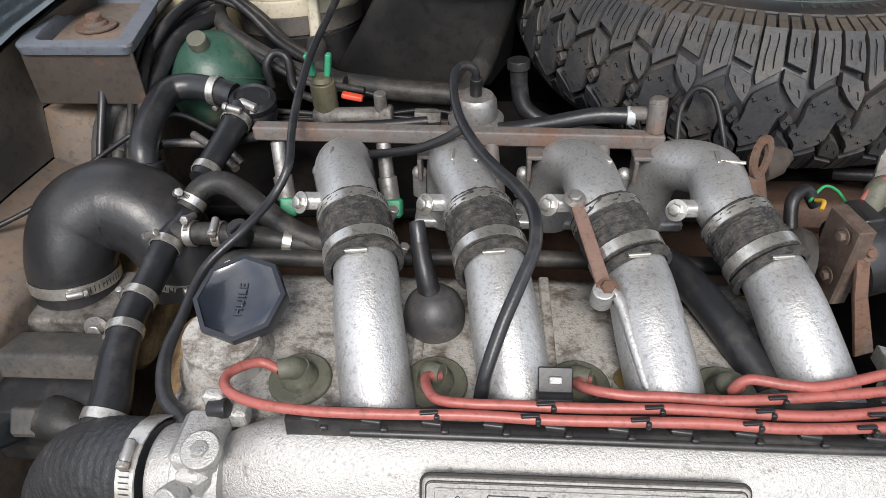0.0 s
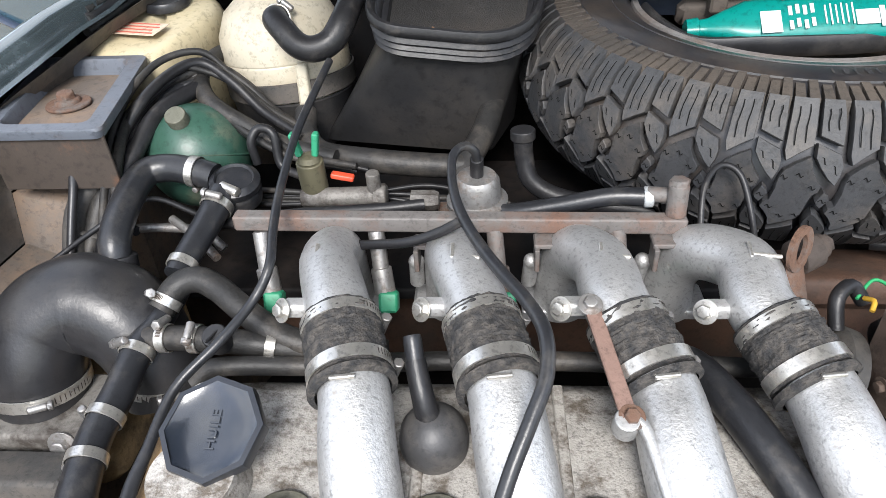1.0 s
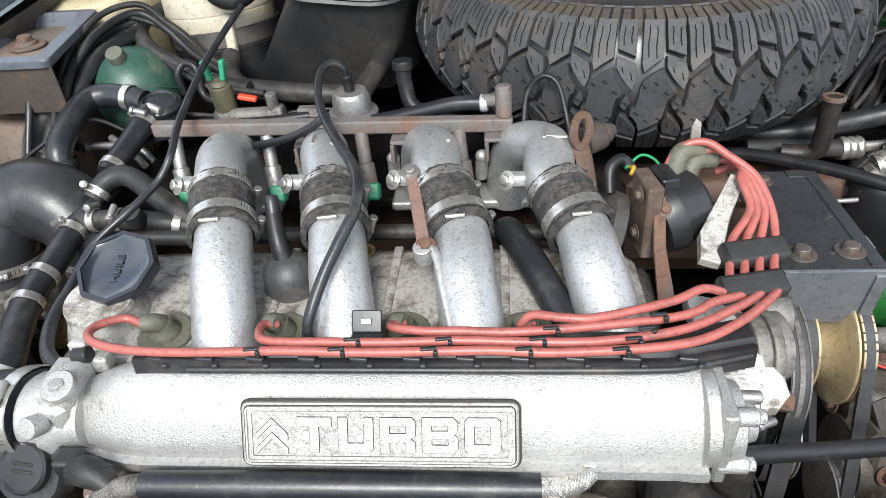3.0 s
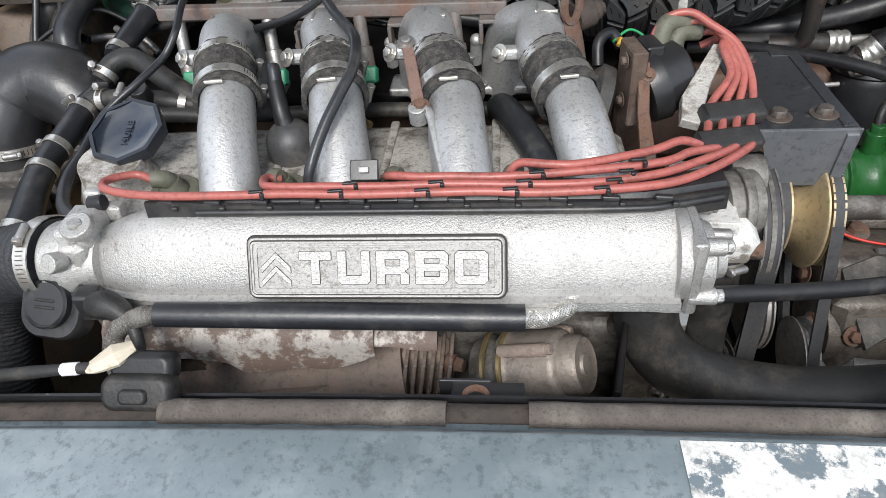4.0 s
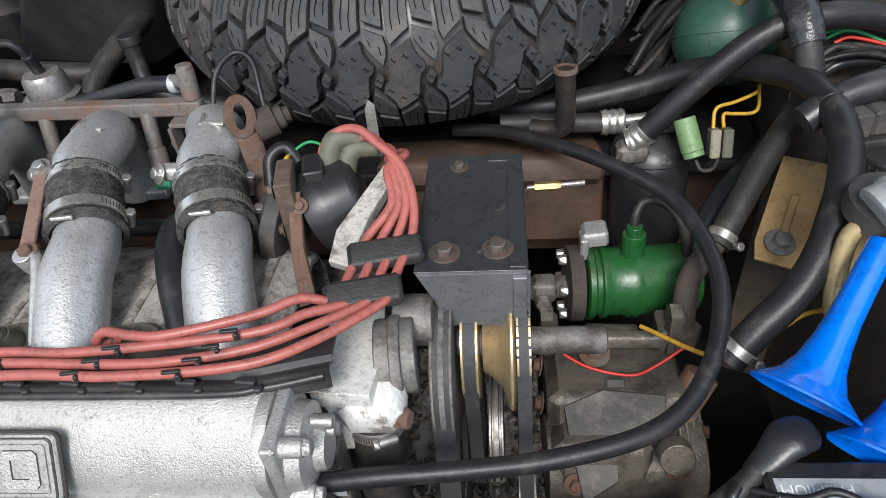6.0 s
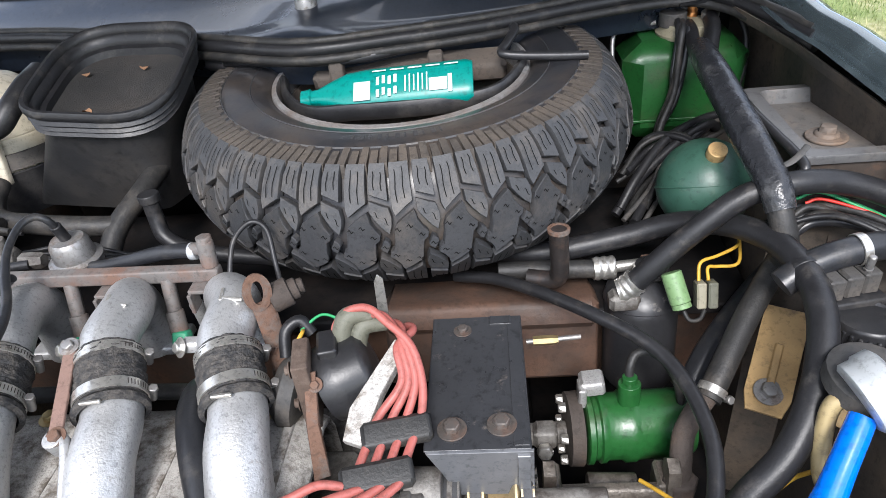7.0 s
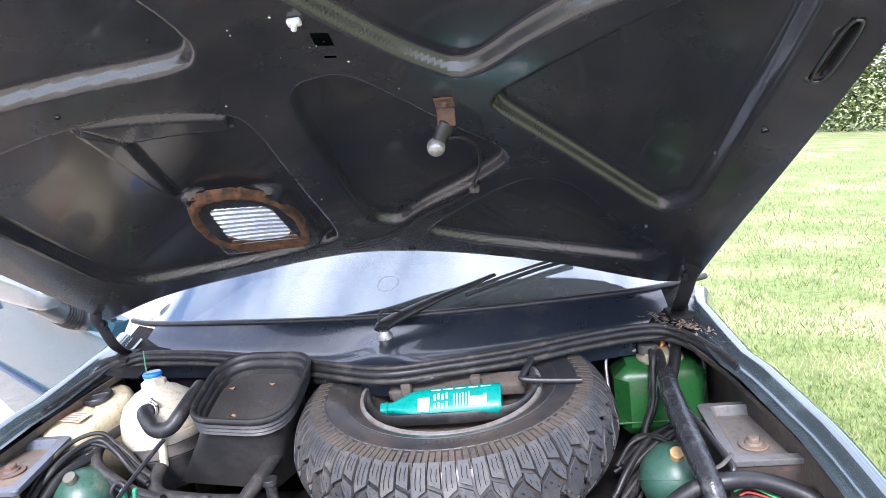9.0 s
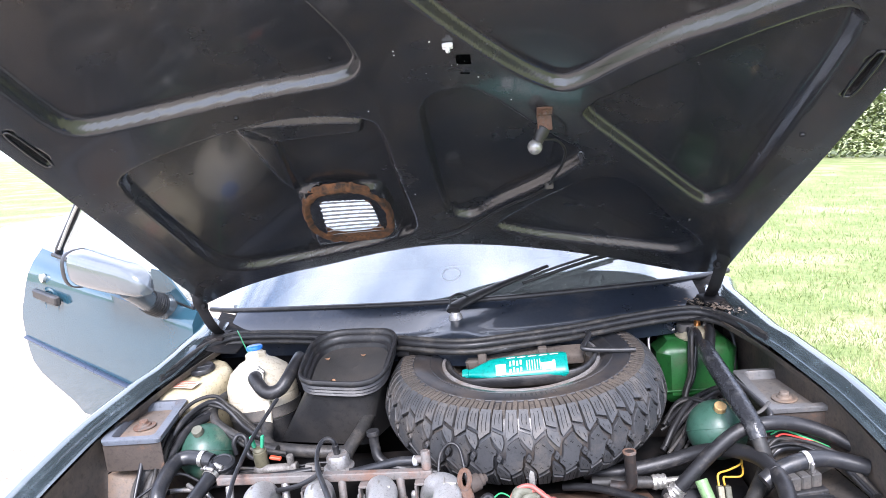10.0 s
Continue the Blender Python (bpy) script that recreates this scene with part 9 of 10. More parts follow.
def mouth_ring(f, dz, n=9, bend=(0.24, 0.42, 0.24, 0.46)):
    """Rounded four-cornered ring scaled by f about the mouth's middle."""
    out = []
    for i in range(4):
        p, a, b = ML[i], ML[i - 1], ML[(i + 1) % 4]
        s, e = p.lerp(a, bend[i]), p.lerp(b, bend[i])
        for k in range(n):
            t = k / (n - 1)
            q = s * (1 - t) ** 2 + p * 2 * t * (1 - t) + e * t * t
            out.append(mc + (q - mc) * f + Vector((0, 0, dz)))
    return out


part("mouth", loft([mouth_ring(0.84, -0.036), mouth_ring(0.95, -0.034), mouth_ring(0.985, -0.030), mouth_ring(0.96, -0.026), mouth_ring(0.995, -0.022), mouth_ring(0.97, -0.018), mouth_ring(1.01, -0.013), mouth_ring(0.985, -0.008), mouth_ring(1.03, -0.003), mouth_ring(1.04, 0.003), mouth_ring(1.02, 0.008), mouth_ring(0.98, 0.008), mouth_ring(0.945, 0.002), mouth_ring(0.95, -0.004), mouth_ring(0.91, -0.006), mouth_ring(0.885, -0.013), mouth_ring(0.885, -0.018), mouth_ring(0.82, -0.020), mouth_ring(0.80, -0.034)]), rubber, duct, "ribbed black rubber mouth", 45)
mesh_m = mat("dusty_mesh", (0.022, 0.021, 0.020), 0.7, 0, 0.25, 20, 0.8, 700, (0.050, 0.042, 0.036), 0.42, 9, 0.16)
part("mesh", loft([mouth_ring(0.86, -0.030), mouth_ring(0.3, -0.033), mouth_ring(0.02, -0.033)], True), mesh_m, duct, "dusty gauze floor")
foot = [Vector((-0.208, 0.935, 0.750)), Vector((0.040, 0.894, 0.745)), Vector((0.08, 1.02, 0.745)), Vector((-0.13, 1.08, 0.745))]
top = mouth_ring(0.86, -0.034)
bot = []
for i in range(4):
    p, a, b = foot[i], foot[i - 1], foot[(i + 1) % 4]
    s, e = p.lerp(a, 0.12), p.lerp(b, 0.12)
    for k in range(9):
        t = k / 8
        bot.append(s * (1 - t) ** 2 + p * 2 * t * (1 - t) + e * t * t)
part("body", loft([top, [t.lerp(b, 0.12) for t, b in zip(top, bot)], [t.lerp(b, 0.5) for t, b in zip(top, bot)], [t.lerp(b, 0.93) for t, b in zip(top, bot)], bot]), mat("dusty_black_duct", (0.022, 0.022, 0.023), 0.38, 0, 0.25, 12, 0.15, 160, (0.046, 0.041, 0.036), 0.40, 6, 0.16), duct, "tapering dusty black body", 45)
for x, y, a in ((-0.065, 0.985, 20), (-0.035, 0.905, 70), (0.03, 0.99, 0)):
    g = Geo().add([(x + 0.008 * math.cos(radians(a + t)), y + 0.004 * math.sin(radians(a + t)), 0.919 + 0.38 * (y - 0.853) - 0.024 + 0.003 * math.cos(radians(2 * t))) for t in range(0, 360, 45)], [tuple(range(8))])
    thing("leaf", g, dry_leaf, "small dry brown leaf on the duct gauze", "leaf", "dry leaves")

# ---- hydraulic reservoir ----
rv = holder("hydraulic_reservoir", (0.89, 1.12, 0.70), "bright green hydraulic reservoir with pipes on top", "reservoir")
g = Geo().box((0.888, 1.135, 0.805), (0.205, 0.13, 0.17), None, 0.03)
part("tank", g, green_paint, rv)
part("weld_seam", Geo().box((0.888, 1.135, 0.762), (0.209, 0.134, 0.006), None, 0.003), green_paint, rv)
g = Geo().lathe((0.895, 1.13, 0.888), (0, 0, 1), [(0.05, 0), (0.052, 0.006), (0.046, 0.010), (0.044, 0.022), (0.018, 0.026)], 30)
part("head", g, mat("cream_head", (0.36, 0.32, 0.22), 0.5, 0.1, 0.2, 30, 0.1), rv, "cream plastic head")
part("cap", Geo().cyl((0.868, 1.125, 0.905), (0.868, 1.125, 0.928), 0.022, n=24), plastic_matte, rv, "grey filler cap")
part("union", Geo().hexa((0.903, 1.140, 0.910), (0, 0, 1), 0.010, 0.012).cyl((0.903, 1.140, 0.920), (0.903, 1.140, 0.938), 0.0085, n=16), copper, rv, "copper union")
part("union", Geo().cyl((0.925, 1.12, 0.905), (0.925, 1.115, 0.925), 0.014, n=18), alu_dark, rv)
bundle("return_hose", [(0.876, 1.105, 0.915), (0.872, 1.075, 0.905), (0.864, 1.058, 0.86), (0.852, 1.045, 0.81), (0.838, 1.03, 0.765), (0.822, 1.0, 0.72)], 6, 0.0085, (0.005, 0.0058, 0.0045), (rubber, rubber_dusty, rubber_blue), "thin black return hose from the green reservoir", "hose", "return hoses", 15)
hose("suction_hose", [(0.892, 1.118, 0.905), (0.888, 1.085, 0.905), (0.880, 1.03, 0.895), (0.872, 0.97, 0.898)], 0.011, rubber, "black rubber suction hose from the reservoir")
hose("suction_hose", [(0.925, 1.115, 0.915), (0.918, 1.075, 0.912), (0.900, 1.02, 0.900), (0.880, 0.96, 0.895)], 0.0125, rubber, "black rubber suction hose from the reservoir")
tape = hose("taped_hose", [(0.888, 1.02, 0.898), (0.878, 0.965, 0.900), (0.872, 0.90, 0.900), (0.872, 0.827, 0.888), (0.876, 0.75, 0.868), (0.884, 0.685, 0.842), (0.888, 0.665, 0.82)], [0.017, 0.020, 0.021, 0.021, 0.021, 0.019, 0.017], mat("glossy_tape", (0.02, 0.021, 0.024), 0.25, 0, 0.2, 60, 0.9, 90, (0.08, 0.08, 0.08), 0.35, 20, 0.1), "thick hose bundle wrapped in glossy black tape", "hose", n=20)
g = Geo().tube([(0.870, 0.690, 0.838), (0.880, 0.700, 0.852), (0.905, 0.705, 0.860), (0.918, 0.712, 0.866), (0.930, 0.722, 0.872)], 0.004, 6, 5, flat=0.5)
g.box((0.886, 0.680, 0.852), (0.012, 0.012, 0.010), None, 0.002)
part("cable_tie", g, plastic_matte, tape, "grey cable tie")
hose("overflow_pipe", [(0.905, 1.135, 0.93), (0.93, 1.155, 0.945), (0.962, 1.15, 0.93), (0.985, 1.12, 0.89), (0.985, 1.10, 0.84), (0.975, 1.09, 0.80)], 0.0055, rubber, "thin black pipe curving over the reservoir", "pipe")
hose("steel_bracket_rod", [(0.775, 1.10, 0.80), (0.775, 1.14, 0.885), (0.80, 1.15, 0.898), (0.845, 1.14, 0.908)], 0.004, steel, "bent steel rod over the green reservoir", "rod")
bundle("wiring_loom", [(0.765, 0.87, 0.695), (0.80, 0.925, 0.725), (0.845, 0.965, 0.752), (0.90, 1.0, 0.77), (0.935, 1.02, 0.765)], 9, 0.022, (0.0055, 0.0075, 0.004), (rubber_dusty, rubber, plastic_matte), "dusty cable bundle between tyre and reservoir", "wiring loom", "wiring looms", 3)
bundle("wiring_loom", [(0.772, 0.95, 0.73), (0.815, 0.975, 0.76), (0.86, 0.965, 0.775), (0.90, 0.925, 0.765)], 5, 0.018, (0.0045, 0.006), (rubber_dusty, rubber), "dusty cable bundle between tyre and reservoir", "wiring loom", "wiring looms", 12)

# ---- spare wheel well: tool tray, bottle, tools ----
ty_ = holder("tool_tray", (0.43, 0.96, 0.84), "dusty black plastic tool tray inside the spare rim", "tool tray")
g = Geo().lathe((0.43, 0.985, 0.84), tuple(TN), [(0.165, 0), (0.188, 0.02), (0.190, 0.04), (0.180, 0.042), (0.172, 0.02), (0.05, 0.012), (0.001, 0.012)], 60)
dusty_tray = mat("dusty_brown_tray", (0.080, 0.066, 0.055), 0.8, 0, 0.25, 15, 0.25, 200, (0.11, 0.086, 0.068), 0.45, 7, 0.15)
part("bowl", g, dusty_tray, ty_)
part("front_rib", Geo().tube([(0.245, 0.985, 0.905), (0.262, 0.935, 0.896), (0.300, 0.905, 0.884), (0.37, 0.893, 0.887), (0.44, 0.889, 0.888), (0.52, 0.893, 0.890), (0.575, 0.905, 0.897), (0.605, 0.945, 0.908), (0.615, 0.985, 0.915)], 0.0075, 10, 6, flat=1.9), plastic, ty_, "raised black front rib")
part("rear_panel", Geo().box((0.44, 1.005, 0.905), (0.30, 0.05, 0.035), Matrix.Rotation(radians(18), 3, "X"), 0.008), dusty_tray, ty_)
for x in (0.335, 0.485):
    part("tool_clip", Geo().box((x, 0.968, 0.925), (0.022, 0.020, 0.035), None, 0.003), dusty_tray, ty_)
bt = holder("oil_bottle", (0.42, 0.92, 0.86), "teal plastic fluid bottle with white print lying flat", "bottle")
ba = Vector((0.255, -0.006, 0.010)).normalized()
b0 = Vector((0.286, 0.923, 0.899))
rings = []
for s, w, h in ((0.0, 0.012, 0.012), (0.014, 0.0135, 0.0135), (0.016, 0.011, 0.011), (0.026, 0.012, 0.012), (0.045, 0.020, 0.018), (0.070, 0.031, 0.022), (0.10, 0.034, 0.023), (0.18, 0.034, 0.023), (0.245, 0.034, 0.023), (0.254, 0.031, 0.020)):
    c = b0 + ba * s
    up = Vector((0, -0.62, 0.78))
    sd = Vector((0, 0.78, 0.62))
    rings.append([c + sd * w * math.copysign(abs(math.cos(a)) ** 0.7, math.cos(a)) + up * h * math.copysign(abs(math.sin(a)) ** 0.7, math.sin(a)) for a in [2 * math.pi * k / 28 for k in range(28)]])
g = loft(rings, True)
g.f.append(tuple(range(27, -1, -1)))
part("body", g, teal, bt, "", 50)
bu, bs = Vector((0, -0.62, 0.78)), Vector((0, 0.78, 0.62))


def print_bar(s, w, across, h, m=None):
    c = b0 + ba * s + bs * across + bu * 0.0236
    r = Matrix((ba, bs, bu)).transposed()
    part("print_bar", Geo().box(tuple(c), (w, h, 0.0012), r, 0.0002), m or white_print, bt)


print_bar(0.095, 0.024, -0.010, 0.030)
print_bar(0.205, 0.026, -0.010, 0.020)
print_bar(0.222, 0.006, -0.010, 0.028)
for k in range(4):
    print_bar(0.118 + 0.0085 * k, 0.0045, -0.016 + 0.003 * (k % 2), 0.012)
    print_bar(0.118 + 0.0085 * k, 0.0045, 0.004 + 0.002 * (k % 2), 0.013)
for k in range(6):
    print_bar(0.158 + 0.0062 * k, 0.0018, -0.004, 0.026 + 0.003 * (k % 2))
for k in range(5):
    print_bar(0.12 + 0.026 * k, 0.020, 0.0205, 0.0016)
g = Geo().tube([(0.118, 1.045, 0.930), (0.20, 1.010, 0.935), (0.30, 0.972, 0.940), (0.37, 0.966, 0.942), (0.435, 0.985, 0.945), (0.49, 1.02, 0.95)], 0.0075, 12, 6)
jk = thing("jack_handle", g, black_steel, "black steel jack handle over the spare wheel", "jack handle")
part("socket_end", Geo().cyl((0.110, 1.048, 0.929), (0.145, 1.034, 0.931), 0.013, n=18), black_steel, jk)
g = Geo().tube([(0.50, 1.035, 0.952), (0.575, 1.035, 0.954), (0.605, 1.018, 0.954), (0.592, 0.975, 0.945), (0.582, 0.950, 0.938), (0.605, 0.944, 0.934), (0.66, 0.942, 0.930), (0.705, 0.941, 0.928)], 0.0065, 12, 6)
thing("wheel_brace", g, black_steel, "cranked black steel wheel brace on the tyre", "wheel brace")

# ---- wiper ----
wp = holder("windscreen_wiper", (0.262, 1.14, 0.97), "single black windscreen wiper parked on the glass", "wiper")
part("spindle", Geo().lathe((0.262, 1.145, 0.966), (0, -0.1, 1), [(0.030, 0), (0.029, 0.006), (0.020, 0.010), (0.018, 0.026), (0.014, 0.030), (0.012, 0.036)], 28), steel, wp, "bare steel spindle nut")
g = Geo().tube([(0.258, 1.138, 1.005), (0.262, 1.150, 1.012), (0.30, 1.185, 1.022), (0.39, 1.235, 1.045), (0.47, 1.275, 1.062), (0.53, 1.305, 1.075)], [0.019, 0.021, 0.019, 0.013, 0.009, 0.007], 12, 6, flat=0.6)
part("arm", g, rubber, wp, "black wiper arm")
part("washer_tube", Geo().tube([(0.252, 1.15, 1.005), (0.250, 1.155, 1.035), (0.275, 1.17, 1.046), (0.30, 1.18, 1.032)], 0.003, 8, 6), rubber, wp)


def on_screen(x, k):
    w_ = at_x(scr_line, x)
    return (CX + (x - CX) * (1 - 0.16 * k), w_.y + 0.78 * k, w_.z + 0.47 * k - 0.03 * k * k + 0.012)


part("blade", Geo().tube([on_screen(0.455, 0.035), on_screen(0.56, 0.075), on_screen(0.66, 0.110), on_screen(0.78, 0.140)], 0.0055, 8, 5), rubber, wp, "black rubber blade")
g = Geo().tube([(p[0], p[1] - 0.006, p[2] + 0.012) for p in (on_screen(0.49, 0.05), on_screen(0.56, 0.078), on_screen(0.66, 0.112), on_screen(0.75, 0.135))], 0.004, 8, 5)
part("blade_frame", g, rubber_blue, wp)

# ---- open door on one side, and its mirror ----
dr = holder("car_door", (-1.1, 1.75, 0.35), "open blue-grey metallic front car door", "car door")
hinge, out = Vector((-0.62, 1.45, 0.0)), Vector((-0.857, 0.515, 0.0)).normalized()
nrm = Vector((0.515, 0.857, 0)).normalized()


def door_pt(u, z, off=0.0):
    p = hinge + out * u + nrm * off
    return (p.x, p.y, z)


def door_far(z):
    """The rear edge of the door: upright, tucked in below and leaning in above."""
    return 1.335 - 0.34 * smooth((0.70 - z) / 0.24) ** 1.5 - 0.17 * smooth((z - 0.86) / 0.34)


def door_top(f):
    return 0.992 + 0.190 * f


rows = []
for i in range(25):
    f = i / 24
    row = []
    for k in range(15):
        h = k / 14
        z = 0.46 + (door_top(f) - 0.46) * h
        bulge = -0.045 * math.sin(min(1.0, (z - 0.42) / 0.78) * math.pi) - 0.010 * smooth((z - 0.955 - 0.06 * f) / 0.02) * smooth((1.02 + 0.1 * f - z) / 0.04)
        row.append(door_pt(f * door_far(z), z, bulge + (0.03 if k == 14 else 0.0)))
    rows.append(row)
door_paint = mat("polished_blue_door_paint", (0.022, 0.062, 0.088), 0.14, 0.15, 0.08, 8, 0.0, 300, (0.019, 0.052, 0.075), 0.35, 7, 0.14, coat=0.4, speck=0.1)
part("outer_panel", Geo().sheet(rows, 0.045, tuple(nrm)), door_paint, dr, "polished blue-grey metallic panel", 50)
part("rubbing_strip", Geo().tube([door_pt(0.03, 0.605, -0.036), door_pt(0.6, 0.684, -0.046), door_pt(1.0, 0.738, -0.046), door_pt(1.33, 0.784, -0.044)], 0.014, 10, 6, flat=0.6), mat("blue_black_strip", (0.02, 0.03, 0.055), 0.3), dr, "dark blue rubbing strip")
part("handle_recess", Geo().lathe(door_pt(1.02, 0.958, -0.030), tuple(-nrm), [(0.066, 0), (0.068, 0.008), (0.060, 0.010), (0.052, 0.002), (0.001, 0.001)], 32), bpy.data.materials["polished_blue_door_paint"], dr, "round polished handle recess")
part("handle", Geo().box(door_pt(1.01, 0.992, -0.058), (0.205, 0.026, 0.040), Matrix.Rotation(math.atan2(out.y, out.x), 3, "Z") @ Matrix.Rotation(radians(-7), 3, "Y"), 0.010), plastic, dr, "black door handle")
part("lock", Geo().cyl(door_pt(1.06, 1.066, -0.028), door_pt(1.06, 1.066, -0.046), 0.019, n=20), zinc, dr, "bright lock barrel")
part("window_frame", Geo().tube([door_pt(1.00, 1.165, 0.02), door_pt(0.965, 1.20, 0.02), door_pt(0.89, 1.30, 0.05), door_pt(0.815, 1.405, 0.08), door_pt(0.74, 1.445, 0.09), door_pt(0.50, 1.40, 0.09), door_pt(0.20, 1.17, 0.06), door_pt(0.03, 1.02, 0.02)], 0.017, 10, 8), black_steel, dr, "black window frame")
part("window_trim", Geo().tube([door_pt(0.935, 1.185, -0.004), door_pt(0.87, 1.295, 0.03), door_pt(0.795, 1.395, 0.06)], 0.006, 8, 6), zinc, dr, "bright window trim")
part("waist_seal", Geo().tube([door_pt(0.02, 1.000, -0.004), door_pt(0.5, 1.082, -0.004), door_pt(1.0, 1.163, -0.004)], 0.009, 8, 6), rubber, dr, "black waist seal")
pane = outward(part("window_pane", Geo().add([door_pt(0.96, 1.18, 0.02), door_pt(0.81, 1.395, 0.08), door_pt(0.74, 1.435, 0.09), door_pt(0.50, 1.39, 0.09), door_pt(0.20, 1.165, 0.06), door_pt(0.04, 1.01, 0.02), door_pt(0.96, 1.18, 0.024), door_pt(0.81, 1.395, 0.084), door_pt(0.74, 1.435, 0.094), door_pt(0.50, 1.39, 0.094), door_pt(0.20, 1.165, 0.064), door_pt(0.04, 1.01, 0.024)], [(0, 1, 2, 3, 4, 5), (11, 10, 9, 8, 7, 6), (0, 6, 7, 1), (1, 7, 8, 2), (2, 8, 9, 3), (3, 9, 10, 4), (4, 10, 11, 5), (5, 11, 6, 0)]), glass_m, dr))
mrings = []
for u, ry, rz, z in ((0.418, 0.050, 0.050, 1.160), (0.426, 0.060, 0.061, 1.160), (0.412, 0.063, 0.064, 1.160), (0.34, 0.061, 0.064, 1.152), (0.24, 0.055, 0.060, 1.140), (0.13, 0.048, 0.052, 1.128), (0.075, 0.040, 0.044, 1.118), (0.050, 0.026, 0.030, 1.110), (0.045, 0.002, 0.002, 1.108)):
    c = Vector(door_pt(u - 0.03, z + 0.004, -0.16))
    mrings.append([c + nrm * ry * math.copysign(abs(math.cos(a)) ** 0.7, math.cos(a)) + Vector((0, 0, 1)) * rz * math.copysign(abs(math.sin(a)) ** 0.7, math.sin(a)) for a in [2 * math.pi * k / 28 for k in range(28)]])
g = loft(mrings, True)
g.f.append(tuple(range(27, -1, -1)))
mr = part("mirror", g, mat("silver_grey_mirror_paint", (0.13, 0.145, 0.155), 0.22, 0.5, 0.08, 10, 0.01, 200, coat=0.6, speck=0.1), dr, "silver-grey tapered door mirror shell")
g = loft([[Vector(door_pt(u_, 1.160, -0.16)) + nrm * 0.064 * f_ * math.copysign(abs(math.cos(a)) ** 0.7, math.cos(a)) + Vector((0, 0, 0.065 * f_ * math.copysign(abs(math.sin(a)) ** 0.7, math.sin(a)))) for a in [2 * math.pi * k / 28 for k in range(28)]] for u_, f_ in ((0.404, 1.0), (0.408, 1.05), (0.428, 1.05), (0.432, 0.98))])
part("mirror_rim", g, rubber, mr, "black rubber mirror rim")
part("mirror_arm", Geo().tube([door_pt(0.16, 1.000, -0.02), door_pt(0.15, 1.020, -0.07), door_pt(0.13, 1.060, -0.12), door_pt(0.12, 1.10, -0.16)], [0.048, 0.036, 0.034, 0.038], 18, 6), bpy.data.materials["silver_grey_mirror_paint"], mr)
part("arm_gaiter", Geo().tube([door_pt(0.155, 1.010, -0.045), door_pt(0.148, 1.026, -0.075), door_pt(0.14, 1.045, -0.10)], [0.041, 0.039, 0.037], 18, 6, 0.05, 0.010), rubber_dusty, mr, "ribbed grey gaiter")
part("quarter_panel", Geo().prism([(0.03, 1.005), (0.30, 1.052), (0.24, 1.13), (0.16, 1.12)], 0.006, Matrix(((out.x, 0, -nrm.x, hinge.x - nrm.x * 0.006), (out.y, 0, -nrm.y, hinge.y - nrm.y * 0.006), (0, 1, 0, 0), (0, 0, 0, 1)))), door_paint, dr, "mirror mounting triangle")

# ---- gravel below, lawn blades, hedge ----
rg = random.Random(11)
peb = [Geo() for _ in range(4)]
for i in range(2200):
    x, y = rg.uniform(0.15, 0.95), rg.uniform(0.35, 1.05)
    r = rg.uniform(0.004, 0.010)
    z = ground_z(x, y) + r * 0.3
    ax = [Vector((rg.uniform(-1, 1), rg.uniform(-1, 1), rg.uniform(-0.6, 0.6))).normalized() for _ in range(1)][0]
    q = ax.to_track_quat("Z", "Y").to_matrix()
    pts = [(1, 0, 0), (-1, 0, 0), (0, 0.8, 0), (0, -0.8, 0), (0, 0, 0.6), (0, 0, -0.6), (0.6, 0.5, 0.3), (-0.6, -0.45, 0.3)]
    bm = [Vector((x, y, z)) + q @ (Vector(p) * r * rg.uniform(0.8, 1.2)) for p in pts]
    peb[i % 4].add(bm, [(0, 6, 4), (6, 2, 4), (2, 1, 4), (1, 7, 4), (7, 3, 4), (3, 0, 4), (0, 2, 6), (1, 3, 7), (0, 3, 5), (3, 1, 5), (1, 2, 5), (2, 0, 5)])
for k, c in enumerate(((0.055, 0.045, 0.034), (0.030, 0.024, 0.019), (0.15, 0.135, 0.115), (0.022, 0.020, 0.018))):
    thing("gravel", peb[k], mat("pebble", c, 0.7, 0, 0.3, 60, 0.2), "loose mixed pebbles on the drive under the car", "gravel", kind="stuff", sharp=20)
blades = Geo()
for i in range(95000):
    d = rg.random() ** 1.7 * 13 + 0.3
    x, y = 1.75 + d * rg.uniform(0.02, 1.1), 0.9 + d * rg.uniform(-0.1, 1.6) + 0.2
    z = ground_z(x, y)
    h = rg.uniform(0.018, 0.045) * (1 + 0.05 * d)
    a = rg.uniform(0, 6.283)
    w_ = 0.0014 * (1 + 0.30 * d)
    lx, ly = rg.uniform(-1, 1) * h * 0.7, rg.uniform(-1, 1) * h * 0.7
    blades.add([(x - w_ * math.cos(a), y - w_ * math.sin(a), z), (x + w_ * math.cos(a), y + w_ * math.sin(a), z), (x + lx, y + ly, z + h)], [(0, 1, 2)])
grass_m = bpy.data.materials.new("grass_blade")
grass_m.use_nodes = True
gb = grass_m.node_tree.nodes
gbp = gb["Principled BSDF"]
gbp.inputs["Roughness"].default_value = 0.7
gin, grp = gb.new("ShaderNodeNewGeometry"), gb.new("ShaderNodeValToRGB")
grp.color_ramp.elements[0].color, grp.color_ramp.elements[1].color = (0.085, 0.135, 0.030, 1), (0.22, 0.275, 0.085, 1)
el = grp.color_ramp.elements.new(0.85)
el.color = (0.21, 0.26, 0.09, 1)
grp.color_ramp.elements[2].color = (0.42, 0.38, 0.21, 1)
grass_m.node_tree.links.new(gin.outputs["Random Per Island"], grp.inputs["Fac"])
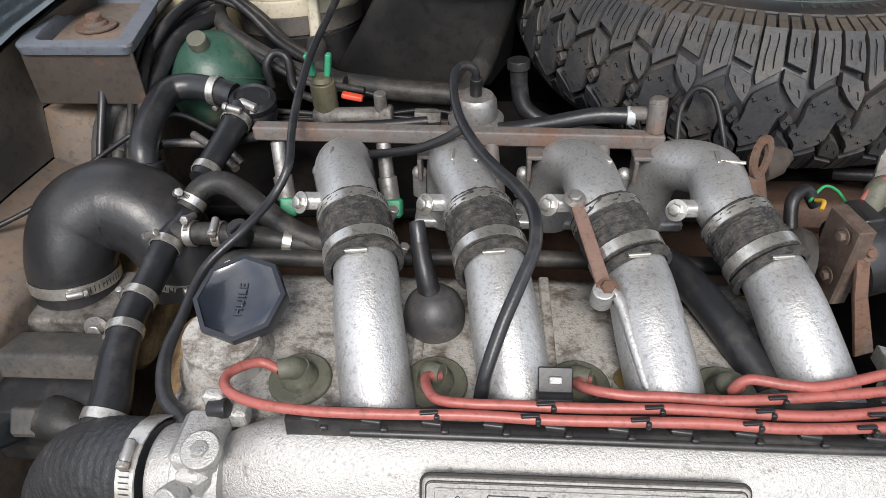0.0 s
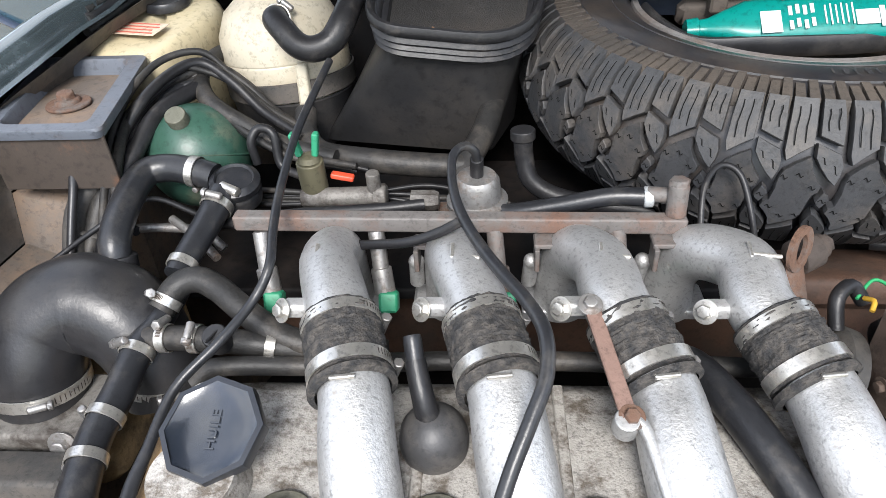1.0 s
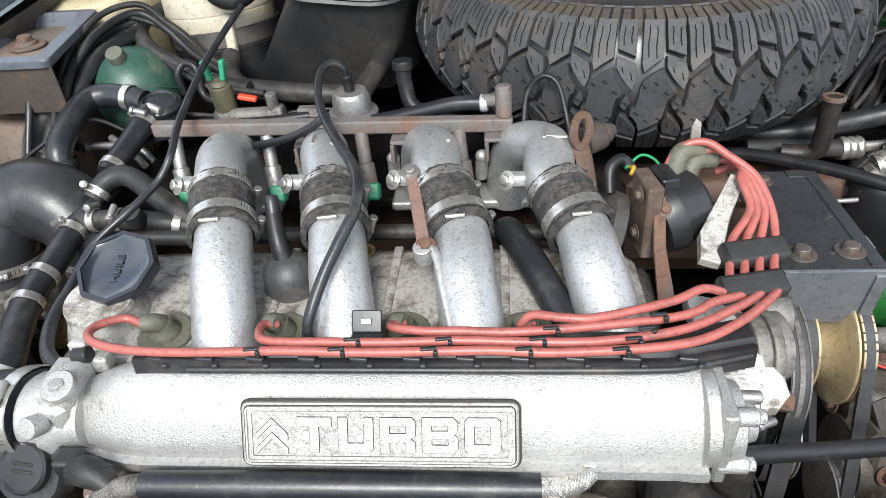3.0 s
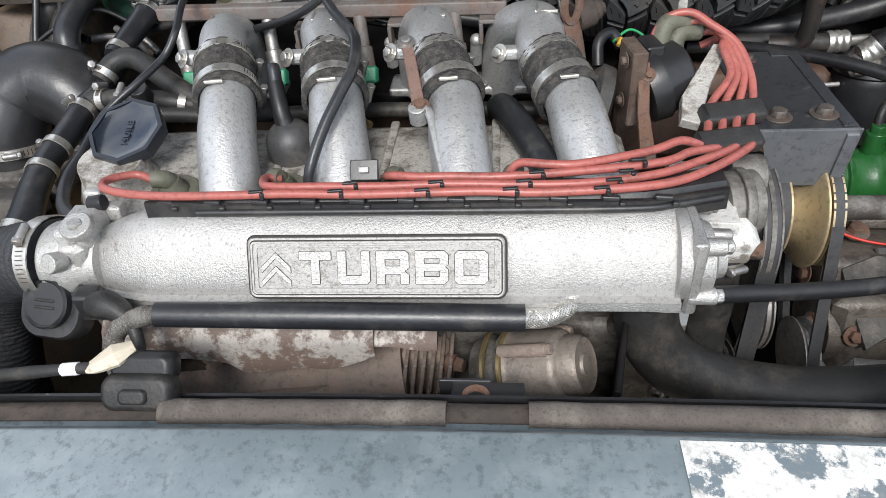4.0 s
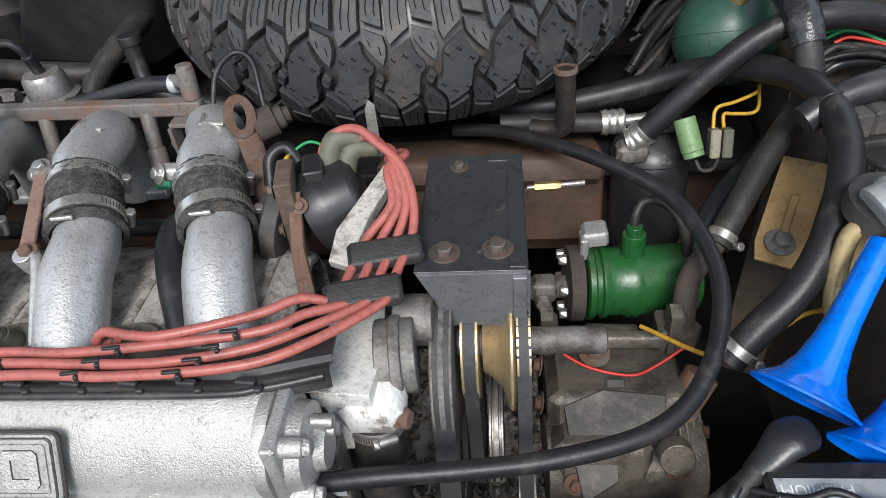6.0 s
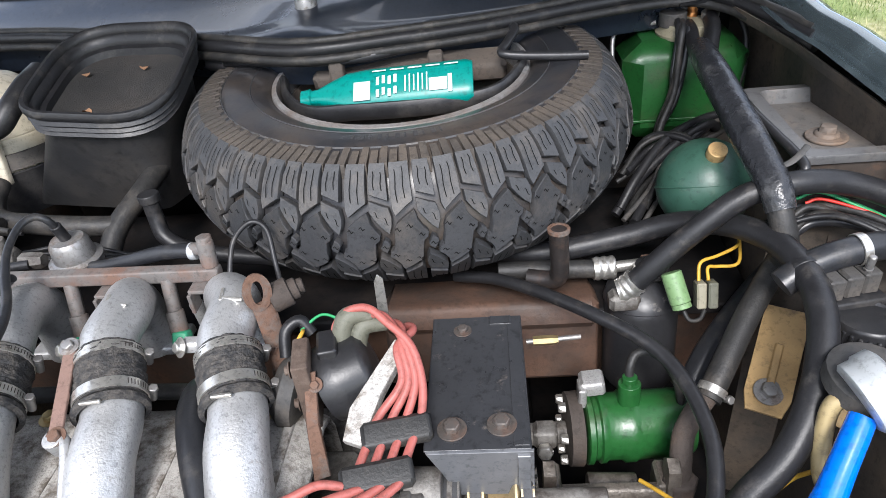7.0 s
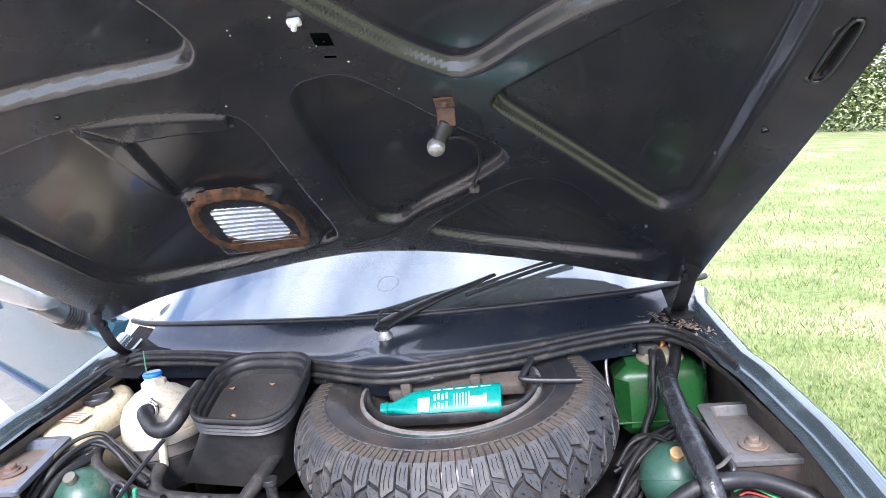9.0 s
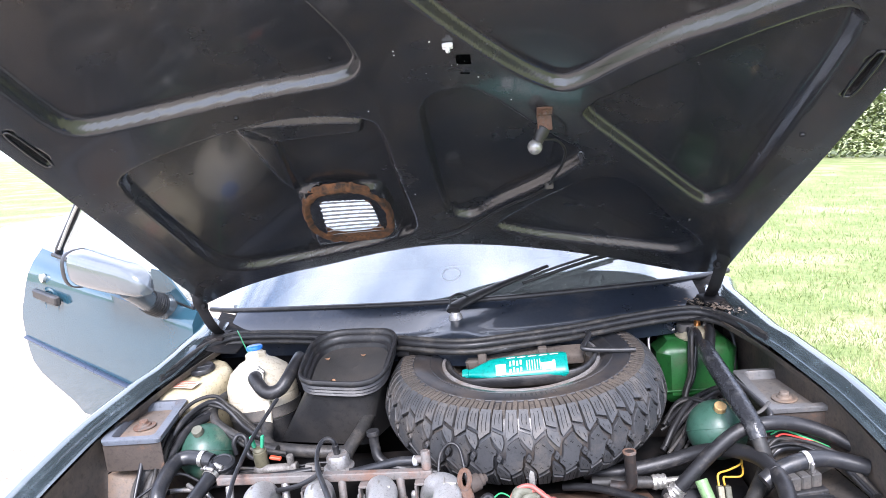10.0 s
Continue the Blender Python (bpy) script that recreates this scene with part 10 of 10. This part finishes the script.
dry_c, dry_n, dry_r, dry_x = gb.new("ShaderNodeTexCoord"), gb.new("ShaderNodeTexNoise"), gb.new("ShaderNodeValToRGB"), gb.new("ShaderNodeMix")
dry_n.inputs["Scale"].default_value, dry_n.inputs["Detail"].default_value = 1.1, 5.0
dry_r.color_ramp.elements[0].position, dry_r.color_ramp.elements[1].position = 0.50, 0.66
dry_x.data_type = "RGBA"
dry_x.inputs["B"].default_value = (0.46, 0.42, 0.24, 1)
grass_m.node_tree.links.new(dry_c.outputs["Object"], dry_n.inputs["Vector"])
grass_m.node_tree.links.new(dry_n.outputs["Fac"], dry_r.inputs["Fac"])
grass_m.node_tree.links.new(dry_r.outputs["Color"], dry_x.inputs["Factor"])
grass_m.node_tree.links.new(grp.outputs["Color"], dry_x.inputs["A"])
grass_m.node_tree.links.new(dry_x.outputs["Result"], gbp.inputs["Base Color"])
thing("grass", blades, grass_m, "short green lawn grass with dry yellow blades", "grass", kind="stuff", sharp=180)
hedge = Geo()
for i in range(90000):
    t = rg.random()
    hx, hy = 4 + 34 * t, 27.5 + 3.0 * math.sin(t * 9) - 4 * t
    top_h = 5.0 + 1.6 * noise.noise((hx * 0.35, 0.0, 3.0)) + 0.8 * noise.noise((hx * 1.3, 0.0, 9.0))
    z = ground_z(hx, hy) + top_h * rg.random() ** 0.85
    c = Vector((hx + rg.uniform(-0.8, 0.8), hy + rg.uniform(-0.9, 0.6), z))
    a, s = rg.uniform(0, 6.283), rg.uniform(0.06, 0.14)
    u = Vector((math.cos(a), math.sin(a), rg.uniform(-0.7, 0.7))) * s
    v = Vector((-math.sin(a) * 0.5, math.cos(a) * 0.5, rg.uniform(0.2, 1))) * s * 0.7
    hedge.add([c - u, c - v * 0.6, c + u, c + v], [(0, 1, 2, 3)])
leaf_m = bpy.data.materials.new("hedge_leaf")
leaf_m.use_nodes = True
lb = leaf_m.node_tree.nodes
lg, lr = lb.new("ShaderNodeNewGeometry"), lb.new("ShaderNodeValToRGB")
lr.color_ramp.elements[0].color, lr.color_ramp.elements[1].color = (0.03, 0.05, 0.014, 1), (0.13, 0.16, 0.045, 1)
leaf_m.node_tree.links.new(lg.outputs["Random Per Island"], lr.inputs["Fac"])
leaf_m.node_tree.links.new(lr.outputs["Color"], lb["Principled BSDF"].inputs["Base Color"])
lb["Principled BSDF"].inputs["Roughness"].default_value = 0.6
thing("hedge", hedge, leaf_m, "dense dark green hedge at the far edge of the lawn", "hedge", kind="stuff", sharp=180)
hose("earth_wire", [(-0.371, 1.159, 0.99), (-0.331, 1.094, 0.973), (-0.296, 1.039, 0.953), (-0.281, 1.014, 0.933)], 0.0016, green_wire, "thin green wire from the scuttle to the tank", "wire")
